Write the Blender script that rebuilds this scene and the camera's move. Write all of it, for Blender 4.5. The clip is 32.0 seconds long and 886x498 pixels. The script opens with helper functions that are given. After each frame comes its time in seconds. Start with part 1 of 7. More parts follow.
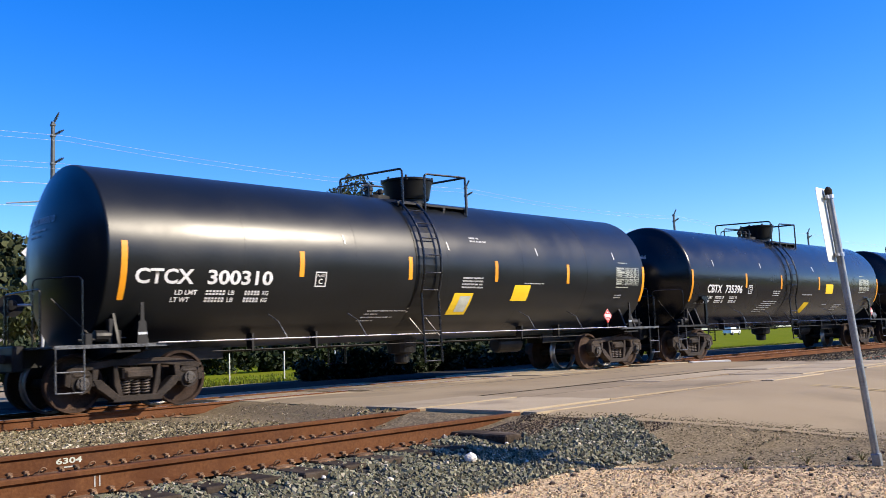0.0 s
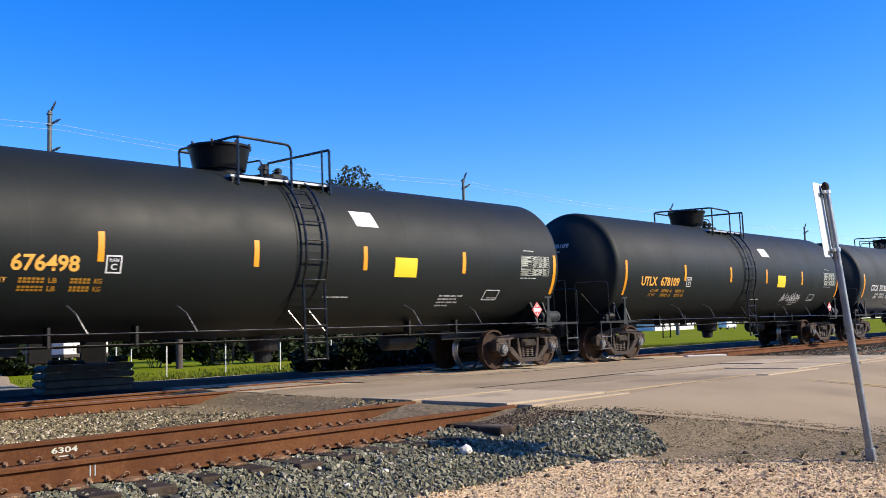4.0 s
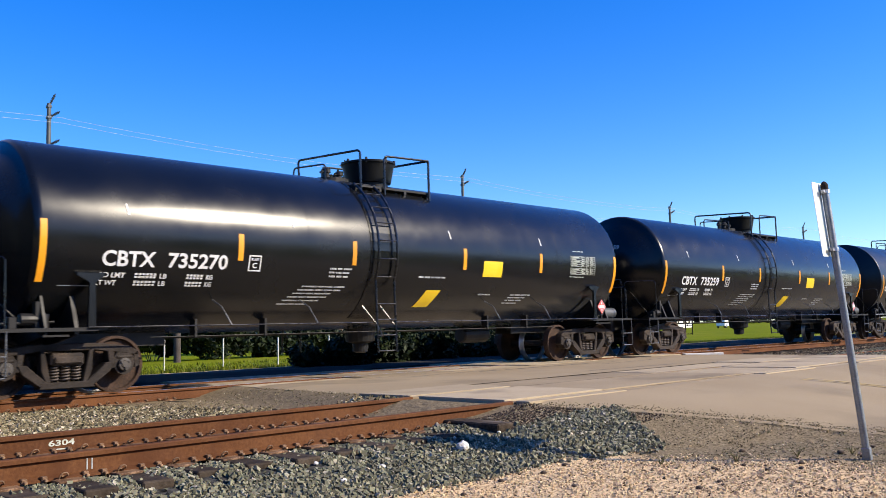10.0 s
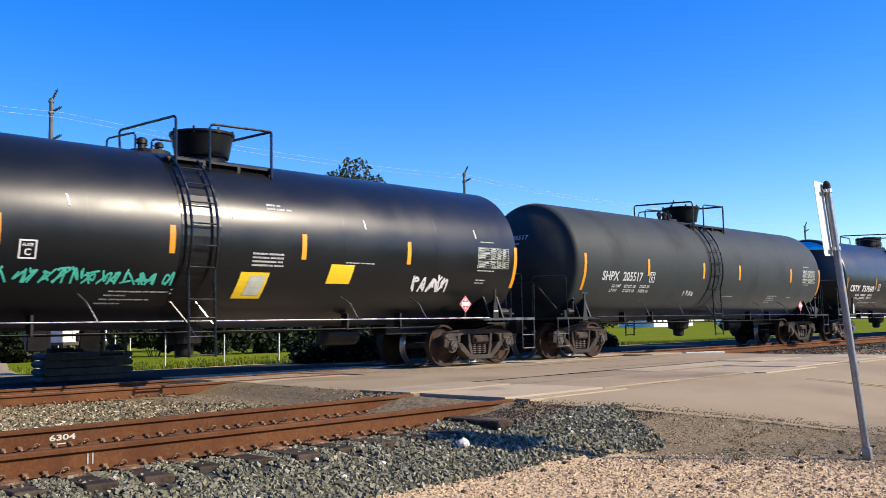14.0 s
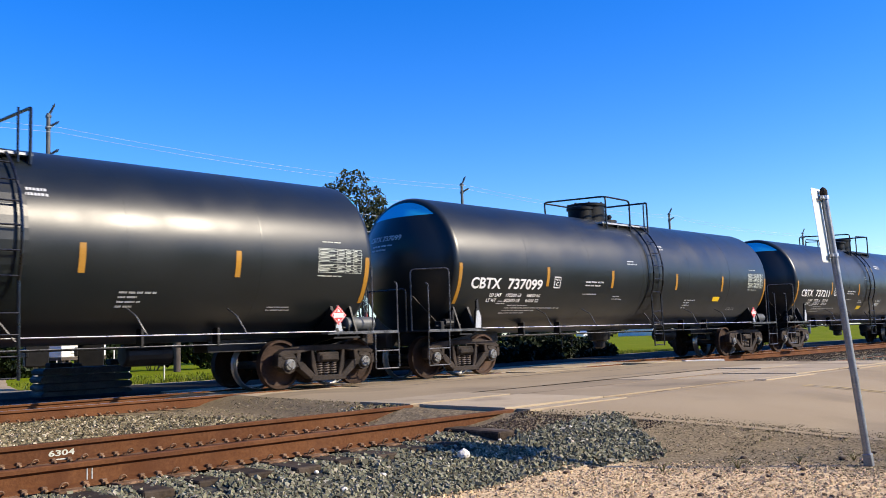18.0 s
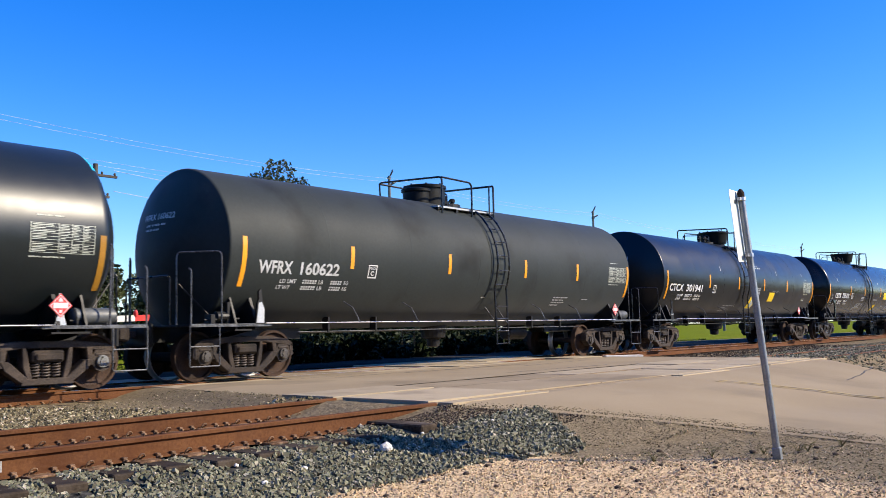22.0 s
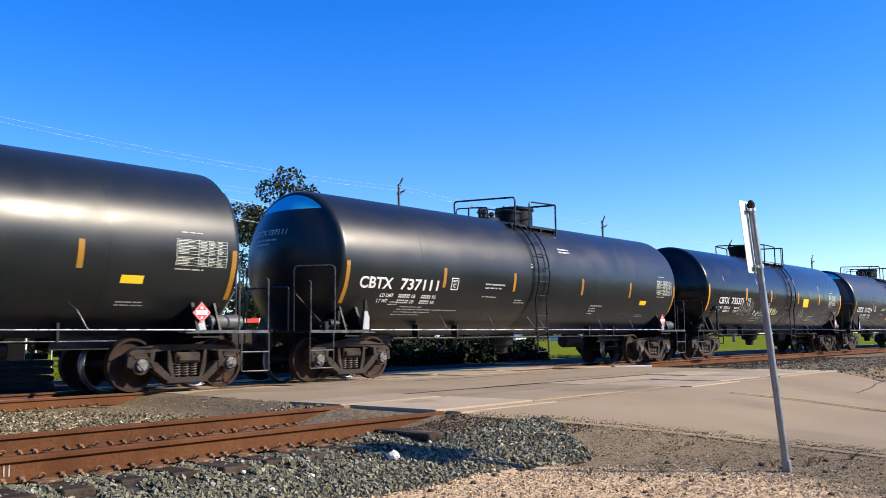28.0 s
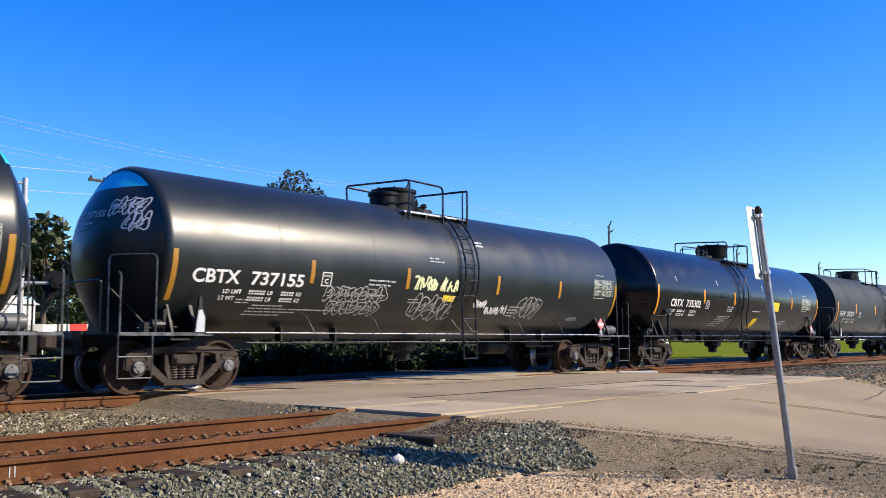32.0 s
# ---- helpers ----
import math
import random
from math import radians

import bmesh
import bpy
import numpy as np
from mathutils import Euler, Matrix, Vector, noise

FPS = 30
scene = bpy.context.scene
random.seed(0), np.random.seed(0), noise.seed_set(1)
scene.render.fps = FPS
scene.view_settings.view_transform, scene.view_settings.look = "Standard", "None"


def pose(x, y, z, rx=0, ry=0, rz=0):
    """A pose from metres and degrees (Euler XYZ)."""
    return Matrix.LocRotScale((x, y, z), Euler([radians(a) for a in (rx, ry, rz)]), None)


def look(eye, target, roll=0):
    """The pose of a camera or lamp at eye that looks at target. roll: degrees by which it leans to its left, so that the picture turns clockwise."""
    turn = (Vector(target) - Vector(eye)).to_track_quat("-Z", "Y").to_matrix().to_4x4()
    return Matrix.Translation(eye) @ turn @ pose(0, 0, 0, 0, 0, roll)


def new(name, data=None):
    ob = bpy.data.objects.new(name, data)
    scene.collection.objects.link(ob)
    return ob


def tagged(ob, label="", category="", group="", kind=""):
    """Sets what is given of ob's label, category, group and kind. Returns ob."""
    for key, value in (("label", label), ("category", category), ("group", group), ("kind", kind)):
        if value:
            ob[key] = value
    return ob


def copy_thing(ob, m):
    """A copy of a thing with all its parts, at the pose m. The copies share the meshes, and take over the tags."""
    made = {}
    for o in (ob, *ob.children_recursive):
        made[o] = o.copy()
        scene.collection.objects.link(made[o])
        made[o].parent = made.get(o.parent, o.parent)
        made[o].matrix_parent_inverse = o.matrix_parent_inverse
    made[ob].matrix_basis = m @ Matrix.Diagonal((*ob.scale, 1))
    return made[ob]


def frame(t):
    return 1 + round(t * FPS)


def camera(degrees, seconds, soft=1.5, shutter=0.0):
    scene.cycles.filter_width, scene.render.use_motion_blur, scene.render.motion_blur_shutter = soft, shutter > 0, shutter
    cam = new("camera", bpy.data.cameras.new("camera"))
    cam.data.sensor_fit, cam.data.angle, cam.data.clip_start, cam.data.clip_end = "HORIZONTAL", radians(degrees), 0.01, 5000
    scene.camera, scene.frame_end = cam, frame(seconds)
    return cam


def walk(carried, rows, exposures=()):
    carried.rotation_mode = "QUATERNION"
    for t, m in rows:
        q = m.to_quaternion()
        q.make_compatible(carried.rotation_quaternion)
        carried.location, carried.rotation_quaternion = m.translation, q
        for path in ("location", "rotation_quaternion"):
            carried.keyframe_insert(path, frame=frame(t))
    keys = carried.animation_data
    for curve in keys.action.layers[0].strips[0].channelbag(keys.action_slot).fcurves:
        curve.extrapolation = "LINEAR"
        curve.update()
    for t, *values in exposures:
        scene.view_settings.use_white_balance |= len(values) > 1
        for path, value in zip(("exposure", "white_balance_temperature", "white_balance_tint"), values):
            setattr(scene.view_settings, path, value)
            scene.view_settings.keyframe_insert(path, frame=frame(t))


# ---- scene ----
cam = camera(52.0, 32.0, soft=0.85, shutter=0.06)
EYE = (0.0, 0.0, 0.848)
walk(cam, [
    (0, pose(*EYE, 95.84, 2.46, -45.34)), (0.5, pose(*EYE, 95.75, 2.50, -45.40)), (1, pose(*EYE, 95.65, 2.48, -45.44)),
    (1.5, pose(*EYE, 95.52, 2.33, -45.46)), (2, pose(*EYE, 95.16, 2.33, -45.70)), (2.5, pose(*EYE, 94.83, 2.40, -45.99)),
    (4.5, pose(*EYE, 95.49, 1.86, -45.39)), (5, pose(*EYE, 95.40, 1.65, -45.32)), (5.5, pose(*EYE, 95.56, 1.61, -45.46)),
    (6, pose(*EYE, 95.61, 1.63, -45.42)), (6.5, pose(*EYE, 95.51, 1.61, -45.47)), (7, pose(*EYE, 95.27, 1.56, -45.60)),
    (7.5, pose(*EYE, 95.14, 1.40, -45.47)), (8, pose(*EYE, 95.14, 1.27, -45.35)), (8.5, pose(*EYE, 95.05, 1.37, -45.50)),
    (9, pose(*EYE, 95.01, 1.42, -45.60)), (9.5, pose(*EYE, 95.15, 1.47, -45.60)), (10, pose(*EYE, 95.10, 1.56, -45.71)),
    (10.5, pose(*EYE, 95.01, 1.62, -45.76)), (11, pose(*EYE, 95.09, 1.61, -45.67)), (11.5, pose(*EYE, 95.13, 1.39, -45.58)),
    (12, pose(*EYE, 95.04, 1.34, -45.63)), (12.5, pose(*EYE, 94.97, 1.30, -45.74)), (13, pose(*EYE, 94.88, 1.34, -45.82)),
    (13.5, pose(*EYE, 94.90, 1.27, -45.73)), (15.5, pose(*EYE, 94.96, 1.30, -45.45)), (16, pose(*EYE, 95.12, 1.43, -45.37)),
    (16.5, pose(*EYE, 95.36, 1.41, -45.23)), (17, pose(*EYE, 95.56, 1.63, -45.46)), (17.5, pose(*EYE, 95.57, 1.74, -45.73)),
    (18, pose(*EYE, 95.59, 1.85, -45.70)), (18.5, pose(*EYE, 95.64, 1.89, -45.79)), (19, pose(*EYE, 95.43, 1.77, -46.30)),
    (19.5, pose(*EYE, 95.24, 1.31, -47.94)), (20, pose(*EYE, 95.10, 0.78, -50.22)), (20.5, pose(*EYE, 94.84, 0.82, -51.69)),
    (21, pose(*EYE, 94.89, 1.20, -51.71)), (21.5, pose(*EYE, 94.84, 1.17, -50.82)), (22, pose(*EYE, 95.06, 1.20, -50.43)),
    (22.5, pose(*EYE, 95.38, 1.24, -50.30)), (23, pose(*EYE, 95.53, 1.29, -50.16)), (23.5, pose(*EYE, 95.56, 1.35, -50.11)),
    (24, pose(*EYE, 95.42, 1.43, -50.17)), (24.5, pose(*EYE, 95.43, 1.29, -50.10)), (26.5, pose(*EYE, 95.45, 0.65, -49.91)),
    (27, pose(*EYE, 95.55, 0.72, -49.99)), (27.5, pose(*EYE, 95.56, 0.70, -50.03)), (28, pose(*EYE, 95.60, 0.64, -49.91)),
    (28.5, pose(*EYE, 95.64, 0.61, -49.81)), (29, pose(*EYE, 95.45, 0.65, -49.91)), (29.5, pose(*EYE, 95.34, 0.57, -49.84)),
    (30, pose(*EYE, 95.65, 0.47, -49.62)), (30.5, pose(*EYE, 95.80, 0.37, -49.56)), (31, pose(*EYE, 95.81, 0.23, -49.58)),
    (31.5, pose(*EYE, 95.81, 0.27, -49.55)), (32, pose(*EYE, 95.86, 0.26, -49.56)),
])

# ---- light ----
SUN_TO = Vector((0.56 * math.cos(radians(31.5)), -0.8285 * math.cos(radians(31.5)), math.sin(radians(31.5))))
world = bpy.data.worlds.new("sky")
scene.world = world
world.use_nodes = True
wn, wl = world.node_tree.nodes, world.node_tree.links
sky = wn.new("ShaderNodeTexSky")
sky.sky_type = "NISHITA"
sky.sun_disc = False
sky.sun_elevation = radians(31.5)
sky.sun_rotation = math.atan2(SUN_TO.x, SUN_TO.y)
sky.air_density, sky.dust_density, sky.ozone_density = 1.0, 0.4, 6.0
deep = wn.new("ShaderNodeHueSaturation")
deep.inputs["Hue"].default_value, deep.inputs["Saturation"].default_value, deep.inputs["Value"].default_value = 0.517, 1.31, 1.14
wl.new(sky.outputs[0], deep.inputs["Color"])
wl.new(deep.outputs[0], wn["Background"].inputs[0])
wn["Background"].inputs[1].default_value = 0.15
sun_data = bpy.data.lights.new("sun", "SUN")
sun_data.energy, sun_data.angle, sun_data.color = 5.0, radians(0.53), (1.0, 0.87, 0.68)
sun = new("sun", sun_data)
sun.matrix_world = look((0, 0, 60), Vector((0, 0, 60)) - SUN_TO)
scene.view_settings.exposure = 0.54


# ---- materials ----
def rgb(c):
    return (*c, 1.0)


def material(name, c1, c2, rough=0.6, metal=0.0, scale=4.0, fine=60.0, bump=0.2, spec=0.5, c3=None, c3_scale=1.0, c3_edge=(0.55, 0.7), rough_var=0.12, coords="Object", rand=0.0, coat=0.0, bump_dist=0.01, dust=0.0):
    """Two colours mixed by coarse and fine noise, an optional third as patches, uneven roughness and fine relief."""
    m = bpy.data.materials.new(name)
    m.use_nodes = True
    n, l = m.node_tree.nodes, m.node_tree.links
    b = n["Principled BSDF"]
    tc = n.new("ShaderNodeTexCoord")

    def noise_tex(s, detail=4.0):
        t = n.new("ShaderNodeTexNoise")
        t.inputs["Scale"].default_value, t.inputs["Detail"].default_value = s, detail
        l.new(tc.outputs[coords], t.inputs["Vector"])
        return t

    def ramp(src, lo, hi):
        r = n.new("ShaderNodeMapRange")
        r.inputs["From Min"].default_value, r.inputs["From Max"].default_value = lo, hi
        l.new(src, r.inputs["Value"])
        return r.outputs[0]

    def mix(f, a, c):
        x = n.new("ShaderNodeMix")
        x.data_type = "RGBA"
        l.new(f, x.inputs[0])
        for k, v in ((6, a), (7, c)):
            if isinstance(v, tuple):
                x.inputs[k].default_value = rgb(v)
            else:
                l.new(v, x.inputs[k])
        return x.outputs[2]

    big, small = noise_tex(scale), noise_tex(fine, 6.0)
    both = n.new("ShaderNodeMath")
    both.operation = "MULTIPLY_ADD"
    both.inputs[1].default_value, both.inputs[2].default_value = 0.5, 0.0
    add = n.new("ShaderNodeMath")
    add.operation = "ADD"
    l.new(big.outputs["Fac"], add.inputs[0])
    l.new(small.outputs["Fac"], add.inputs[1])
    l.new(add.outputs[0], both.inputs[0])
    col = mix(ramp(both.outputs[0], 0.38, 0.62), c1, c2)
    if c3:
        col = mix(ramp(noise_tex(c3_scale, 5.0).outputs["Fac"], *c3_edge), col, c3)
    if rand:
        oi = n.new("ShaderNodeObjectInfo")
        hsv = n.new("ShaderNodeHueSaturation")
        l.new(ramp(oi.outputs["Random"], 0, 1), hsv.inputs["Value"])
        mr = hsv.inputs["Value"].links[0].from_node
        mr.inputs["To Min"].default_value, mr.inputs["To Max"].default_value = 1 - rand, 1 + rand
        l.new(col, hsv.inputs["Color"])
        col = hsv.outputs[0]
    l.new(col, b.inputs["Base Color"])
    rr = ramp(noise_tex(scale * 1.7).outputs["Fac"], 0.3, 0.7)
    rr_node = rr.node
    rr_node.inputs["To Min"].default_value, rr_node.inputs["To Max"].default_value = max(0.02, rough - rough_var), min(1, rough + rough_var)
    l.new(rr, b.inputs["Roughness"])
    b.inputs["Metallic"].default_value = metal
    b.inputs["Specular IOR Level"].default_value = spec
    b.inputs["Coat Weight"].default_value = coat
    b.inputs["Sheen Weight"].default_value = dust
    b.inputs["Sheen Roughness"].default_value = 0.35
    b.inputs["Sheen Tint"].default_value = (0.95, 0.95, 0.97, 1.0)
    b.inputs["Coat Roughness"].default_value = 0.12
    if bump:
        bp = n.new("ShaderNodeBump")
        bp.inputs["Strength"].default_value, bp.inputs["Distance"].default_value = bump, bump_dist
        l.new(small.outputs["Fac"], bp.inputs["Height"])
        l.new(bp.outputs[0], b.inputs["Normal"])
    return m


def island_stones(name, dark, light, odd, rough=0.85):
    """Loose stone: each stone its own grey, with a few odd ones."""
    m = bpy.data.materials.new(name)
    m.use_nodes = True
    n, l = m.node_tree.nodes, m.node_tree.links
    b = n["Principled BSDF"]
    g = n.new("ShaderNodeNewGeometry")
    r = n.new("ShaderNodeValToRGB")
    e = r.color_ramp.elements
    e[0].color, e[1].color = rgb(dark), rgb(light)
    e[1].position = 0.9
    x = e.new(0.97)
    x.color = rgb(odd)
    l.new(g.outputs["Random Per Island"], r.inputs[0])
    t = n.new("ShaderNodeTexNoise")
    t.inputs["Scale"].default_value = 90
    tc = n.new("ShaderNodeTexCoord")
    l.new(tc.outputs["Object"], t.inputs["Vector"])
    mx = n.new("ShaderNodeMix")
    mx.data_type, mx.blend_type = "RGBA", "MULTIPLY"
    mx.inputs[0].default_value = 0.5
    l.new(r.outputs[0], mx.inputs[6])
    l.new(t.outputs["Color"], mx.inputs[7])
    l.new(mx.outputs[2], b.inputs["Base Color"])
    b.inputs["Roughness"].default_value = rough
    b.inputs["Specular IOR Level"].default_value = 0.2
    return m


M_BLACK = material("satin_black_paint", (0.0030, 0.0042, 0.0052), (0.0050, 0.0064, 0.0074), rough=0.34, scale=0.7, fine=25, bump=0.03, rough_var=0.06, rand=0.25, spec=0.40, dust=0.09)
M_SATIN = material("dull_black_paint", (0.0046, 0.0078, 0.0088), (0.0070, 0.0108, 0.0118), rough=0.37, scale=0.7, fine=25, bump=0.03, rough_var=0.06, rand=0.25, spec=0.48, dust=0.10)
M_DOME = material("dull_black_dome_paint", (0.0028, 0.0033, 0.0036), (0.0052, 0.0058, 0.0062), rough=0.5, scale=2.0, fine=30, bump=0.05, spec=0.18, dust=0.03)
M_GLOSS = material("glossy_black_paint", (0.0018, 0.0024, 0.0034), (0.003, 0.0038, 0.005), rough=0.24, scale=0.8, fine=25, bump=0.015, rough_var=0.05, rand=0.2, spec=0.40, dust=0.13)
M_GREY = material("dark_grey_paint", (0.022, 0.0275, 0.0265), (0.028, 0.0340, 0.0325), rough=0.62, scale=0.5, fine=18, bump=0.03, rough_var=0.06, c3=(0.012, 0.014, 0.0125), c3_scale=0.8, rand=0.1, spec=0.2, dust=0.16)
M_PALE = material("pale_grey_paint", (0.034, 0.046, 0.048), (0.044, 0.056, 0.057), rough=0.6, spec=0.2, scale=0.5, fine=18, bump=0.03, rough_var=0.06, c3=(0.030, 0.037, 0.036), c3_scale=0.8, dust=0.12)
M_FADED = material("faded_black_paint", (0.0075, 0.0108, 0.0102), (0.0105, 0.0140, 0.0132), rough=0.58, scale=0.6, fine=20, bump=0.03, rough_var=0.06, rand=0.1, spec=0.22)
M_FRAME = material("grimy_black_steel", (0.0035, 0.0035, 0.0037), (0.0105, 0.0098, 0.0092), rough=0.55, scale=2.0, fine=40, bump=0.15, c3=(0.028, 0.021, 0.017), c3_scale=1.6, c3_edge=(0.6, 0.85), spec=0.35)
M_RAILING = material("black_pipe_paint", (0.004, 0.004, 0.0045), (0.008, 0.008, 0.0085), rough=0.3, scale=3, fine=50, bump=0.05, spec=0.6)
M_PIPE = material("worn_pipe_paint", (0.03, 0.03, 0.032), (0.16, 0.165, 0.17), rough=0.35, metal=0.3, scale=5, fine=40, bump=0.05)
M_BARE = material("worn_bright_steel", (0.42, 0.42, 0.42), (0.62, 0.62, 0.61), rough=0.32, metal=0.9, scale=3, fine=50, bump=0.1)
M_GALV = material("galvanised_steel", (0.42, 0.44, 0.45), (0.55, 0.57, 0.58), rough=0.42, metal=0.75, scale=6, fine=70, bump=0.08, c3=(0.33, 0.34, 0.35), c3_scale=5)
M_SIDEFRAME = material("rusty_cast_steel", (0.020, 0.0155, 0.0125), (0.064, 0.047, 0.036), rough=0.75, scale=3.2, fine=35, bump=0.4, c3=(0.020, 0.016, 0.014), c3_scale=2.2, c3_edge=(0.48, 0.66), rand=0.4, spec=0.25)
M_WHEEL = material("rusty_wheel_plate", (0.022, 0.0135, 0.0095), (0.064, 0.038, 0.026), rough=0.8, spec=0.2, scale=3, fine=40, bump=0.25, c3=(0.065, 0.040, 0.027), c3_scale=2.5, c3_edge=(0.55, 0.7), rand=0.3)
M_DULL = material("dull_grey_tank_paint", (0.06, 0.065, 0.065), (0.10, 0.105, 0.105), rough=0.5, scale=3, fine=40, bump=0.08)
M_TREAD = material("polished_tyre_steel", (0.42, 0.41, 0.39), (0.62, 0.60, 0.57), rough=0.38, metal=0.75, scale=5, fine=60, bump=0.08)
M_SPRING = material("grimy_spring_steel", (0.035, 0.028, 0.024), (0.10, 0.075, 0.06), rough=0.6, scale=6, fine=50, bump=0.2)
M_CAP = material("bearing_cap_paint", (0.09, 0.10, 0.10), (0.20, 0.20, 0.195), rough=0.5, scale=8, fine=60, bump=0.15, c3=(0.06, 0.045, 0.035), c3_scale=7)
M_DARKCAP = material("grimy_bearing_cap", (0.022, 0.018, 0.015), (0.06, 0.05, 0.042), rough=0.6, scale=8, fine=60, bump=0.2)
M_YELLOW = material("reflective_yellow", (0.72, 0.28, 0.008), (0.78, 0.33, 0.014), rough=0.4, scale=3, fine=60, bump=0.03, rand=0.15)
M_AMBER = material("dirty_reflective_yellow", (0.30, 0.145, 0.012), (0.40, 0.195, 0.016), rough=0.45, scale=3, fine=60, bump=0.03, rand=0.1)
M_LEMON = material("yellow_panel_paint", (0.78, 0.52, 0.012), (0.84, 0.58, 0.025), rough=0.45, scale=2, fine=40, bump=0.02)
M_WHITE = material("white_stencil_paint", (0.58, 0.58, 0.57), (0.68, 0.68, 0.67), rough=0.5, scale=4, fine=50, bump=0.02)
M_DIM = material("worn_white_stencil", (0.36, 0.37, 0.37), (0.55, 0.56, 0.56), rough=0.55, scale=6, fine=50, bump=0.02)
M_TABLE = material("pale_table_paint", (0.42, 0.45, 0.38), (0.55, 0.57, 0.48), rough=0.5, scale=5, fine=50, bump=0.02)
M_ORANGE = material("orange_stencil_paint", (0.75, 0.36, 0.05), (0.82, 0.42, 0.08), rough=0.5, scale=4, fine=50, bump=0.02)
M_BLUE = material("light_blue_paint", (0.02, 0.46, 0.70), (0.03, 0.52, 0.76), rough=0.4, scale=1.2, fine=30, bump=0.02)
M_RED = material("red_placard", (0.62, 0.04, 0.04), (0.72, 0.06, 0.05), rough=0.4, scale=6, fine=60, bump=0.02)
M_TAGW = material("white_spray_paint", (0.50, 0.51, 0.50), (0.75, 0.75, 0.73), rough=0.6, scale=9, fine=60, bump=0.02)
M_TAGD = material("thin_white_spray", (0.22, 0.23, 0.22), (0.42, 0.43, 0.42), rough=0.6, scale=9, fine=60, bump=0.02)
M_TAGY = material("pale_lime_spray_paint", (0.50, 0.55, 0.28), (0.70, 0.74, 0.42), rough=0.6, scale=9, fine=60, bump=0.02)
M_TAGG = material("green_spray_paint", (0.04, 0.36, 0.26), (0.08, 0.50, 0.38), rough=0.6, scale=9, fine=60, bump=0.02)

M_RUST = material("rusty_rail", (0.088, 0.033, 0.012), (0.142, 0.059, 0.022), rough=0.8, scale=1.5, fine=45, bump=0.3, c3=(0.085, 0.031, 0.011), c3_scale=2.0, rand=0.1, spec=0.18)
M_CLOD = material("brown_clod", (0.045, 0.03, 0.018), (0.09, 0.06, 0.036), rough=0.95, scale=8, fine=60, bump=0.4)
M_TIE = material("weathered_creosote_wood", (0.022, 0.016, 0.011), (0.064, 0.048, 0.034), rough=0.9, scale=3, fine=30, bump=0.6, c3=(0.12, 0.096, 0.074), c3_scale=2.5, rand=0.3, spec=0.12)
M_CLIP = material("rusty_clip", (0.07, 0.036, 0.018), (0.26, 0.16, 0.09), rough=0.45, scale=9, fine=60, bump=0.2, rand=0.3, spec=0.25)
M_BALLAST = island_stones("grey_ballast_stone", (0.088, 0.085, 0.054), (0.31, 0.295, 0.190), (0.46, 0.42, 0.31))
M_OLDBALLAST = island_stones("weathered_ballast_stone", (0.065, 0.052, 0.026), (0.36, 0.295, 0.165), (0.70, 0.60, 0.42))
M_TANSTONE = island_stones("tan_gravel_stone", (0.42, 0.295, 0.155), (0.92, 0.70, 0.42), (0.09, 0.058, 0.03))
M_BROWNSTONE = island_stones("brown_track_stone", (0.022, 0.015, 0.010), (0.135, 0.098, 0.068), (0.30, 0.26, 0.20))
M_ROAD = material("worn_tan_asphalt", (0.29, 0.222, 0.133), (0.352, 0.274, 0.167), spec=0.12, rough=0.9, scale=0.5, fine=70, bump=0.25, c3=(0.22, 0.172, 0.108), c3_scale=0.35, bump_dist=0.006)
# road asphalt coloured near black to stand in for the train's shade
M_ROAD_SHADE = material("shade_painted_asphalt", (0.024, 0.023, 0.021), (0.042, 0.040, 0.036), rough=1.0, rough_var=0.0, spec=0.02, scale=0.6, fine=60, bump=0.3, c3=(0.04, 0.038, 0.034), c3_scale=0.5, bump_dist=0.006)
# pale concrete coloured darker to stand for the shade the stack lies in
M_SLAB = material("shade_toned_concrete_slab", (0.085, 0.08, 0.07), (0.17, 0.16, 0.14), rough=0.9, scale=3, fine=40, bump=0.4, spec=0.15)
M_CONCRETE = material("pale_concrete_panel", (0.36, 0.285, 0.18), (0.43, 0.345, 0.225), spec=0.12, rough=0.85, scale=1.2, fine=60, bump=0.2, c3=(0.29, 0.23, 0.15), c3_scale=1.4, rand=0.10, bump_dist=0.005)
M_TAR = material("dark_joint_tar", (0.05, 0.045, 0.04), (0.09, 0.08, 0.07), rough=0.9, scale=3, fine=50, bump=0.3)
M_WLINE = material("faded_white_road_paint", (0.55, 0.52, 0.47), (0.70, 0.67, 0.62), rough=0.8, scale=4, fine=50, bump=0.1)
M_YLINE = material("faded_yellow_road_paint", (0.38, 0.275, 0.12), (0.45, 0.32, 0.125), rough=0.85, scale=3, fine=30, bump=0.1, c3=(0.29, 0.23, 0.145), c3_scale=6, c3_edge=(0.45, 0.6))
M_ROCK = material("white_rock", (0.60, 0.56, 0.48), (0.72, 0.68, 0.60), rough=0.9, scale=6, fine=40, bump=0.5)
M_WOODPOLE = material("weathered_pole_wood", (0.045, 0.036, 0.03), (0.085, 0.068, 0.055), rough=0.9, scale=2, fine=25, bump=0.4)
M_STEELPOLE = material("grey_steel_pole", (0.34, 0.36, 0.37), (0.46, 0.48, 0.49), rough=0.5, metal=0.3, scale=2, fine=30, bump=0.05)
M_INSUL = material("dark_insulator", (0.03, 0.035, 0.045), (0.06, 0.07, 0.08), rough=0.4, scale=4, fine=30, bump=0.05)
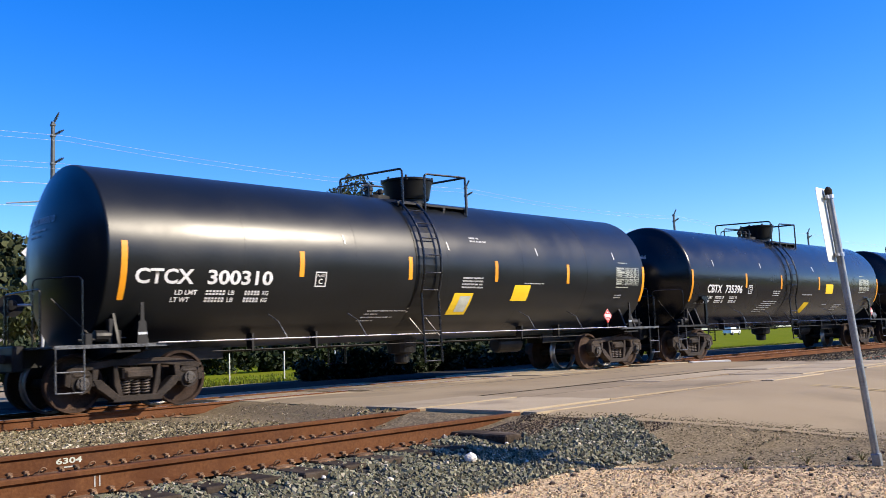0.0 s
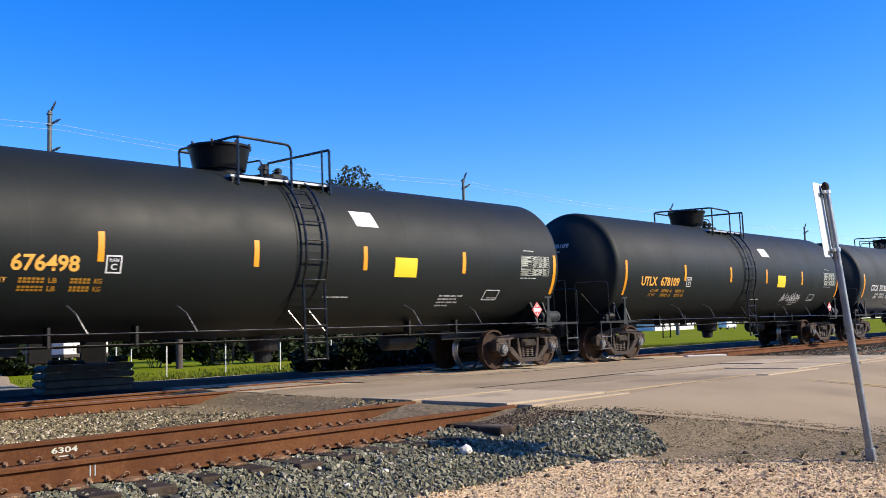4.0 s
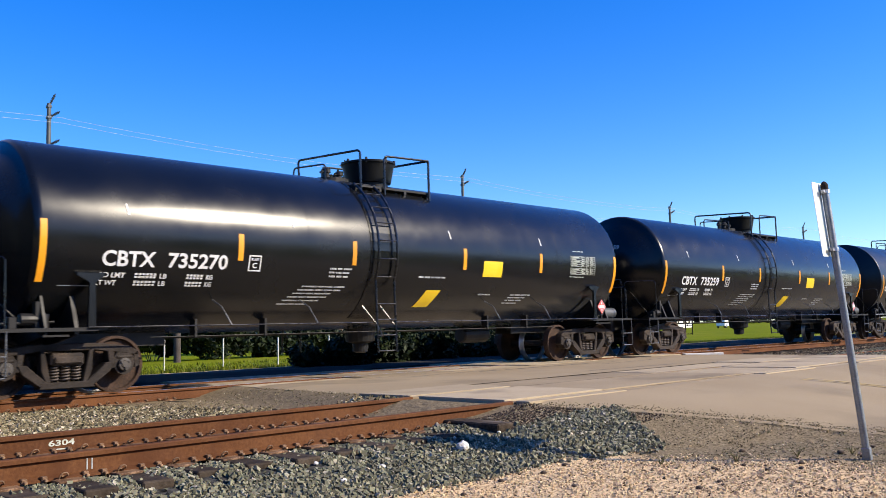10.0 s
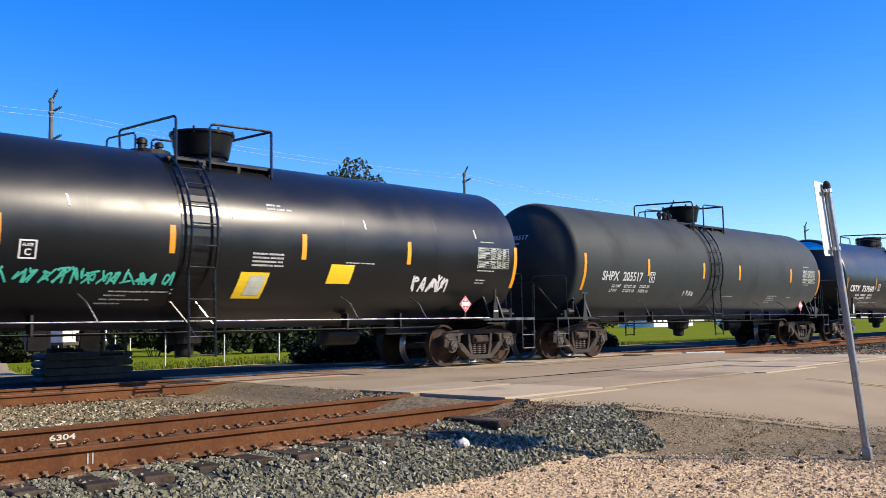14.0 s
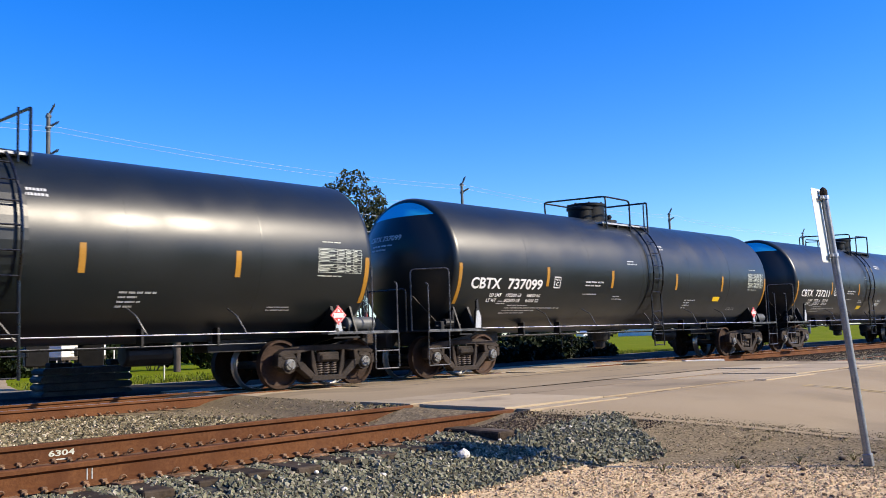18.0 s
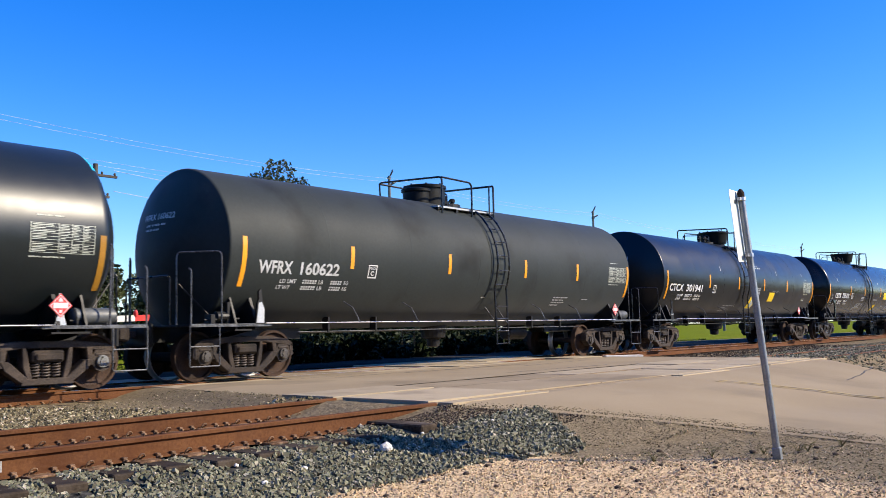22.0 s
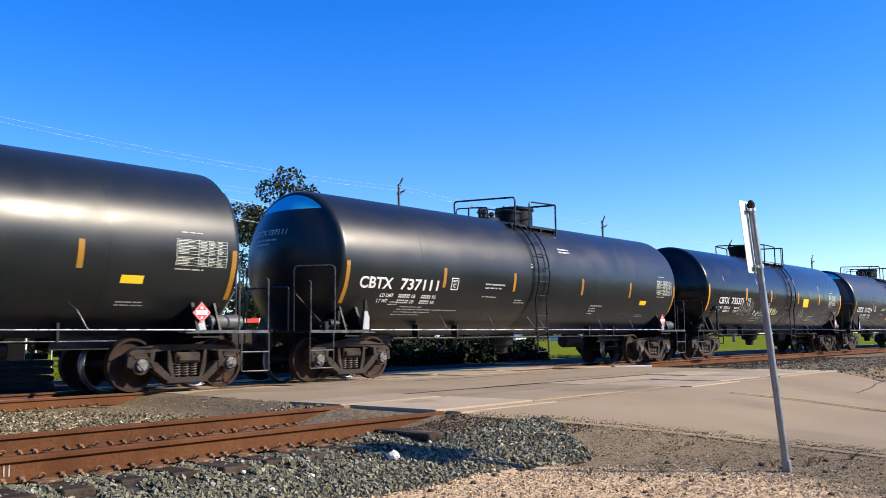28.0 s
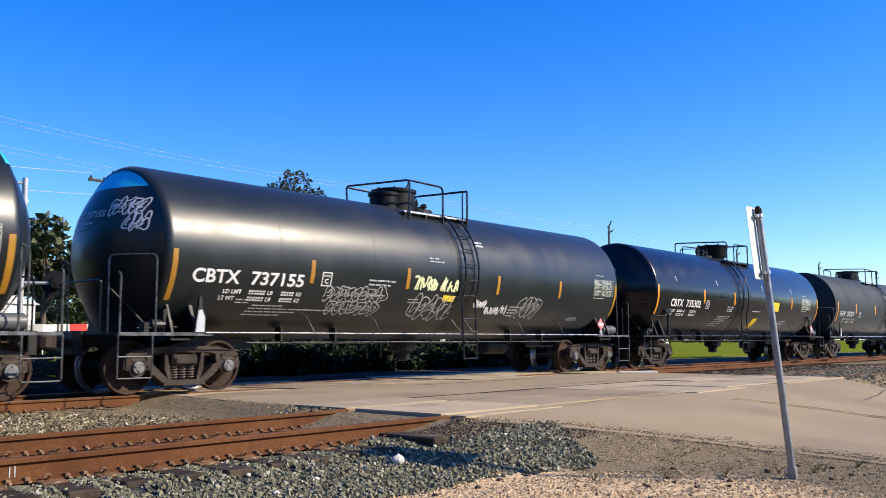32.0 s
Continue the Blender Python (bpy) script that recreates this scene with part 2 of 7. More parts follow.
M_WIRE = material("aluminium_wire", (0.42, 0.44, 0.46), (0.5, 0.52, 0.54), rough=0.5, metal=0.2, scale=4, fine=30, bump=0)
M_BARK = material("tree_bark", (0.07, 0.055, 0.04), (0.13, 0.10, 0.075), rough=0.95, scale=3, fine=20, bump=0.6)
M_WALLW = material("white_siding", (0.70, 0.69, 0.66), (0.80, 0.79, 0.76), rough=0.7, scale=1, fine=20, bump=0.05)
M_ROOF = material("grey_shingle_roof", (0.14, 0.13, 0.12), (0.22, 0.20, 0.19), rough=0.9, scale=1, fine=12, bump=0.3)
M_CARW = material("white_car_paint", (0.75, 0.75, 0.75), (0.82, 0.82, 0.82), rough=0.25, scale=1, fine=20, bump=0, coat=0.5)
M_TYRE = material("black_tyre_rubber", (0.015, 0.015, 0.015), (0.03, 0.03, 0.03), rough=0.85, scale=4, fine=40, bump=0.2)
M_DARKGLASS = material("tinted_car_glass", (0.01, 0.012, 0.014), (0.015, 0.018, 0.02), rough=0.06, scale=1, fine=20, bump=0, rough_var=0.02)
M_SIGNAL = material("signal_black", (0.006, 0.006, 0.006), (0.011, 0.011, 0.011), rough=0.6, scale=4, fine=30, bump=0.05, spec=0.2)
M_POST = material("dull_galvanised_post", (0.20, 0.22, 0.235), (0.31, 0.33, 0.345), rough=0.45, metal=0.6, scale=6, fine=70, bump=0.08, c3=(0.16, 0.17, 0.18), c3_scale=5)
M_ALU = material("bare_aluminium_sheet", (0.62, 0.64, 0.60), (0.74, 0.76, 0.72), rough=0.5, metal=0.25, scale=4, fine=60, bump=0.03)
M_DUSTRAIL = material("dust_caked_rail", (0.19, 0.14, 0.085), (0.27, 0.205, 0.125), rough=0.85, scale=2.5, fine=50, bump=0.2, c3=(0.12, 0.085, 0.05), c3_scale=1.4, spec=0.15)
M_DUSTPANEL = material("dusty_crossing_panel", (0.275, 0.212, 0.13), (0.345, 0.27, 0.168), rough=0.9, spec=0.12, scale=0.9, fine=60, bump=0.25, c3=(0.20, 0.155, 0.098), c3_scale=0.8, rand=0.14, bump_dist=0.006)


def foliage(name, dark, light):
    m = island_stones(name, dark, light, tuple(0.8 * v for v in light), 0.6)
    b = m.node_tree.nodes["Principled BSDF"]
    b.inputs["Subsurface Weight"].default_value = 0.0
    return m


M_LEAF = foliage("olive_leaves", (0.028, 0.034, 0.012), (0.10, 0.105, 0.04))
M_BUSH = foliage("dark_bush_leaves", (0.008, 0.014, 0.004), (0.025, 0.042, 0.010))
M_WOODS = foliage("far_woods_leaves", (0.03, 0.04, 0.014), (0.10, 0.11, 0.045))
M_GRASSB = foliage("grass_blades", (0.085, 0.115, 0.004), (0.18, 0.205, 0.008))
M_WEED = foliage("dry_weed", (0.12, 0.10, 0.035), (0.28, 0.24, 0.10))
M_RED_LAMP = bpy.data.materials.new("red_signal_glow")
M_RED_LAMP.use_nodes = True
_p = M_RED_LAMP.node_tree.nodes["Principled BSDF"]
_p.inputs["Base Color"].default_value = (0.5, 0.01, 0.01, 1)
_p.inputs["Emission Color"].default_value = (1.0, 0.02, 0.02, 1)
_p.inputs["Emission Strength"].default_value = 2.0


# ---- shape helpers ----
def part(name, bm, mat, parent=None, label="", smooth=False):
    """Links a bmesh as one mesh object under a thing or a part."""
    me = bpy.data.meshes.new(name)
    bm.to_mesh(me)
    bm.free()
    return part_of(name, me, mat, parent, label, smooth)


def part_of(name, me, mat, parent=None, label="", smooth=False):
    if mat and not me.materials:
        for m in mat if isinstance(mat, (list, tuple)) else (mat,):
            me.materials.append(m)
    if smooth:
        me.shade_smooth()
    ob = new(name, me)
    if parent:
        ob.parent = parent
    if label:
        ob["label"] = label
    return ob


def thing(name, m=None, label="", category="", group="", kind=""):
    ob = new(name)
    if m is not None:
        ob.matrix_world = m
    return tagged(ob, label, category, group, kind)


def box(bm, x0, x1, y0, y1, z0, z1, m=None, bevel=0.0):
    v = [bm.verts.new(p) for p in ((x0, y0, z0), (x1, y0, z0), (x1, y1, z0), (x0, y1, z0), (x0, y0, z1), (x1, y0, z1), (x1, y1, z1), (x0, y1, z1))]
    f = [bm.faces.new([v[i] for i in q]) for q in ((0, 3, 2, 1), (4, 5, 6, 7), (0, 1, 5, 4), (1, 2, 6, 5), (2, 3, 7, 6), (3, 0, 4, 7))]
    if bevel:
        e = list({e for q in f for e in q.edges})
        r = bmesh.ops.bevel(bm, geom=e, offset=bevel, segments=1, affect="EDGES")
        v = list({w for q in r["faces"] for w in q.verts} | {w for w in v if w.is_valid})
    if m is not None:
        for w in v:
            w.co = m @ w.co
    return v


def prism(bm, pts, axis, a, b):
    """Extrudes a polygon (u, v) along x, y or z from a to b."""
    put = {"x": lambda u, v, w: (w, u, v), "y": lambda u, v, w: (u, w, v), "z": lambda u, v, w: (u, v, w)}[axis]
    lo, hi = [bm.verts.new(put(u, v, a)) for u, v in pts], [bm.verts.new(put(u, v, b)) for u, v in pts]
    n = len(pts)
    faces = [bm.faces.new(lo), bm.faces.new(hi)]
    for i in range(n):
        faces.append(bm.faces.new((lo[i], lo[(i + 1) % n], hi[(i + 1) % n], hi[i])))
    bmesh.ops.recalc_face_normals(bm, faces=faces)
    return lo + hi


def tube(bm, path, r, sides=8, r_end=None, closed_ends=True):
    """A round bar along a polyline."""
    path = [Vector(p) for p in path]
    rings = []
    for i, p in enumerate(path):
        a = path[max(i - 1, 0)]
        b = path[min(i + 1, len(path) - 1)]
        d = (b - a).normalized()
        up = Vector((0, 0, 1)) if abs(d.z) < 0.9 else Vector((1, 0, 0))
        u = d.cross(up).normalized()
        w = d.cross(u).normalized()
        rr = r if r_end is None else r + (r_end - r) * i / (len(path) - 1)
        rings.append([bm.verts.new(p + rr * (math.cos(2 * math.pi * k / sides) * u + math.sin(2 * math.pi * k / sides) * w)) for k in range(sides)])
    for a, b in zip(rings, rings[1:]):
        for k in range(sides):
            bm.faces.new((a[k], a[(k + 1) % sides], b[(k + 1) % sides], b[k]))
    if closed_ends:
        bm.faces.new(rings[0])
        bm.faces.new(rings[-1][::-1])
    return rings


def rounded(path, r=0.08, n=4):
    """A polyline with its corners rounded."""
    path = [Vector(p) for p in path]
    out = [path[0]]
    for a, b, c in zip(path, path[1:], path[2:]):
        p = b + (a - b).normalized() * min(r, (a - b).length * 0.45)
        q = b + (c - b).normalized() * min(r, (c - b).length * 0.45)
        out += [(p * (1 - t) + b * t) * (1 - t) + (b * (1 - t) + q * t) * t for t in (i / n for i in range(n + 1))]
    return out + [path[-1]]


def lathe(bm, profile, axis="y", centre=(0, 0, 0), seg=32, caps=True):
    """Turns a profile of (along, radius) round an axis."""
    c = Vector(centre)
    rings = []
    for s, r in profile:
        ring = []
        for k in range(seg):
            a = 2 * math.pi * k / seg
            u, v = r * math.cos(a), r * math.sin(a)
            p = {"x": (s, u, v), "y": (u, s, v), "z": (u, v, s)}[axis]
            ring.append(bm.verts.new(c + Vector(p)))
        rings.append(ring)
    faces = []
    for a, b in zip(rings, rings[1:]):
        for k in range(seg):
            faces.append(bm.faces.new((a[k], a[(k + 1) % seg], b[(k + 1) % seg], b[k])))
    if caps:
        faces.append(bm.faces.new(rings[0]))
        faces.append(bm.faces.new(rings[-1]))
    bmesh.ops.recalc_face_normals(bm, faces=faces)
    return rings


def smooth_by_angle(ob, degrees=35):
    me = ob.data
    me.shade_smooth()
    me.set_sharp_from_angle(angle=radians(degrees))
    return ob


WORDS = {}


def learn_words(words):
    """Flat meshes of all lines of writing, made once at the start."""
    made = []
    for body in sorted(set(words)):
        cu = bpy.data.curves.new("writing", "FONT")
        cu.body, cu.size, cu.offset, cu.resolution_u = body, 1.0, 0.024, 3
        ob = bpy.data.objects.new("writing", cu)
        scene.collection.objects.link(ob)
        made.append((body, ob))
    dg = bpy.context.evaluated_depsgraph_get()
    for body, ob in made:
        WORDS[body] = bpy.data.meshes.new_from_object(ob.evaluated_get(dg))
    for body, ob in made:
        bpy.data.objects.remove(ob)


def letters(body):
    bm = bmesh.new()
    bm.from_mesh(WORDS[body])
    return bm


def extent(bm):
    xs, ys = [v.co.x for v in bm.verts], [v.co.y for v in bm.verts]
    return min(xs), max(xs), min(ys), max(ys)


def sized_letters(body, x0, x1, z0, z1):
    """Writing stretched into the box x0..x1, z0..z1."""
    bm = letters(body)
    a, b, c, d = extent(bm)
    for v in bm.verts:
        v.co.x = x0 + (v.co.x - a) / (b - a) * (x1 - x0)
        v.co.y = z0 + (v.co.y - c) / (d - c) * (z1 - z0)
    return bm


# ---- tank cars ----
PANELS_A = (("lean", 0.22, 0.80, 1.42, 1.86), ("pale", 0.42, 0.74, 1.48, 1.80), ("lean", 2.12, 2.68, 1.70, 2.05), ("ticks", -2.73, 0.05, 2.98, 6.1))
PANELS_B = (("yellow", 2.27, 2.90, 1.98, 2.32), ("slant", 0.50, 0.92, 1.34, 1.68), ("ticks", -5.9, -2.8, 1.25, 4.3))
PANELS_C = (("yellow", 5.16, 5.56, 1.78, 1.91),)
TRAIN = [
    # style, reporting mark, number, what else it carries, shift along the train in metres
    ("A", "CTCX", "300294", PANELS_A, 0.1),
    ("A", "CTCX", "300310", PANELS_A, 0.06),
    ("B", "CBTX", "735396", PANELS_B, 0.16),
    ("B", "CBTX", "735156", PANELS_B, 0.16),
    ("E", "UTLX", "676498", (("white", 1.2, 1.75, 2.95, 3.25), ("yellow", 2.1, 2.7, 2.0, 2.38), ("outline", 4.9, 1.78, 0.45, 0.22)), 0.35),
    ("E", "UTLX", "678109", (("white", 1.25, 1.8, 2.98, 3.25), ("yellow", 2.15, 2.75, 2.0, 2.38), ("tag", 2.7, 1.55, 1.5, 0.33, 5, 7, 0.016), ("outline", 4.9, 1.78, 0.45, 0.22)), 0.42),
    ("D", "CTCX", "731837", (("slant", 0.48, 0.90, 1.38, 1.72),), 0.25),
    ("G", "GBRX", "707603", (("yellow", 3.21, 3.86, 2.06, 2.40), ("ticks", -2.5, 1.3, 3.2)), 0.37),
    ("F", "GATX", "230399", (("yellow", 2.9, 3.65, 2.04, 2.25), ("words", "FRA AIP", 4.42, 4.78, 1.70, 1.79)), 0.37),
    ("B", "CBTX", "735270", PANELS_B, 0.38),
    ("B", "CBTX", "735259", PANELS_B, 0.33),
    ("A", "CTCX", "300316", PANELS_A, 0.25),
    ("A", "CTCX", "301991", PANELS_A + (("green", -3.9, 1.62, 2.9, 0.30, 9, 14, 0.03), ("tag", 4.3, 1.60, 1.0, 0.42, 4, 5, 0.045)), 0.24),
    ("D", "SHPX", "205517", (("tag", -2.0, 1.6, 0.6, 0.2, 8, 4, 0.014),), 0.2),
    ("C", "CBTX", "737060", PANELS_C, 0.26),
    ("C", "CBTX", "737124", (), 0.22),
    ("C", "CBTX", "737099", (("yellow", 4.02, 4.42, 1.685, 1.815),), 0.17),
    ("K", "CBTX", "737211", (("yellow", -1.15, -0.75, 1.455, 1.585), ("smear", 0.45, 1.68)), 0.12),
    ("C", "CBTX", "737011", (), 0.12),
    ("J", "WFRX", "160622", (), 0.05),
    ("A", "CTCX", "301941", PANELS_A, 0.05),
    ("B", "CBTX", "735191", PANELS_B + (("bubble", -7.0, 1.72, 0.28, 0.36, 3, 2, 0.012),), 0.12),
    ("K", "CBTX", "737142", PANELS_C, -0.12),
    ("K", "CBTX", "737023", PANELS_C, -0.09),
    ("K", "CBTX", "737111", PANELS_C, 0.02),
    ("H", "CBTX", "735371", PANELS_B[:1] + PANELS_B[2:] + (("bubble", -4.4, 1.60, 1.3, 0.42, 2, 6, 0.014), ("tag", -2.9, 1.55, 0.5, 0.3, 14, 3, 0.016), ("bubble", -2.2, 1.62, 0.8, 0.36, 12, 4, 0.014), ("lime", -1.5, 1.62, 1.0, 0.34, 13, 7, 0.024), ("bubble", 2.1, 1.45, 0.45, 0.4, 31, 3, 0.012), ("tag", 0.3, 1.5, 0.25, 0.5, 15, 2, 0.016)), 0.12),
    ("K", "CBTX", "737214", (("yellow", -1.21, -0.81, 1.575, 1.705), ("smear", 0.45, 1.68)), -0.08),
    ("C", "CBTX", "737155", (("yellow", -0.2, 0.2, 1.765, 1.895),) + (("bubble", -3.72, 1.70, 1.7, 0.26, 21, 9, 0.02), ("bubble", -3.55, 1.44, 1.4, 0.24, 27, 7, 0.02), ("lime", -1.35, 1.99, 1.65, 0.42, 22, 7, 0.045), ("bubble", -1.15, 1.40, 1.5, 0.46, 23, 6, 0.024), ("tag", 0.5, 1.66, 0.9, 0.24, 24, 7, 0.03), ("tag", 1.45, 1.52, 0.85, 0.26, 28, 6, 0.03), ("bubble", 2.75, 1.5, 0.9, 0.46, 25, 4, 0.022), ("head", 0.50, 3.02, 0.6, 0.26, 26, 5, 0.022), ("head", 0.85, 2.74, 0.35, 0.28, 29, 3, 0.022)), -0.06),
    ("B", "CBTX", "735302", PANELS_B, -0.05),
    ("J", "SHPX", "207309", (), 0),
    ("C", "CBTX", "737188", PANELS_C, 0),
    ("B", "CBTX", "735220", PANELS_B, 0),
]
# load limit and light weight where they can be read: pounds, kilograms, twice
FIGURES = {"737099": ("195500", "88650", "90500", "41050"), "300316": ("205600", "93250", "80400", "36450")}
learn_words(["C", "FRA AIP", "6304", "LD LMT", "LT WT", "LB", "KG", "PLATE"] + [w for row in FIGURES.values() for w in row] + [w for row in TRAIN for w in (row[1], row[2], row[1] + " " + row[2])])

TANK_R, TANK_Z, HALF = 1.53, 2.449, 7.33
CAR_LENGTH, SPEED, AXLE1 = 17.1, 13.825, -7.53
TRACK_Y, NEAR_RAIL = 14.603, 13.849


def wrap(bm, lift=0.006, step=0.09):
    """Lays flat shapes (x along, y = height on the side) on the near flank of the tank."""
    a, b, c, d = extent(bm)
    z = math.floor(c / step) * step
    while z < d:
        if z > c:
            bmesh.ops.bisect_plane(bm, geom=bm.verts[:] + bm.edges[:] + bm.faces[:], plane_co=(0, z, 0), plane_no=(0, 1, 0))
        z += step
    r = TANK_R + lift
    for v in bm.verts:
        t = math.asin(max(-0.98, min(0.98, (v.co.y - TANK_Z) / TANK_R)))
        v.co = Vector((v.co.x, -r * math.cos(t), TANK_Z + r * math.sin(t)))
    for f in bm.faces:
        f.normal_update()
        if f.normal.y > 0:
            f.normal_flip()
    return bm


def quad(bm, x0, x1, z0, z1, slant=0.0):
    """A flat panel; slant shifts its top to the right."""
    n = max(1, int(abs(x1 - x0) / 1.0))
    for i in range(n):
        a, b = x0 + (x1 - x0) * i / n, x0 + (x1 - x0) * (i + 1) / n
        bm.faces.new([bm.verts.new(p) for p in ((a, z0, 0), (b, z0, 0), (b + slant, z1, 0), (a + slant, z1, 0))])
    return bm


def bars(bm, x0, z0, widths, h=0.045, pitch=0.085, slant=0.0, word=0.16):
    """Lines of unreadable small print as rows of short bars, going down from z0."""
    rng = random.Random(int(abs(x0 * 97 + z0 * 31) * 10))
    for i, w in enumerate(widths):
        x, z = x0 - slant * i, z0 - i * pitch
        end = x + w
        while x < end - 0.03:
            q = min(end - x, rng.uniform(0.45, 1.3) * word)
            stop = x + q
            while x < stop:
                c = h * rng.uniform(0.5, 0.75)
                quad(bm, x, x + c, z - h * 0.72, z)
                x += c + h * 0.24
            x += 0.6 * h
    return bm


def scribble(bm, x0, z0, w, h, seed, letters_n=6, pen=0.022):
    """A spray-painted tag: a row of looping letter-like strokes, none of them readable."""
    rng = random.Random(seed)
    cell = w / letters_n
    for i in range(letters_n):
        cx, lean = x0 + cell * (i + 0.5), rng.uniform(0.05, 0.25) * h
        tall = h * rng.uniform(0.75, 1.0)
        for stroke in range(2):
            pts = []
            for k in range(rng.randint(3, 5)):
                u, v = rng.uniform(-0.62, 0.62), (k % 2 if stroke == 0 else rng.random()) * rng.uniform(0.75, 1.0)
                pts.append(Vector((cx + u * cell + lean * v, z0 + tall * v, 0)))
            fine = rounded(pts, 0.4 * h, 5) if len(pts) > 2 else pts
            for a, b in zip(fine, fine[1:]):
                d = b - a
                if d.length < 1e-3:
                    continue
                s = Vector((-d.y, d.x, 0)).normalized() * pen * 0.5
                e = d.normalized() * pen * 0.25
                bm.faces.new([bm.verts.new(q) for q in (a - s - e, b - s + e, b + s + e, a + s - e)])
    return bm


def bubble(bm, x0, z0, w, h, seed, letters_n=6, pen=0.02):
    """A spray-painted row of rounded outlined shapes, none of them readable."""
    rng = random.Random(seed)
    cell = w / letters_n
    for i in range(letters_n):
        cx, cz = x0 + cell * (i + 0.5), z0 + h * rng.uniform(0.42, 0.55)
        for ring, size in ((0, 1.0), (1, rng.uniform(0.3, 0.5))):
            a0, wob, ph = rng.uniform(0, 6.28), rng.uniform(0.12, 0.35), rng.uniform(0, 6.28)
            n = 18 if ring == 0 else 10
            span = 6.0 if ring == 0 else rng.uniform(2.5, 6.0)
            pts = []
            for k in range(n + 1):
                a = a0 + span * k / n
                r = size * (1 + wob * math.sin(3 * a + ph))
                pts.append(Vector((cx + 0.62 * cell * r * math.cos(a) + 0.12 * h * math.sin(a), cz + 0.52 * h * r * math.sin(a), 0)))
            for a, b in zip(pts, pts[1:]):
                d = b - a
                s, e = Vector((-d.y, d.x, 0)).normalized() * pen * 0.5, d.normalized() * pen * 0.25
                bm.faces.new([bm.verts.new(v) for v in (a - s - e, b - s + e, b + s + e, a + s - e)])
    return bm


def make_tank(car, mat, head, knuckle, blue=False):
    """The barrel with its dished heads, and the raised weld seams round it."""
    bm = bmesh.new()
    prof = []
    for i in range(9):
        prof.append((-HALF - head * (1 - (i / 8) ** 2), max(0.02, (TANK_R - knuckle) * i / 8)))
    for i in range(1, 6):
        a = math.pi / 2 * i / 5
        prof.append((-HALF + knuckle * 1.4 * (1 - math.cos(a)), TANK_R - knuckle + knuckle * math.sin(a)))
    left = prof
    right = [(0.11 - x, r) for x, r in left[::-1]]
    lathe(bm, left + right, "x", (0, 0, TANK_Z), 96)
    cut = TANK_Z + 1.07
    if blue:
        bmesh.ops.bisect_plane(bm, geom=bm.verts[:] + bm.edges[:] + bm.faces[:], plane_co=(0, 0, cut), plane_no=(0, 0, 1))
    ob = part("tank", bm, [mat, M_BLUE], car)
    if blue:
        for f in ob.data.polygons:
            if abs(f.center.x) > HALF + 0.005 and f.center.z > cut:
                f.material_index = 1
    smooth_by_angle(ob, 50)
    for x in (-4.9, -2.45, 0.0, 2.45, 4.9):
        bm = bmesh.new()
        r = TANK_R + 0.0012
        n, w = 96, 0.012
        loop = [[bm.verts.new((x + d, q * math.cos(2 * math.pi * k / n), TANK_Z + q * math.sin(2 * math.pi * k / n))) for k in range(n)] for d, q in ((-w, TANK_R - 0.002), (-w, r), (w, r), (w, TANK_R - 0.002))]
        for u, v in zip(loop, loop[1:]):
            for k in range(n):
                bm.faces.new((u[k], u[(k + 1) % n], v[(k + 1) % n], v[k]))
        bmesh.ops.recalc_face_normals(bm, faces=bm.faces[:])
        smooth_by_angle(part("weld_seam", bm, mat, car), 30)
    return ob


def make_wheel_meshes():
    bm = bmesh.new()
    lathe(bm, [(-0.075, 0.06), (-0.075, 0.14), (-0.02, 0.19), (0.012, 0.30), (-0.012, 0.385), (-0.060, 0.397), (-0.066, 0.402), (-0.066, 0.445), (0.072, 0.445), (0.072, 0.40), (0.02, 0.385), (0.05, 0.30), (0.045, 0.19), (0.085, 0.14), (0.08, 0.06)], "y", seg=36, caps=False)
    plate = bpy.data.meshes.new("wheel")
    bm.to_mesh(plate)
    bm.free()
    bm = bmesh.new()
    lathe(bm, [(-0.068, 0.438), (-0.068, 0.45), (-0.06, 0.457), (0.04, 0.461), (0.055, 0.482), (0.07, 0.482), (0.075, 0.47), (0.075, 0.44)], "y", seg=40, caps=False)
    rim = bpy.data.meshes.new("rim")
    bm.to_mesh(rim)
    bm.free()
    bm = bmesh.new()
    lathe(bm, [(-1.10, 0.02), (-1.10, 0.09), (-1.06, 0.105), (-0.92, 0.105), (-0.90, 0.075), (0.90, 0.075), (0.92, 0.105), (1.06, 0.105), (1.10, 0.09), (1.10, 0.02)], "y", seg=16)
    axle = bpy.data.meshes.new("axle")
    bm.to_mesh(axle)
    bm.free()
    bm = bmesh.new()
    lathe(bm, [(-0.035, 0.03), (-0.035, 0.055), (-0.022, 0.06), (-0.018, 0.098), (0.0, 0.104), (0.03, 0.104)], "y", seg=20)
    for k in range(3):
        a = 2 * math.pi * k / 3
        lathe(bm, [(-0.045, 0.006), (-0.045, 0.018), (-0.01, 0.018)], "y", (0.07 * math.cos(a), 0, 0.07 * math.sin(a)), 6)
    cap = bpy.data.meshes.new("bearing_cap")
    bm.to_mesh(cap)
    bm.free()
    dark = cap.copy()
    for me, mat in ((plate, M_WHEEL), (rim, M_TREAD), (axle, M_SIDEFRAME), (cap, M_CAP), (dark, M_DARKCAP)):
        me.materials.append(mat)
        me.shade_smooth()
        me.set_sharp_from_angle(angle=radians(35))
    return plate, rim, axle, cap, dark


WHEEL_ME = make_wheel_meshes()


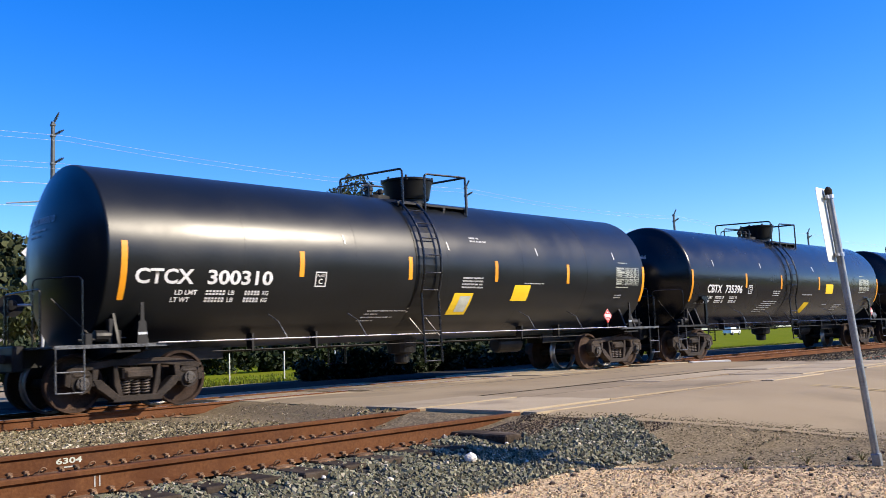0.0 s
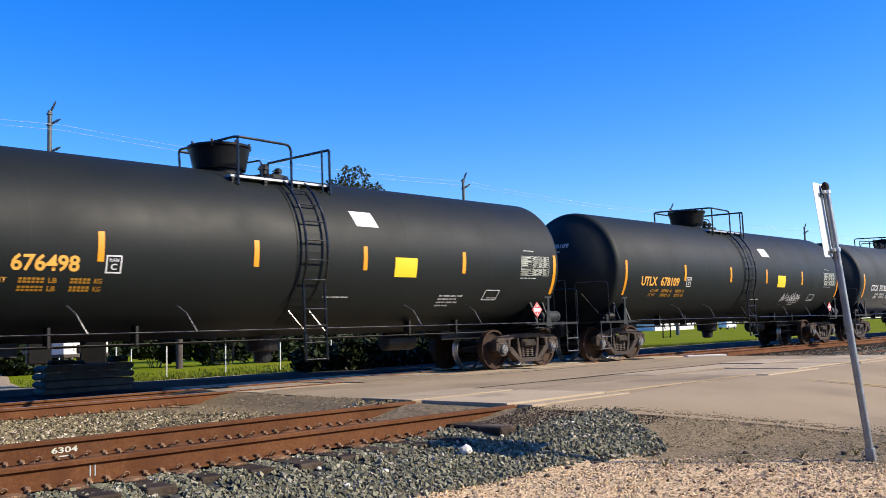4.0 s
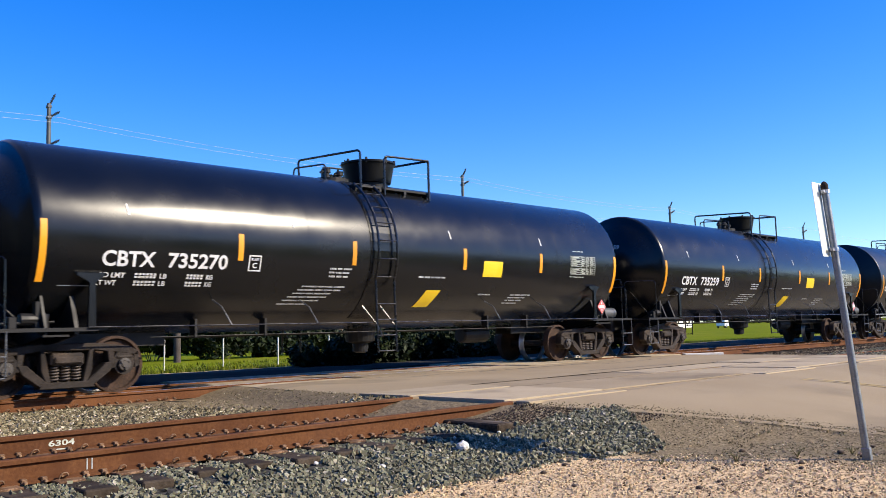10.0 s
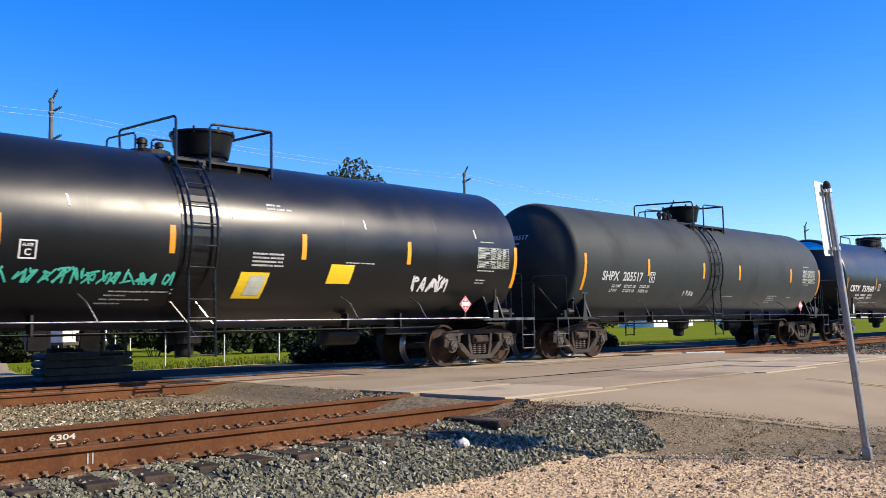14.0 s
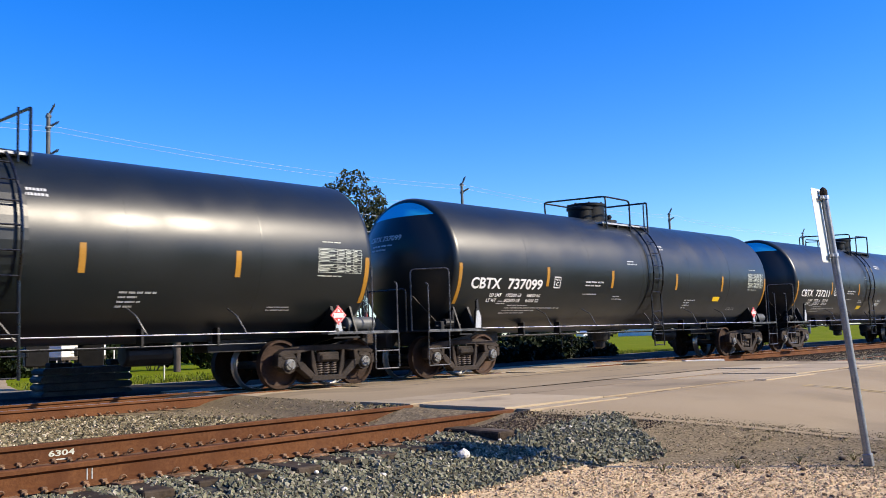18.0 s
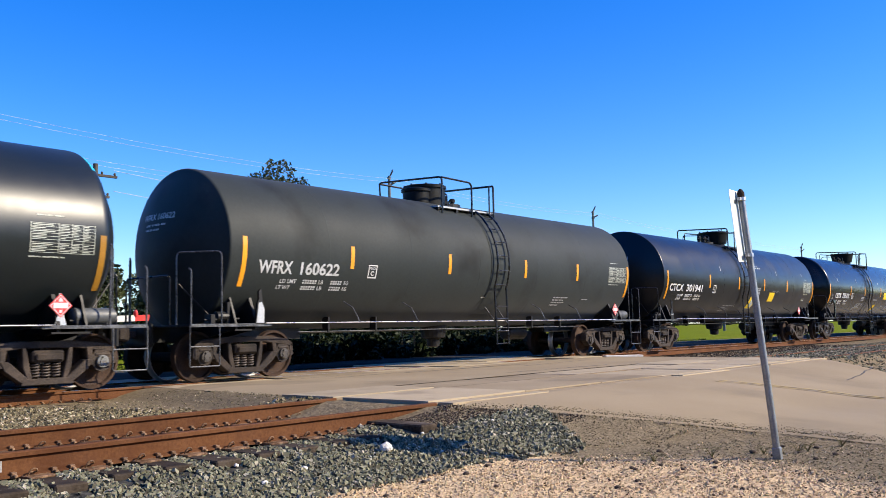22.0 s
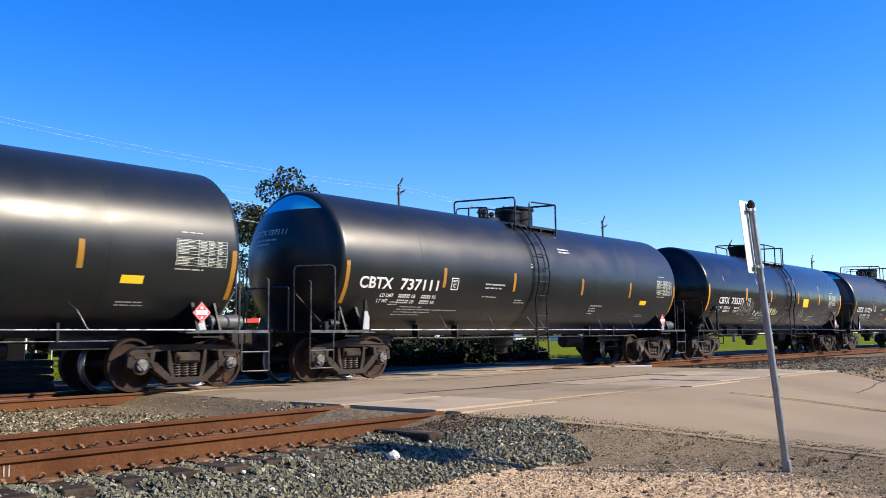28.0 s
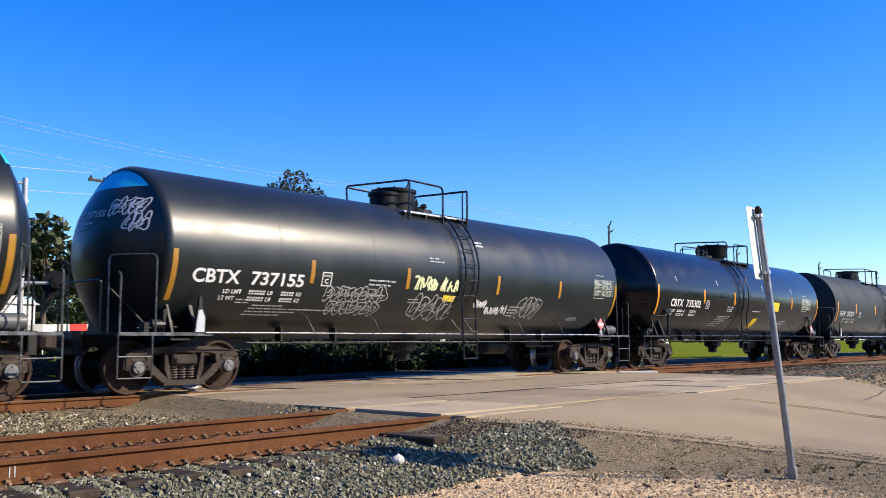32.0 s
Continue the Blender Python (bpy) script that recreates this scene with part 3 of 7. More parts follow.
def sideframe_mesh():
    """A three-piece truck's cast side frame, seen from its outer face at y = 0."""
    bm = bmesh.new()
    t0, t1 = -0.09, 0.09
    prism(bm, [(-1.12, 0.66), (-0.98, 0.74), (-0.45, 0.80), (0.45, 0.80), (0.98, 0.74), (1.12, 0.66), (1.12, 0.585), (0.95, 0.62), (0.42, 0.69), (-0.42, 0.69), (-0.95, 0.62), (-1.12, 0.585)], "y", t0, t1)
    for s in (-1, 1):
        prism(bm, [(s * 1.13, 0.66), (s * 1.15, 0.44), (s * 1.06, 0.40), (s * 1.045, 0.60)], "y", t0, t1)
        prism(bm, [(s * 0.73, 0.66), (s * 0.735, 0.40), (s * 0.655, 0.42), (s * 0.62, 0.68)], "y", t0, t1)
        prism(bm, [(s * 0.735, 0.50), (s * 0.66, 0.36), (s * 0.36, 0.135), (s * 0.22, 0.135), (s * 0.30, 0.235), (s * 0.60, 0.50)], "y", t0 - 0.015, t1)
        prism(bm, [(s * 0.34, 0.72), (s * 0.40, 0.70), (s * 0.385, 0.40), (s * 0.31, 0.22), (s * 0.235, 0.22), (s * 0.285, 0.45)], "y", t0, t1)
        box(bm, *sorted((s * 0.76, s * 1.02)), -0.10, 0.12, 0.54, 0.60, bevel=0.015)
        prism(bm, [(s * 0.889 + 0.185 * math.cos(a), 0.49 + 0.20 * math.sin(a)) for a in (math.pi * (k + 0.5) / 5 for k in range(10))], "y", -0.085, 0.11)
    prism(bm, [(-0.42, 0.135), (0.42, 0.135), (0.36, 0.235), (-0.36, 0.235)], "y", t0 - 0.02, t1 + 0.02)
    bmesh.ops.bevel(bm, geom=[e for e in bm.edges if e.calc_length() > 0.12], offset=0.012, segments=1, affect="EDGES")
    me = bpy.data.meshes.new("sideframe")
    bm.to_mesh(me)
    bm.free()
    me.materials.append(M_SIDEFRAME)
    bm = bmesh.new()
    for x in (-0.165, 0.0, 0.165):
        path = [(x + 0.062 * math.cos(a), 0.062 * math.sin(a), 0.24 + 0.22 * a / (2 * math.pi * 5)) for a in (2 * math.pi * 5 * i / 50 for i in range(51))]
        tube(bm, path, 0.016, 5)
    sp = bpy.data.meshes.new("spring_nest")
    bm.to_mesh(sp)
    bm.free()
    sp.materials.append(M_SPRING)
    sp.shade_smooth()
    bm = bmesh.new()
    box(bm, -0.25, 0.25, -1.12, 1.12, 0.47, 0.66, bevel=0.03)
    box(bm, -0.21, 0.21, -1.16, 1.16, 0.50, 0.61, bevel=0.02)
    lathe(bm, [(0.64, 0.2), (0.72, 0.2)], "z", seg=20)
    bo = bpy.data.meshes.new("bolster")
    bm.to_mesh(bo)
    bm.free()
    bo.materials.append(M_SIDEFRAME)
    bm = bmesh.new()
    tube(bm, [(-0.62, -0.72, 0.36), (-0.35, -0.2, 0.34), (-0.35, 0.2, 0.34), (-0.62, 0.72, 0.36)], 0.035, 6)
    tube(bm, [(0.62, -0.72, 0.36), (0.35, -0.2, 0.34), (0.35, 0.2, 0.34), (0.62, 0.72, 0.36)], 0.035, 6)
    for s in (-1, 1):
        for q in (-1, 1):
            box(bm, *sorted((s * 0.36, s * 0.42)), q * 0.75 - 0.04, q * 0.75 + 0.04, 0.28, 0.56, bevel=0.01)
    br = bpy.data.meshes.new("brake_beam")
    bm.to_mesh(br)
    bm.free()
    br.materials.append(M_FRAME)
    return me, sp, bo, br


SIDEFRAME_ME, SPRING_ME, BOLSTER_ME, BRAKE_ME = sideframe_mesh()


def make_truck(car, x, bright):
    for s in (-1, 1):
        sf = part_of("sideframe", SIDEFRAME_ME, None, car, "rust-brown cast steel truck side frame")
        sf.matrix_local = pose(x, s * 1.0, 0, 0, 0, 0 if s < 0 else 180)
        sp = part_of("spring_nest", SPRING_ME, None, sf, "rusty coil springs")
    ob = part_of("bolster", BOLSTER_ME, None, car)
    ob.location.x = x
    ob = part_of("brake_beam", BRAKE_ME, None, car)
    ob.location.x = x
    for dx in (-0.889, 0.889):
        ax = part_of("wheelset", WHEEL_ME[2], None, car)
        ax.location = (x + dx, 0, 0.457)
        for s in (-1, 1):
            w = part_of("wheel", WHEEL_ME[0], None, ax)
            w.matrix_local = pose(0, s * 0.754, 0, 0, 0, 0 if s < 0 else 180)
            r = part_of("rim", WHEEL_ME[1], None, ax, "polished steel wheel tread")
            r.matrix_local = w.matrix_local.copy()
            c = part_of("bearing_cap", WHEEL_ME[3 if bright else 4], None, ax, "grey bearing cap with three bolts" if bright else "dark grimy bearing cap")
            c.matrix_local = pose(0, s * 1.115, 0, 0, 0, 0 if s < 0 else 180)


def make_underframe(car, style):
    for s in (-1, 1):
        bm = bmesh.new()
        for q in (-1, 1):
            box(bm, *sorted((s * 4.6, s * 8.25)), q * 0.24 - 0.02, q * 0.24 + 0.02, 0.72, 1.0)
        box(bm, *sorted((s * 4.6, s * 8.25)), -0.28, 0.28, 0.98, 1.02, bevel=0.005)
        box(bm, *sorted((s * 8.1, s * 8.27)), -0.36, 0.36, 0.66, 1.06, bevel=0.02)
        prism(bm, [(s * 4.6, 1.0), (s * 5.2, 0.75), (s * 5.2, 1.02)], "y", -0.2, 0.2)
        part("stub_sill", bm, M_FRAME, car)
        # coupler: shank and knuckle
        bm = bmesh.new()
        box(bm, *sorted((s * 8.1, s * 8.45)), -0.075, 0.075, 0.80, 0.94, bevel=0.02)
        box(bm, *sorted((s * 8.42, s * 8.60)), -0.14, 0.16, 0.75, 1.0, bevel=0.035)
        box(bm, *sorted((s * 8.5, s * 8.66)), *((-0.17, -0.06) if s < 0 else (0.06, 0.17)), 0.77, 0.98, bevel=0.03)
        part("coupler", bm, M_SIDEFRAME, car, "rusty cast steel coupler")
        # body bolster saddle
        bm = bmesh.new()
        xb = s * 6.641
        for q in (-1, 1):
            pts = [(q * 0.25, 0.74), (q * 1.40, 0.93), (q * 1.40, 1.02)] + [(q * (TANK_R + 0.004) * math.cos(a), TANK_Z - (TANK_R + 0.004) * math.sin(a)) for a in (radians(d) for d in (38, 48, 58, 68, 80))] + [(q * 0.25, 0.92)]
            prism(bm, pts, "x", xb - 0.03, xb + 0.03)
            prism(bm, pts, "x", xb + s * 0.45 - 0.02, xb + s * 0.45 + 0.02)
            box(bm, *sorted((xb - 0.12, xb + s * 0.5)), *sorted((q * 0.2, q * 1.42)), 0.90, 0.93)
        part("bolster_saddle", bm, M_FRAME, car)
        # end running boards
        bm = bmesh.new()
        for q in (-1, 1):
            box(bm, *sorted((s * 6.2, s * 8.12)), *sorted((q * 1.02, q * 1.46)), 0.985, 1.02, bevel=0.004)
        box(bm, *sorted((s * 7.72, s * 8.12)), -1.02, 1.02, 0.985, 1.02, bevel=0.004)
        part("end_platform", bm, M_FRAME, car)
        bm = bmesh.new()
        box(bm, *sorted((s * 6.35, s * 8.1)), -1.468, -1.46, 0.975, 1.03)
        part("platform_edge", bm, M_PIPE if style in ("A", "C") else M_FRAME, car, "bright edge strip of the end platform")
        # end railings
        tall = 2.31 if style == "C" else 2.04
        post = 7.45 if style == "C" else 7.68
        for q in (-1, 1):
            bm = bmesh.new()
            tube(bm, rounded([(s * post, q * 1.45, 1.0), (s * post, q * 1.45, tall), (s * (post + 0.45), q * 0.75, tall), (s * (post + 0.45), q * 0.75, 1.0)], 0.10), 0.016 if style == "C" else 0.012, 6)
            part("end_railing", bm, M_PIPE if style == "C" else M_RAILING, car, "thin bent pipe hand rail at the car's end")
        bm = bmesh.new()
        tube(bm, rounded([(s * 8.0, -0.7, 1.0), (s * 8.0, -0.7, 1.9), (s * 8.0, 0.7, 1.9), (s * 8.0, 0.7, 1.0)], 0.1), 0.018, 6)
        part("end_railing", bm, M_RAILING, car)
        bm = bmesh.new()
        tube(bm, [(s * 7.2, -1.0, 1.02), (s * 7.86, -0.75, 1.75)], 0.014, 6)
        part("diagonal_brace", bm, M_FRAME, car)
        # stirrup steps
        for q in (-1, 1):
            bm = bmesh.new()
            x0, x1 = sorted((s * 7.50, s * 8.11)) if style == "C" else sorted((s * 7.66, s * 8.08))
            low = 0.30 if style == "C" else 0.34
            tube(bm, rounded([(x0, q * 1.46, 1.0), (x0, q * 1.46, low), (x1, q * 1.46, low), (x1, q * 1.46, 1.0)], 0.03, 2), 0.013, 6)
            tube(bm, [(x0, q * 1.46, 0.64), (x1, q * 1.46, 0.64)], 0.013, 6)
            part("stirrup_step", bm, M_PIPE, car, "sill step of round bar")
        if style == "C":
            bm = bmesh.new()
            tube(bm, rounded([(s * 8.09, -1.46, 0.98), (s * 8.09, -1.46, 1.95), (s * 8.09, -1.40, 1.98)], 0.04, 2), 0.016, 6)
            part("end_grab_iron", bm, M_PIPE, car, "upright grab iron")
    # side handrail along the tank
    bm = bmesh.new()
    for q in (-1, 1):
        tube(bm, [(-6.5, q * 1.5, 1.03), (6.5, q * 1.5, 1.03)], 0.012, 6)
    part("side_handrail", bm, M_BARE if style in ("A", "C") else M_RAILING, car, "long straight pipe handrail along the tank")
    for x in (-4.25, -2.45, 2.6, 4.4):
        for q in (-1, 1):
            bm = bmesh.new()
            x2 = x + 0.18
            tube(bm, [(x, q * 1.20, 1.46), (x + 0.03, q * 1.44, 1.33), (x2, q * 1.50, 1.03)], 0.013, 6)
            part("handrail_bracket", bm, M_PIPE, car, "thin rod brace of the hand rail")
    # brake pipe and rods under the tank
    bm = bmesh.new()
    tube(bm, [(-5.2, -0.9, 0.86), (5.4, -0.9, 0.86)], 0.010, 6)
    tube(bm, [(-8.1, 0.35, 0.8), (-4.5, 0.4, 0.85), (4.5, 0.4, 0.85), (8.1, 0.35, 0.8)], 0.025, 6)
    part("brake_pipe", bm, M_PIPE if style == "C" else M_FRAME, car)
    for x in (-4.4, -3.0, 3.0, 4.4):
        bm = bmesh.new()
        box(bm, x - 0.02, x + 0.02, -0.93, -0.75, 0.84, 1.15)
        part("pipe_bracket", bm, M_FRAME, car)
    bm = bmesh.new()
    lathe(bm, [(-0.45, 0.05), (-0.44, 0.16), (-0.4, 0.19), (0.4, 0.19), (0.44, 0.16), (0.45, 0.05)], "x", (3.6, 0.1, 0.72), 16)
    box(bm, 3.2, 4.0, 0.05, 0.15, 0.88, 1.0)
    part("air_reservoir", bm, M_FRAME, car)
    bm = bmesh.new()
    lathe(bm, [(0.42, 0.09), (0.45, 0.16), (0.62, 0.17), (0.66, 0.30), (0.95, 0.34)], "z", (0.0, 0, 0), 18)
    part("bottom_outlet", bm, M_FRAME, car)
    # hand-brake and valve gear beside the front platform
    for x, q in ((-7.25, 1), (7.3, 0.6)):
        bm = bmesh.new()
        rng = random.Random(7)
        lathe(bm, [(-0.14, 0.03), (-0.13, 0.09), (0.13, 0.09), (0.14, 0.03)], "x", (x, -1.18, 1.16), 12)
        lathe(bm, [(-0.1, 0.02), (-0.1, 0.06), (0.1, 0.06)], "z", (x + 0.22, -1.2, 1.14), 10)
        box(bm, x - 0.32, x - 0.2, -1.28, -1.1, 1.02, 1.2, bevel=0.015)
        box(bm, x + 0.06, x + 0.14, -1.26, -1.14, 1.02, 1.32 * q + 0.1, bevel=0.01)
        tube(bm, [(x - 0.4, -1.22, 1.1), (x + 0.35, -1.22, 1.12)], 0.02, 6)
        part("valve_gear", bm, M_FRAME, car, "cluster of brake valves and small pipes")
    # air tank lying on the rear platform
    if style != "A":
        bm = bmesh.new()
        lathe(bm, [(-0.38, 0.02), (-0.37, 0.09), (-0.33, 0.135), (0.33, 0.135), (0.37, 0.09), (0.38, 0.02)], "x", (7.32, -1.16, 1.17), 20)
        smooth_by_angle(part("air_tank", bm, {"B": M_DULL, "C": M_DULL}.get(style, M_GREY), car, "small cylindrical air tank on the platform"), 40)
    # air hoses
    for s in (-1, 1):
        bm = bmesh.new()
        tube(bm, rounded([(s * 8.2, 0.32, 0.78), (s * 8.36, 0.34, 0.7), (s * 8.42, 0.3, 0.42), (s * 8.55, 0.2, 0.36)], 0.1), 0.022, 6)
        part("air_hose", bm, M_TYRE, car)
    # bracket uprights at the bolsters
    for s in (-1, 1):
        bm = bmesh.new()
        if style == "A":
            x = s * 6.75
            prism(bm, [(x - 0.09, 1.02), (x + 0.09, 1.02), (x + 0.06, 1.36), (x + 0.03, 1.38), (x + 0.025, 1.66), (x - 0.025, 1.66), (x - 0.03, 1.38), (x - 0.06, 1.36)], "y", -1.47, -1.44)
            br = part("upright_bracket", bm, M_FRAME, car, "tapered bracket between platform and tank")
            bm = bmesh.new()
            box(bm, x - 0.075, x + 0.075, -1.476, -1.4705, 1.16, 1.20)
            part("bracket_label", bm, M_GALV, br, "pale label strip")
        elif style == "D":
            x = s * 6.97
            prism(bm, [(x - 0.10, 0.94), (x + 0.11, 0.94), (x + 0.03, 1.36), (x + 0.025, 1.60), (x + 0.13, 1.60), (x + 0.13, 1.64), (x - 0.13, 1.64), (x - 0.13, 1.60), (x - 0.025, 1.60), (x - 0.03, 1.36)], "y", -1.47, -1.44)
            part("upright_bracket", bm, M_GREY, car, "grey tapered bracket under the tank")
        elif style == "B":
            x = s * 6.45
            prism(bm, [(x - 0.05, 1.02), (x + 0.07, 1.02), (x + 0.06, 1.70), (x + 0.20, 1.80), (x + 0.20, 1.84), (x - 0.22, 1.84), (x - 0.22, 1.80), (x - 0.03, 1.70)], "y", -1.47, -1.42)
            part("upright_bracket", bm, M_GLOSS, car)
        elif s < 0:
            x = s * 6.62
            prism(bm, [(x - 0.10, 1.02), (x + 0.11, 1.02), (x + 0.12, 1.30), (x + 0.06, 1.46), (x + 0.03, 1.66), (x - 0.02, 1.62), (x - 0.02, 1.46), (x - 0.05, 1.40)], "y", -1.47, -1.42)
            br = part("upright_bracket", bm, M_FRAME, car, "tapered bracket between platform and tank")
            bm = bmesh.new()
            prism(bm, [(x - 0.08, 1.04), (x + 0.09, 1.04), (x + 0.10, 1.28), (x + 0.04, 1.42), (x - 0.03, 1.40)], "y", -1.478, -1.4705)
            part("bracket_label", bm, M_STEELPOLE, br, "worn pale face of the bracket")


def arc_on_tank(x, a0, a1, lift, n=12):
    return [(x, -(TANK_R + lift) * math.cos(radians(a0 + (a1 - a0) * i / n)), TANK_Z + (TANK_R + lift) * math.sin(radians(a0 + (a1 - a0) * i / n))) for i in range(n + 1)]


def make_top(car, mat, flip, ladder_x, low_dome, move, left):
    """Manway dome, valves, platform, railing and the ladder down the flank. flip: dome before the valves."""
    top = TANK_Z + TANK_R
    dx = (-0.62 if flip else 0.36) + move
    vx = (0.45 if flip else -0.72) + move
    if not low_dome:
        bm = bmesh.new()
        lathe(bm, [(top - 0.12, 0.42), (top + 0.02, 0.42), (top + 0.03, 0.48), (top + 0.42, 0.56), (top + 0.44, 0.59), (top + 0.48, 0.59), (top + 0.49, 0.55), (top + 0.52, 0.3), (top + 0.53, 0.03)], "z", (dx, 0, 0), 28)
        lid = top + 0.48
        smooth_by_angle(part("manway_dome", bm, M_DOME, car, "round manway dome with a bolted lid"), 40)
    else:
        for x2, y2, r, h in ((dx + 0.3, 0, 0.5, 0.34), (dx - 0.14, -0.1, 0.33, 0.22)):
            bm = bmesh.new()
            lathe(bm, [(top - 0.14, r), (top + h, r), (top + h + 0.01, r + 0.04), (top + h + 0.07, r + 0.04), (top + h + 0.09, r), (top + h + 0.13, r * 0.3), (top + h + 0.13, 0.03)], "z", (x2, y2, 0), 28)
            smooth_by_angle(part("manway_dome", bm, M_DOME, car, "low round housing with a lid"), 40)
        lid, dx = top + 0.4, dx + 0.3
    for k in range(8):
        bm = bmesh.new()
        a = 2 * math.pi * k / 8
        r = 0.56 if not low_dome else 0.5
        lathe(bm, [(lid - 0.06, 0.012), (lid - 0.06, 0.028), (lid + 0.05, 0.028), (lid + 0.05, 0.012)], "z", (dx + r * math.cos(a), r * math.sin(a), 0), 6)
        part("lid_bolt", bm, M_FRAME, car)
    bm = bmesh.new()
    lathe(bm, [(top - 0.1, 0.40), (top + 0.02, 0.40), (top + 0.03, 0.3)], "z", (vx, 0, 0), 20)
    part("valve_plate", bm, M_FRAME, car)
    for px, py, h, r in ((-0.18, -0.14, 0.24, 0.09), (0.16, -0.12, 0.2, 0.08), (0.0, 0.14, 0.3, 0.075), (0.26, 0.12, 0.17, 0.06)):
        bm = bmesh.new()
        lathe(bm, [(top, r * 0.7), (top + h * 0.5, r * 0.7), (top + h * 0.55, r), (top + h * 0.85, r), (top + h, r * 0.5)], "z", (vx + px, py, 0), 10)
        box(bm, vx + px - 0.12, vx + px + 0.05, py - 0.025, py + 0.025, top + h * 0.6, top + h * 0.7)
        part("relief_valve", bm, M_FRAME, car, "small relief valve on the tank top")
    # platform
    p0, p1 = (-0.86 if not flip else -1.0) + move, 1.22 + move
    for y in (-0.98, 0.66):
        bm = bmesh.new()
        box(bm, p0, p1, y, y + 0.32, 3.74, 3.78)
        x = p0 + 0.05
        while x < p1 - 0.06:
            box(bm, x, x + 0.05, y + 0.03, y + 0.29, 3.775, 3.788)
            x += 0.2
        part("walkway_grating", bm, M_STEELPOLE if flip else M_FRAME, car, "narrow metal walkway beside the manway")
    for x in (p0 + 0.05, p0 + (p1 - p0) * 0.33, p0 + (p1 - p0) * 0.66, p1 - 0.05):
        bm = bmesh.new()
        for y in (-0.94, 0.94):
            box(bm, x - 0.025, x + 0.025, y - 0.025, y + 0.025, 3.5, 3.74)
        box(bm, x - 0.03, x + 0.03, -0.98, 0.98, 3.68, 3.74)
        part("walkway_bracket", bm, M_FRAME, car)
    # railing: a hoop across the tank at both ends, and side rails
    arch = (-0.74 if not flip else 0.27) + move
    seg = (-0.10 if not flip else 0.5) + move
    end = 1.17 + move
    first = arch if not flip else -0.88 + move
    bm = bmesh.new()
    tube(bm, rounded([(first, -1.02, 3.60), (first, -1.02, 4.47), (first, 1.02, 4.56), (first + 0.06, 1.02, 3.62)], 0.10), 0.024, 8)
    part("cross_railing", bm, M_RAILING, car, "black pipe hoop across the tank top")
    bm = bmesh.new()
    tube(bm, rounded([(end, -1.02, 3.60), (end, -1.02, 4.46), (end, 1.02, 4.52), (end, 1.02, 3.62)], 0.04), 0.026, 8)
    part("cross_railing", bm, M_RAILING, car, "black pipe hoop across the tank top")
    for y in (-1.02, 1.02):
        up = 0.07 if y > 0 else 0.0
        bm = bmesh.new()
        if not flip:
            tube(bm, rounded([(seg, y, 3.62), (seg, y, 4.42 + up), (end, y, 4.46 + up)], 0.10), 0.022, 8)
        else:
            tube(bm, rounded([(first, y, 4.46 + up), (arch, y, 4.44 + up), (arch, y, 3.60)], 0.14), 0.024, 8)
        part("top_railing", bm, M_RAILING, car, "bent black pipe railing")
        if flip:
            bm = bmesh.new()
            tube(bm, [(end - 0.18, y, 4.44), (end - 0.18, y, 3.62)], 0.02, 8)
            part("railing_post", bm, M_RAILING, car)
    bm = bmesh.new()
    x = vx - 0.45
    tube(bm, rounded([(x, -0.45, 3.88), (x, -0.45, 4.22), (x, 0.6, 4.28), (x, 0.6, 3.9)], 0.1), 0.018, 6)
    part("inner_railing", bm, M_RAILING, car)
    # ladder: curved rails on the tank, then straight down to the step
    for q in (-1, 1):
        for w in (-0.24, 0.24):
            bm = bmesh.new()
            pts = arc_on_tank(ladder_x + w, 56, -22, 0.10)
            pts = [(x, q * -y, z) for x, y, z in pts] + [(ladder_x + w, q * 1.53, 1.05), (ladder_x + w, q * 1.55, 0.45)]
            tube(bm, pts, 0.024, 6)
            part("ladder_rail", bm, M_RAILING, car)
        for i in range(11):
            bm = bmesh.new()
            if i < 7:
                x, y, z = arc_on_tank(0, 56 - 12.6 * i, 0, 0.10, 1)[0]
            else:
                x, y, z = 0, -1.54, 1.68 - 0.30 * (i - 6)
            tube(bm, [(ladder_x - 0.24, q * -y, z), (ladder_x + 0.24, q * -y, z)], 0.014, 6)
            part("ladder_rung", bm, M_RAILING, car)
        bm = bmesh.new()
        tube(bm, [(ladder_x - 0.5, q * 1.4, 1.35), (ladder_x - 0.26, q * 1.53, 1.0), (ladder_x - 0.1, q * 1.53, 0.75)], 0.016, 6)
        tube(bm, [(ladder_x - 0.05, q * 1.4, 1.35), (ladder_x + 0.2, q * 1.53, 0.98)], 0.016, 6)
        part("ladder_brace", bm, M_RAILING, car)
    # saddle band under the ladder
    bm = bmesh.new()
    n = 20
    vs = []
    for i in range(n + 1):
        a = radians(70 - 130 * i / n)
        for x in (ladder_x - 0.36, ladder_x + 0.36):
            vs.append(bm.verts.new((x, -(TANK_R + 0.012) * math.cos(a), TANK_Z + (TANK_R + 0.012) * math.sin(a))))
    for i in range(n):
        bm.faces.new((vs[2 * i], vs[2 * i + 1], vs[2 * i + 3], vs[2 * i + 2]))
    bmesh.ops.solidify(bm, geom=bm.faces[:], thickness=0.01)
    part("saddle_band", bm, mat, car)


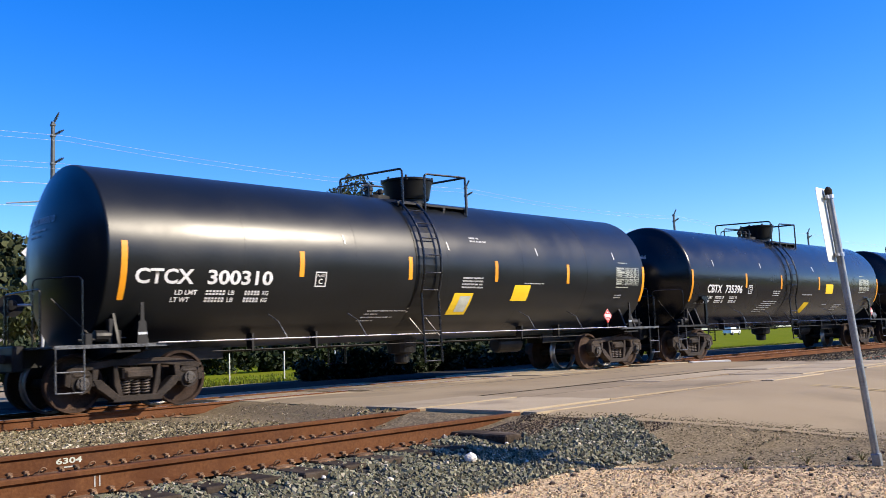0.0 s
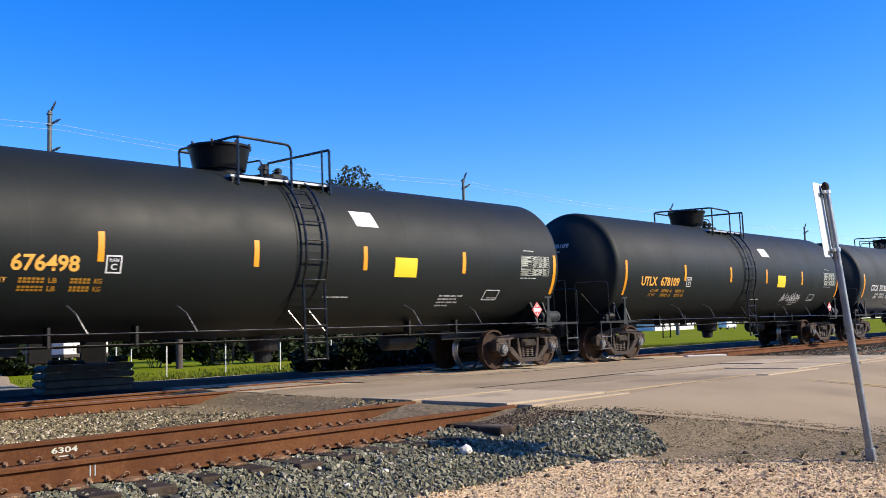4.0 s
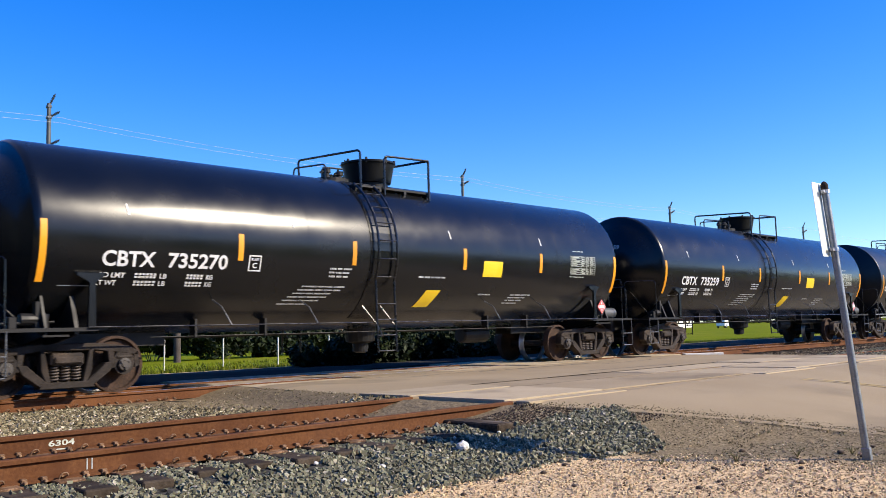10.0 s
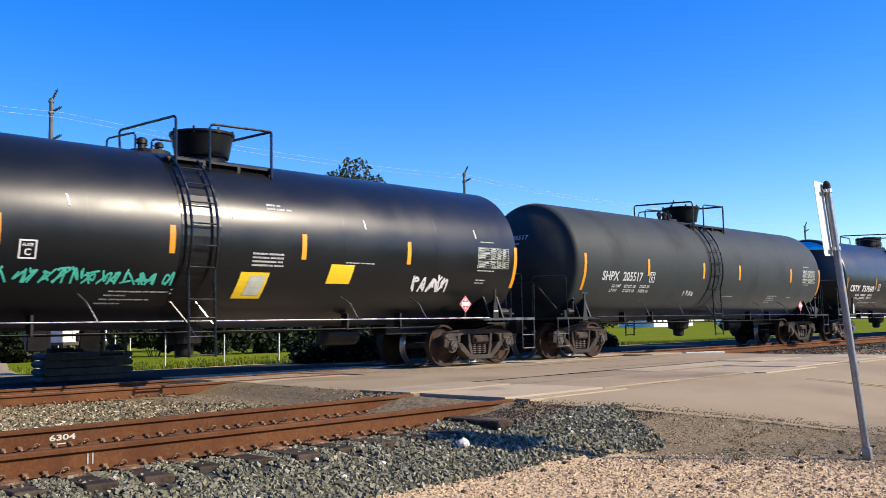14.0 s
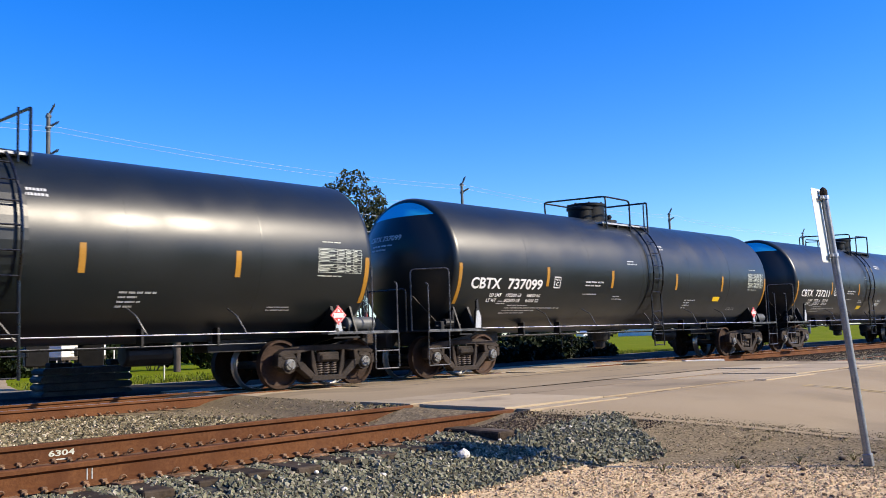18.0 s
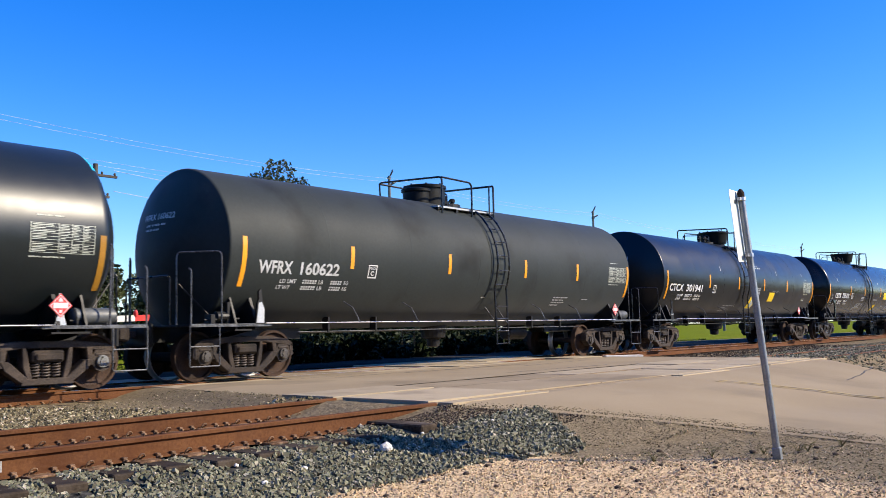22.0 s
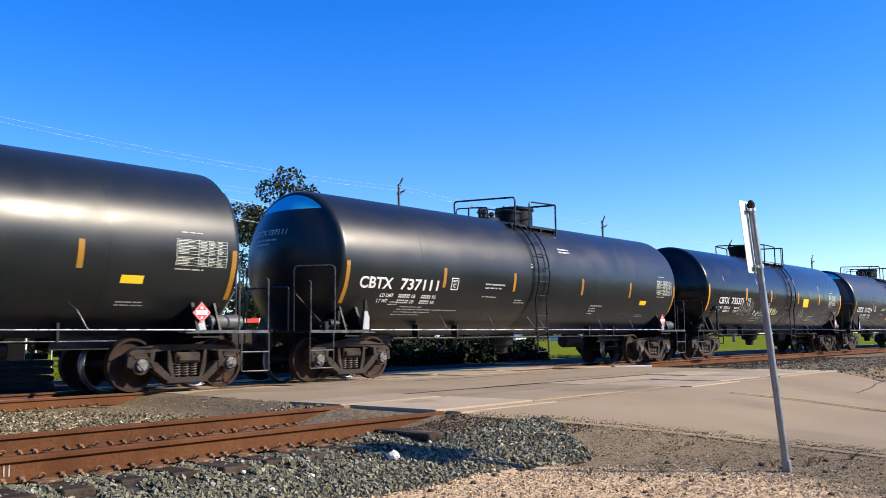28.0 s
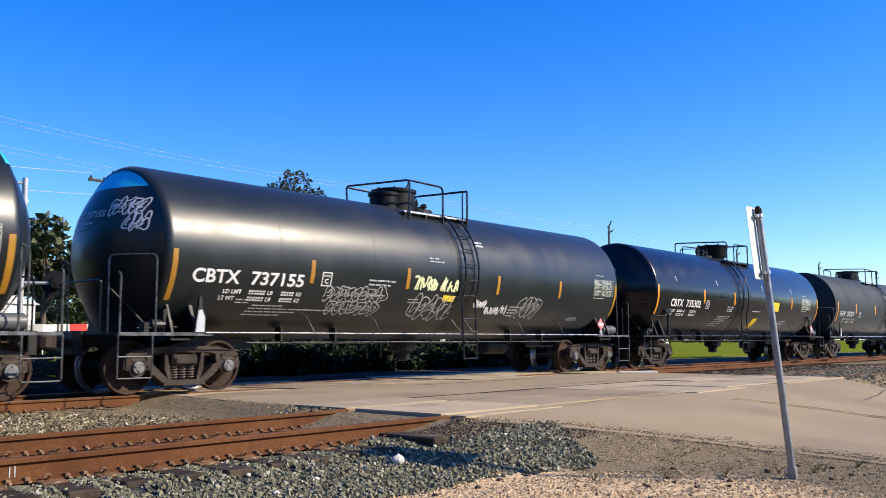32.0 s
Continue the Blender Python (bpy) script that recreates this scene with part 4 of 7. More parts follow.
# make: paint, head depth, edge radius, end fittings, dome first, ladder, low dome, top moved, railing's start, stripes, lettering, plate mark
STYLES = {
    "A": (M_BLACK, 0.42, 0.03, "A", False, -0.55, False, 0.0, -2.5, (-7.06, -3.73, -1.07, 1.52, 4.11, 7.40), (-6.87, -4.34), -3.42),
    "B": (M_GLOSS, 0.62, 0.09, "B", False, -0.63, False, -0.04, -2.65, (-7.19, -3.89, -1.39, 1.67, 4.27, 7.31), (-6.30, -4.13), -3.72),
    "C": (M_SATIN, 0.64, 0.11, "C", True, 0.60, True, 0.0, -2.36, (-7.15, -4.13, -1.44, 1.75, 4.43, 7.28), (-6.78, -4.32), -3.88),
    "K": (M_SATIN, 0.64, 0.11, "C", False, -0.30, True, 0.05, -2.88, (-7.15, -4.13, -1.44, 1.75, 4.43, 7.28), (-6.78, -4.32), -3.88),
    "D": (M_GREY, 0.64, 0.14, "D", False, -0.33, False, 0.1, -2.45, (-6.96, -4.05, -1.04, 1.21, 4.93, 7.30), (-6.18, -4.32), -3.97),
    "E": (M_FADED, 0.72, 0.13, "D", True, 0.10, False, -0.26, -2.75, (-6.89, -3.87, -1.12, 1.33, 4.08, 7.20), (-6.13, -4.18), -3.78),
    "F": (M_PALE, 0.48, 0.04, "C", True, 1.00, False, 0.48, -1.25, (-7.00, -4.28, -1.15, 1.91, 4.43, 7.30), (-6.20, -4.37), -4.10),
    "J": (M_GREY, 0.48, 0.04, "C", True, 0.80, True, 0.10, -1.25, (-7.00, -4.28, -1.15, 1.91, 4.43, 7.30), (-6.66, -4.62), -3.80),
    "H": (M_GLOSS, 0.62, 0.09, "B", True, 0.78, False, 0.27, -2.3, (-7.19, -3.89, -1.39, 1.67, 4.27, 7.31), (-6.30, -4.13), -3.72),
    "G": (M_BLACK, 0.50, 0.05, "C", True, 0.49, False, -0.1, -2.40, (-7.20, -4.09, -1.14, 2.00, 4.49, 7.30), (-7.00, -4.42), -3.78),
}


TABLE_X = {"A": 6.15, "B": 5.42, "H": 5.58, "D": 5.90, "E": 5.97, "F": 6.34, "J": 6.18, "G": 6.25, "C": 6.12, "K": 6.10}
PLACARD_X = {"A": 5.88, "B": 6.88, "H": 6.90, "D": 5.93, "E": 6.67, "F": 6.73, "J": 6.75, "G": 6.67, "C": 6.68, "K": 6.72}


def make_car(style):
    """A tank car of one make. A: plain jacket, flat heads. B: glossy. C: blue-topped head. D to F: grey, rounded ends. G: black."""
    car = thing("tank_car")
    mat, head, knuckle, base, flip, ladder, low, move, left, strips, lettering, plate = STYLES[style]
    make_tank(car, mat, head, knuckle, style in "CK")
    make_underframe(car, base)
    make_top(car, mat, flip, ladder, low, move, left)
    for x in (-6.642, 6.642):
        make_truck(car, x, style in "CKGFE")
    side = M_AMBER if style in "CK" else M_YELLOW
    for i, x in enumerate(strips):
        bm = bmesh.new()
        end = i in (0, 5)
        h0, h1 = ((1.57, 2.42) if end else (1.98, 2.42)) if style in "CK" else ((1.70, 2.60) if end else (2.11, 2.56))
        quad(bm, x - 0.05, x + 0.05, h0, h1)
        part("reflector_stripe", wrap(bm), side, car, "upright yellow reflective stripe")
    # plate box
    x = plate
    bm = bmesh.new()
    z0, z1, w = 1.94, 2.21, 0.25
    quad(bm, x, x + w, z1 - 0.022, z1), quad(bm, x, x + w, z0, z0 + 0.022), quad(bm, x, x + 0.022, z0 + 0.022, z1 - 0.022), quad(bm, x + w - 0.022, x + w, z0 + 0.022, z1 - 0.022)
    part("plate_mark", wrap(bm), M_WHITE, car, "white square outline with a letter")
    bm = sized_letters("C", x + 0.08, x + w - 0.08, z0 + 0.05, z0 + 0.145)
    part("plate_letter", wrap(bm), M_WHITE, car)
    part("plate_word", wrap(sized_letters("PLATE", x + 0.05, x + w - 0.05, z1 - 0.095, z1 - 0.05)), M_WHITE, car)
    # load table near the rear end
    bm = bmesh.new()
    x0, z0, z1 = TABLE_X.get(style, 6.12), 2.08, 2.56
    x1 = x0 + 1.02
    for r in range(10):
        z = z1 - 0.01 - r * 0.048
        quad(bm, x0, x1, z - 0.007, z)
        if r < 9 and r != 5:
            rng = random.Random(r)
            for a, b in ((x0 + 0.03, x0 + 0.40), (x0 + 0.46, x0 + 0.62), (x0 + 0.66, x0 + 0.80), (x0 + 0.84, x0 + 0.97)):
                quad(bm, a, a + (b - a) * rng.uniform(0.45, 0.95), z - 0.034, z - 0.018)
    for x in (x0, x0 + 0.43, x0 + 0.64, x0 + 0.82, x1 - 0.01):
        quad(bm, x, x + 0.010, z0 + 0.03, z1)
    bars(bm, x0 + 0.1, z1 + 0.12, (0.42,), 0.03)
    bars(bm, x0, z0 - 0.02, (0.55,), 0.03)
    tagged(part("load_table", wrap(bm), M_TABLE, car, "small white printed table, too fine to read"), kind="stuff")
    # stencilled data, too small to read
    bm = bmesh.new()
    if base == "A":
        bars(bm, -0.98 - 1.0, 1.52, (1.0, 0.35, 0.8, 0.4), 0.03, 0.06, 0.05)
        bars(bm, -0.95, 1.56, (0.35, 0.45), 0.03, 0.06)
        bars(bm, 0.45, 2.19, (0.62, 0.62, 0.62, 0.62), 0.045, 0.065, 0, 0.4)
        bars(bm, 0.78, 3.06, (0.36, 0.5), 0.05, 0.07)
        bars(bm, 6.15, 1.86, (0.35, 0.3), 0.03, 0.06)
        bars(bm, 2.5, 2.10, (0.7,), 0.03)
    elif base == "B":
        bars(bm, -1.95, 2.05, (0.5, 0.46, 0.42), 0.045, 0.07)
        bars(bm, -2.5, 1.72, (1.0, 0.98, 0.9, 0.86, 0.8, 0.6), 0.035, 0.062, 0.08, 0.3)
        bars(bm, 0.35, 1.95, (0.75,), 0.045)
        bars(bm, 3.4, 1.62, (0.7, 0.6, 0.6, 0.5), 0.04, 0.06, 0.05)
        bars(bm, 2.3, 1.62, (0.4,), 0.04)
        bars(bm, -6.9, 1.66, (0.55,), 0.014)
    elif style in "CK":
        bars(bm, -2.6, 2.13, (0.75, 0.6), 0.05, 0.085)
        bars(bm, -2.65, 1.83, (0.55,), 0.03)
        bars(bm, -1.3, 1.78, (0.28, 0.42), 0.03, 0.06)
        bars(bm, -0.75, 2.70, (0.28, 0.45), 0.04, 0.07)
        bars(bm, 2.4, 1.72, (0.62, 0.34, 0.38, 0.3), 0.04, 0.07)
        bars(bm, -5.35, 1.55, (0.7, 2.0, 1.2, 0.9), 0.032, 0.055, 0.05)
        bars(bm, -5.75, 1.64, (0.3, 0.3), 0.03, 0.05, 0.02)
        bars(bm, 0.75, 3.2, (0.5, 0.5), 0.06, 0.08, 0, 0.6)
        bars(bm, 5.2, 1.50, (0.45, 0.5), 0.03, 0.05)
    elif style == "G":
        bars(bm, -5.99, 1.59, (1.3, 1.2, 1.15, 0.9), 0.038, 0.064, 0.05)
        bars(bm, -3.81, 1.82, (0.8, 0.75), 0.038, 0.065)
        bars(bm, -2.38, 1.80, (0.6, 0.5, 0.6, 0.55, 0.4), 0.036, 0.066, 0.03)
        bars(bm, -0.92, 1.40, (0.45, 0.4), 0.03, 0.05)
        bars(bm, 1.95, 1.79, (1.1, 1.0, 0.9, 0.7, 0.85, 0.7), 0.04, 0.066, 0.04)
        bars(bm, 3.25, 1.79, (0.75, 0.85), 0.036, 0.06)
        bars(bm, 3.15, 1.62, (0.8, 0.4, 0.5, 0.4), 0.036, 0.06, 0.03)
        bars(bm, 5.0, 1.70, (0.8, 0.8), 0.028, 0.05)
    else:
        bars(bm, 0.3, 1.62, (0.8,), 0.035)
        bars(bm, 3.5, 1.66, (0.7, 0.55, 0.6, 0.4), 0.04, 0.065)
        bars(bm, 5.0, 1.62, (0.3,), 0.03)
    tagged(part("stencil_print", wrap(bm), M_DIM, car, "white stencilled small print, too fine to read"), kind="stuff")
    # hazard placard on its holder
    bm = bmesh.new()
    x, y, z, r = PLACARD_X.get(style, 6.65), -1.36, 1.33, 0.185
    prism(bm, [(x - r, z), (x, z - r), (x + r, z), (x, z + r)], "y", y - 0.012, y)
    plac = part("hazard_placard", bm, M_RED, car, "red diamond hazard placard with a white band")
    bm = bmesh.new()
    box(bm, x - 0.115, x + 0.115, y - 0.018, y - 0.013, z - 0.042, z + 0.042)
    part("number_band", bm, M_WHITE, plac, "white band on the placard")
    bm = bmesh.new()
    w, g = r - 0.02, 0.012
    for sx in (-1, 1):
        for sz in (-1, 1):
            prism(bm, [(x + sx * w, z), (x, z + sz * w), (x, z + sz * (w - g)), (x + sx * (w - g), z)][::sx * sz], "y", y - 0.0165, y - 0.013)
    prism(bm, [(x - 0.035, z + 0.06), (x + 0.035, z + 0.06), (x + 0.02, z + 0.10), (x, z + 0.125), (x - 0.02, z + 0.10)], "y", y - 0.0165, y - 0.013)
    box(bm, x - 0.02, x + 0.02, y - 0.0165, y - 0.013, z - 0.11, z - 0.065)
    part("placard_border", bm, M_WHITE, plac, "thin white border and flame mark")
    bm = bmesh.new()
    box(bm, x - 0.02, x + 0.02, y, y + 0.015, 1.0, z + r)
    if base == "C":
        prism(bm, [(x - 0.10, 1.02), (x + 0.10, 1.02), (x + 0.05, z - r + 0.06), (x - 0.03, z - r + 0.06)], "y", y - 0.01, y)
    part("placard_post", bm, M_GALV if style in "CK" else M_FRAME, car)
    return car


def dress(car, style, mark, number, extra=()):
    """Adds what one car alone carries: its lettering, panels and tags."""
    base = STYLES[style][3]
    x0, x1 = STYLES[style][10]
    head = STYLES[style][1]
    small = M_AMBER if mark == "UTLX" else None
    ink = M_ORANGE if mark == "UTLX" else (M_DIM if mark in ("WFRX", "SHPX") else M_WHITE)
    w = x1 - x0
    dz = -0.06 if style in "CK" else 0.0
    if mark:
        part("reporting_mark", wrap(sized_letters(mark, x0, x0 + 0.40 * w, 1.95 + dz, 2.19 + dz)), ink, car, "large reporting mark letters")
        part("car_number", wrap(sized_letters(number, x0 + 0.50 * w, x1, 1.95 + dz, 2.19 + dz)), ink, car, "large car number")
        xa = x0 + (0.28 * w if base != "B" else 0.0)
        for k, word in ((0, "LD LMT"), (1, "LT WT")):
            z = 1.86 - 0.115 * k + dz
            part("load_line", wrap(sized_letters(word, xa - 0.05 * k, xa - 0.05 * k + (0.40 if k == 0 else 0.33), z - 0.075, z)), small or ink, car)
            for j, xf in enumerate((xa + 0.56, xa + (1.3 if base != "B" else 1.45))):
                wide = 0.37 if j == 0 else 0.31
                if number in FIGURES:
                    part("load_figure", wrap(sized_letters(FIGURES[number][2 * k + j], xf, xf + wide, z - 0.075, z)), small or ink, car)
                else:
                    bm = bmesh.new()
                    for d in range(6 - j):
                        c = xf + 0.0625 * d
                        quad(bm, c, c + 0.045, z - 0.075, z - 0.045), quad(bm, c, c + 0.045, z - 0.032, z)
                    tagged(part("load_figure", wrap(bm), small or ink, car, "stencilled load figures, too fine to read"), kind="stuff")
                part("load_unit", wrap(sized_letters(("LB", "KG")[j], xf + wide + 0.05, xf + wide + 0.17, z - 0.075, z)), small or ink, car)
        # the same number, small, on the front head
        bm = sized_letters(mark + " " + number, -0.62, 0.42, 2.98, 3.10)
        bars(bm, -0.45, 2.90, (0.7, 0.5), 0.05, 0.09)
        for v in bm.verts:
            yy, zz = v.co.x, v.co.y
            rad = min(0.999, math.hypot(yy, zz - TANK_Z) / (TANK_R - STYLES[style][2]))
            v.co = Vector((-HALF - head * (1 - rad * rad) - 0.012, -yy, zz))
        tagged(part("head_number", bm, M_DIM, car, "small number stencilled on the tank head"), kind="stuff")
    for kind, *a in extra:
        bm = bmesh.new()
        if kind == "yellow":
            quad(bm, *a)
            part("yellow_panel", wrap(bm), M_LEMON, car, "yellow painted panel")
        elif kind == "slant":
            quad(bm, *a, slant=0.18)
            part("yellow_panel", wrap(bm), M_LEMON, car, "slanted yellow panel")
        elif kind == "lean":
            quad(bm, *a, slant=0.05)
            part("yellow_panel", wrap(bm), M_LEMON, car, "yellow panel with a slight lean")
        elif kind == "words":
            bm.free()
            part("small_lettering", wrap(sized_letters(*a)), M_DIM, car, "small white stencilled letters")
        elif kind == "pale":
            quad(bm, *a, slant=0.05)
            part("pale_patch", wrap(bm, 0.009), M_TABLE, car, "pale worn patch on the yellow panel")
        elif kind == "white":
            quad(bm, *a, slant=-0.1)
            part("white_panel", wrap(bm), M_WHITE, car, "white sticker panel")
        elif kind == "tag":
            scribble(bm, *a)
            part("spray_tag", wrap(bm, 0.008), M_TAGW, car, "white spray-painted scrawl")
        elif kind == "bubble":
            bubble(bm, *a)
            part("spray_tag", wrap(bm, 0.008), M_TAGD, car, "thin white spray-painted outlines")
        elif kind == "smear":
            x, z = a
            quad(bm, x, x + 0.55, z - 0.11, z + 0.02, 0.10)
            scribble(bm, x + 0.05, z + 0.05, 0.6, 0.12, 3, 3, 0.02)
            part("pale_smear", wrap(bm, 0.008), M_TAGD, car, "pale smeared patch with a scrawl")
        elif kind == "green":
            scribble(bm, *a)
            part("spray_tag", wrap(bm, 0.008), M_TAGG, car, "green spray-painted scrawl")
        elif kind == "lime":
            scribble(bm, *a)
            part("spray_tag", wrap(bm, 0.008), M_TAGY, car, "pale lime spray-painted scrawl")
        elif kind == "outline":
            x, z, w2, h = a
            quad(bm, x, x + w2, z - 0.018, z, 0.02), quad(bm, x - 0.05, x + w2 - 0.05, z - h, z - h + 0.018, 0.02)
            quad(bm, x - 0.05, x - 0.03, z - h, z, 0.05), quad(bm, x + w2 - 0.05, x + w2 - 0.03, z - h, z, 0.05)
            part("outlined_plate", wrap(bm), M_DIM, car, "white outlined plate")
        elif kind == "ticks":
            for x in a:
                quad(bm, x, x + 0.03, 2.74, 2.92, -0.03)
            part("drip_mark", wrap(bm), M_WHITE, car, "small bright upright marks")
        elif kind == "head":
            bubble(bm, *a)
            for v in bm.verts:
                yy, zz = v.co.x, v.co.y
                rad = min(0.999, math.hypot(yy, zz - TANK_Z) / (TANK_R - STYLES[style][2]))
                v.co = Vector((-HALF - head * (1 - rad * rad) - 0.015, -yy, zz))
            part("spray_tag", bm, M_TAGW, car, "white spray-painted scrawl on the tank head")


LABELS = {
    "A": "satin black railway tank car with flat ends, rolling on rails",
    "B": "glossy black railway tank car with rounded heads, rolling on rails",
    "C": "black railway tank car with a blue-topped head, rolling on rails",
    "K": "black railway tank car with a blue-topped head and low dome",
    "D": "dark grey railway tank car with rounded jacket ends, rolling on rails",
    "H": "glossy black railway tank car with spray-painted tags, rolling on rails",
    "J": "dark grey railway tank car with a flat front head",
    "F": "dark grey railway tank car with end ladders, rolling on rails",
    "G": "satin black railway tank car with end ladders, rolling on rails",
    "E": "faded black railway tank car with rounded jacket ends, rolling on rails",
}
def build_train():
    patterns, cars = {}, []
    for i, (style, mark, number, extra, shift) in enumerate(TRAIN):
        m = pose(i * CAR_LENGTH, TRACK_Y, 0)
        if style not in patterns:
            patterns[style] = make_car(style)
    for i, (style, mark, number, extra, shift) in enumerate(TRAIN):
        car = copy_thing(patterns[style], pose(13.515 + (i - 1) * CAR_LENGTH + shift, TRACK_Y, 0))
        tagged(car, LABELS[style], "tank car", "tank cars of the train")
        dress(car, style, mark, number, extra)
        cars.append(car)
    for p in patterns.values():
        for o in (*p.children_recursive, p):
            bpy.data.objects.remove(o)
    return cars


# ---- ground, road and tracks ----
NEAR_Y, NEAR_Z, GAUGE = 6.223, 0.089, 1.508
ROAD_L = [(-400, 8.6), (0.0, 8.7), (2.1, 9.17), (2.7, 9.24), (3.4, 9.25), (4.05, 8.95), (4.65, 8.5), (5.2, 8.05), (5.8, 7.45), (6.15, 7.35), (8.0, 7.4), (13.0, 8.75), (16.3, 8.9), (17.5, 6.0), (19, 2.5), (24, 0.5), (40, 4.0), (60, 11), (200, 60)]
ROAD_R = [(-400, 14.0), (2.0, 16.2), (4.0, 17.9), (5.0, 18.9), (5.8, 19.7), (8.0, 20.4), (12.0, 22.2), (16.3, 23.5), (17.5, 17.5), (19, 12.0), (20.6, 9.9), (24, 9.3), (40, 14.5), (60, 22), (200, 72)]


def along(table, y):
    for (y0, x0), (y1, x1) in zip(table, table[1:]):
        if y0 <= y <= y1:
            return x0 + (x1 - x0) * (y - y0) / (y1 - y0)
    return table[0][1] if y < table[0][0] else table[-1][1]


def curve(pts, v):
    for (a, p), (b, q) in zip(pts, pts[1:]):
        if a <= v <= b:
            return p + (q - p) * (v - a) / (b - a)
    return pts[0][1] if v < pts[0][0] else pts[-1][1]


BASE = [(-30, -0.30), (4.85, -0.30), (5.35, -0.20), (5.75, -0.118), (8.3, -0.118), (9.6, -0.13), (12.6, -0.16), (13.3, -0.19), (16.2, -0.17), (17.4, -0.06), (20.6, -0.03), (23, -0.14), (28, -0.29), (40, -0.35), (60, -0.35), (200, -0.2)]
ROADZ = [(-30, -0.30), (2.0, -0.29), (3.6, -0.22), (5.2, 0.0), (6.0, 0.078), (8.2, 0.082), (11.0, 0.045), (13.2, -0.002), (16.0, -0.002), (17.5, -0.012), (20.6, -0.015), (23, -0.125), (28, -0.275), (40, -0.335), (60, -0.335), (200, -0.19)]


def road_z(y):
    return curve(ROADZ, y)


def ground_z(x, y):
    """Height of the ground sheet, which dips under the road."""
    z = curve(BASE, y)
    if 5.6 < y < 9 and x > 6.45:
        z += 0.185 * min(1, (x - 6.45) / 0.8) * min(1, (y - 5.6) / 0.3, (9 - y) / 0.5)
    if 12.4 < y < 16.6 and 8.1 < x < 9.2:
        z += 0.15 * min(1, (x - 8.1) / 0.6)
    left, right = along(ROAD_L, y), along(ROAD_R, y)
    if left - 0.05 < x < right + 0.05:
        z = road_z(y) - 0.03
    else:
        # dirt shoulder at the road's edge
        d = min(abs(x - left), abs(x - right))
        z = max(z, road_z(y) - 0.022 - d * (0.10 if 4 < y < 6.3 and x < left else 0.16 if y < 9 else 0.24))
    if 6.14 < y < 8.75 and 7.65 < x < 19.7:
        z = -0.10
    if 13.05 < y < 16.2 and x > 9.0 and x < 22.5:
        z = -0.20
    if 4.3 < y < 6.2:
        z += 0.03 * math.exp(-((x - 7.05) / 0.85) ** 2 - ((y - 5.25) / 0.55) ** 2)
    z += 0.018 * (noise.noise((x * 0.9, y * 0.9, 0)) + 0.5 * noise.noise((x * 2.7, y * 2.7, 3)))
    return z


def axis_steps(fine0, fine1, step, far):
    a = list(np.arange(fine0, fine1 + 1e-6, step))
    lo, hi, d = fine0, fine1, step
    while hi < far:
        d *= 1.35
        hi += d
        lo -= d
        a = [lo] + a + [hi]
    return a


def sheet(xs, ys, zf, skip=None):
    me = bpy.data.meshes.new("sheet")
    nx = len(xs)
    verts = [(x, y, zf(x, y)) for y in ys for x in xs]
    faces = []
    for j in range(len(ys) - 1):
        for i in range(nx - 1):
            if skip and skip((xs[i] + xs[i + 1]) / 2, (ys[j] + ys[j + 1]) / 2):
                continue
            faces.append((j * nx + i, j * nx + i + 1, (j + 1) * nx + i + 1, (j + 1) * nx + i))
    me.from_pydata(verts, [], faces)
    me.shade_smooth()
    return me


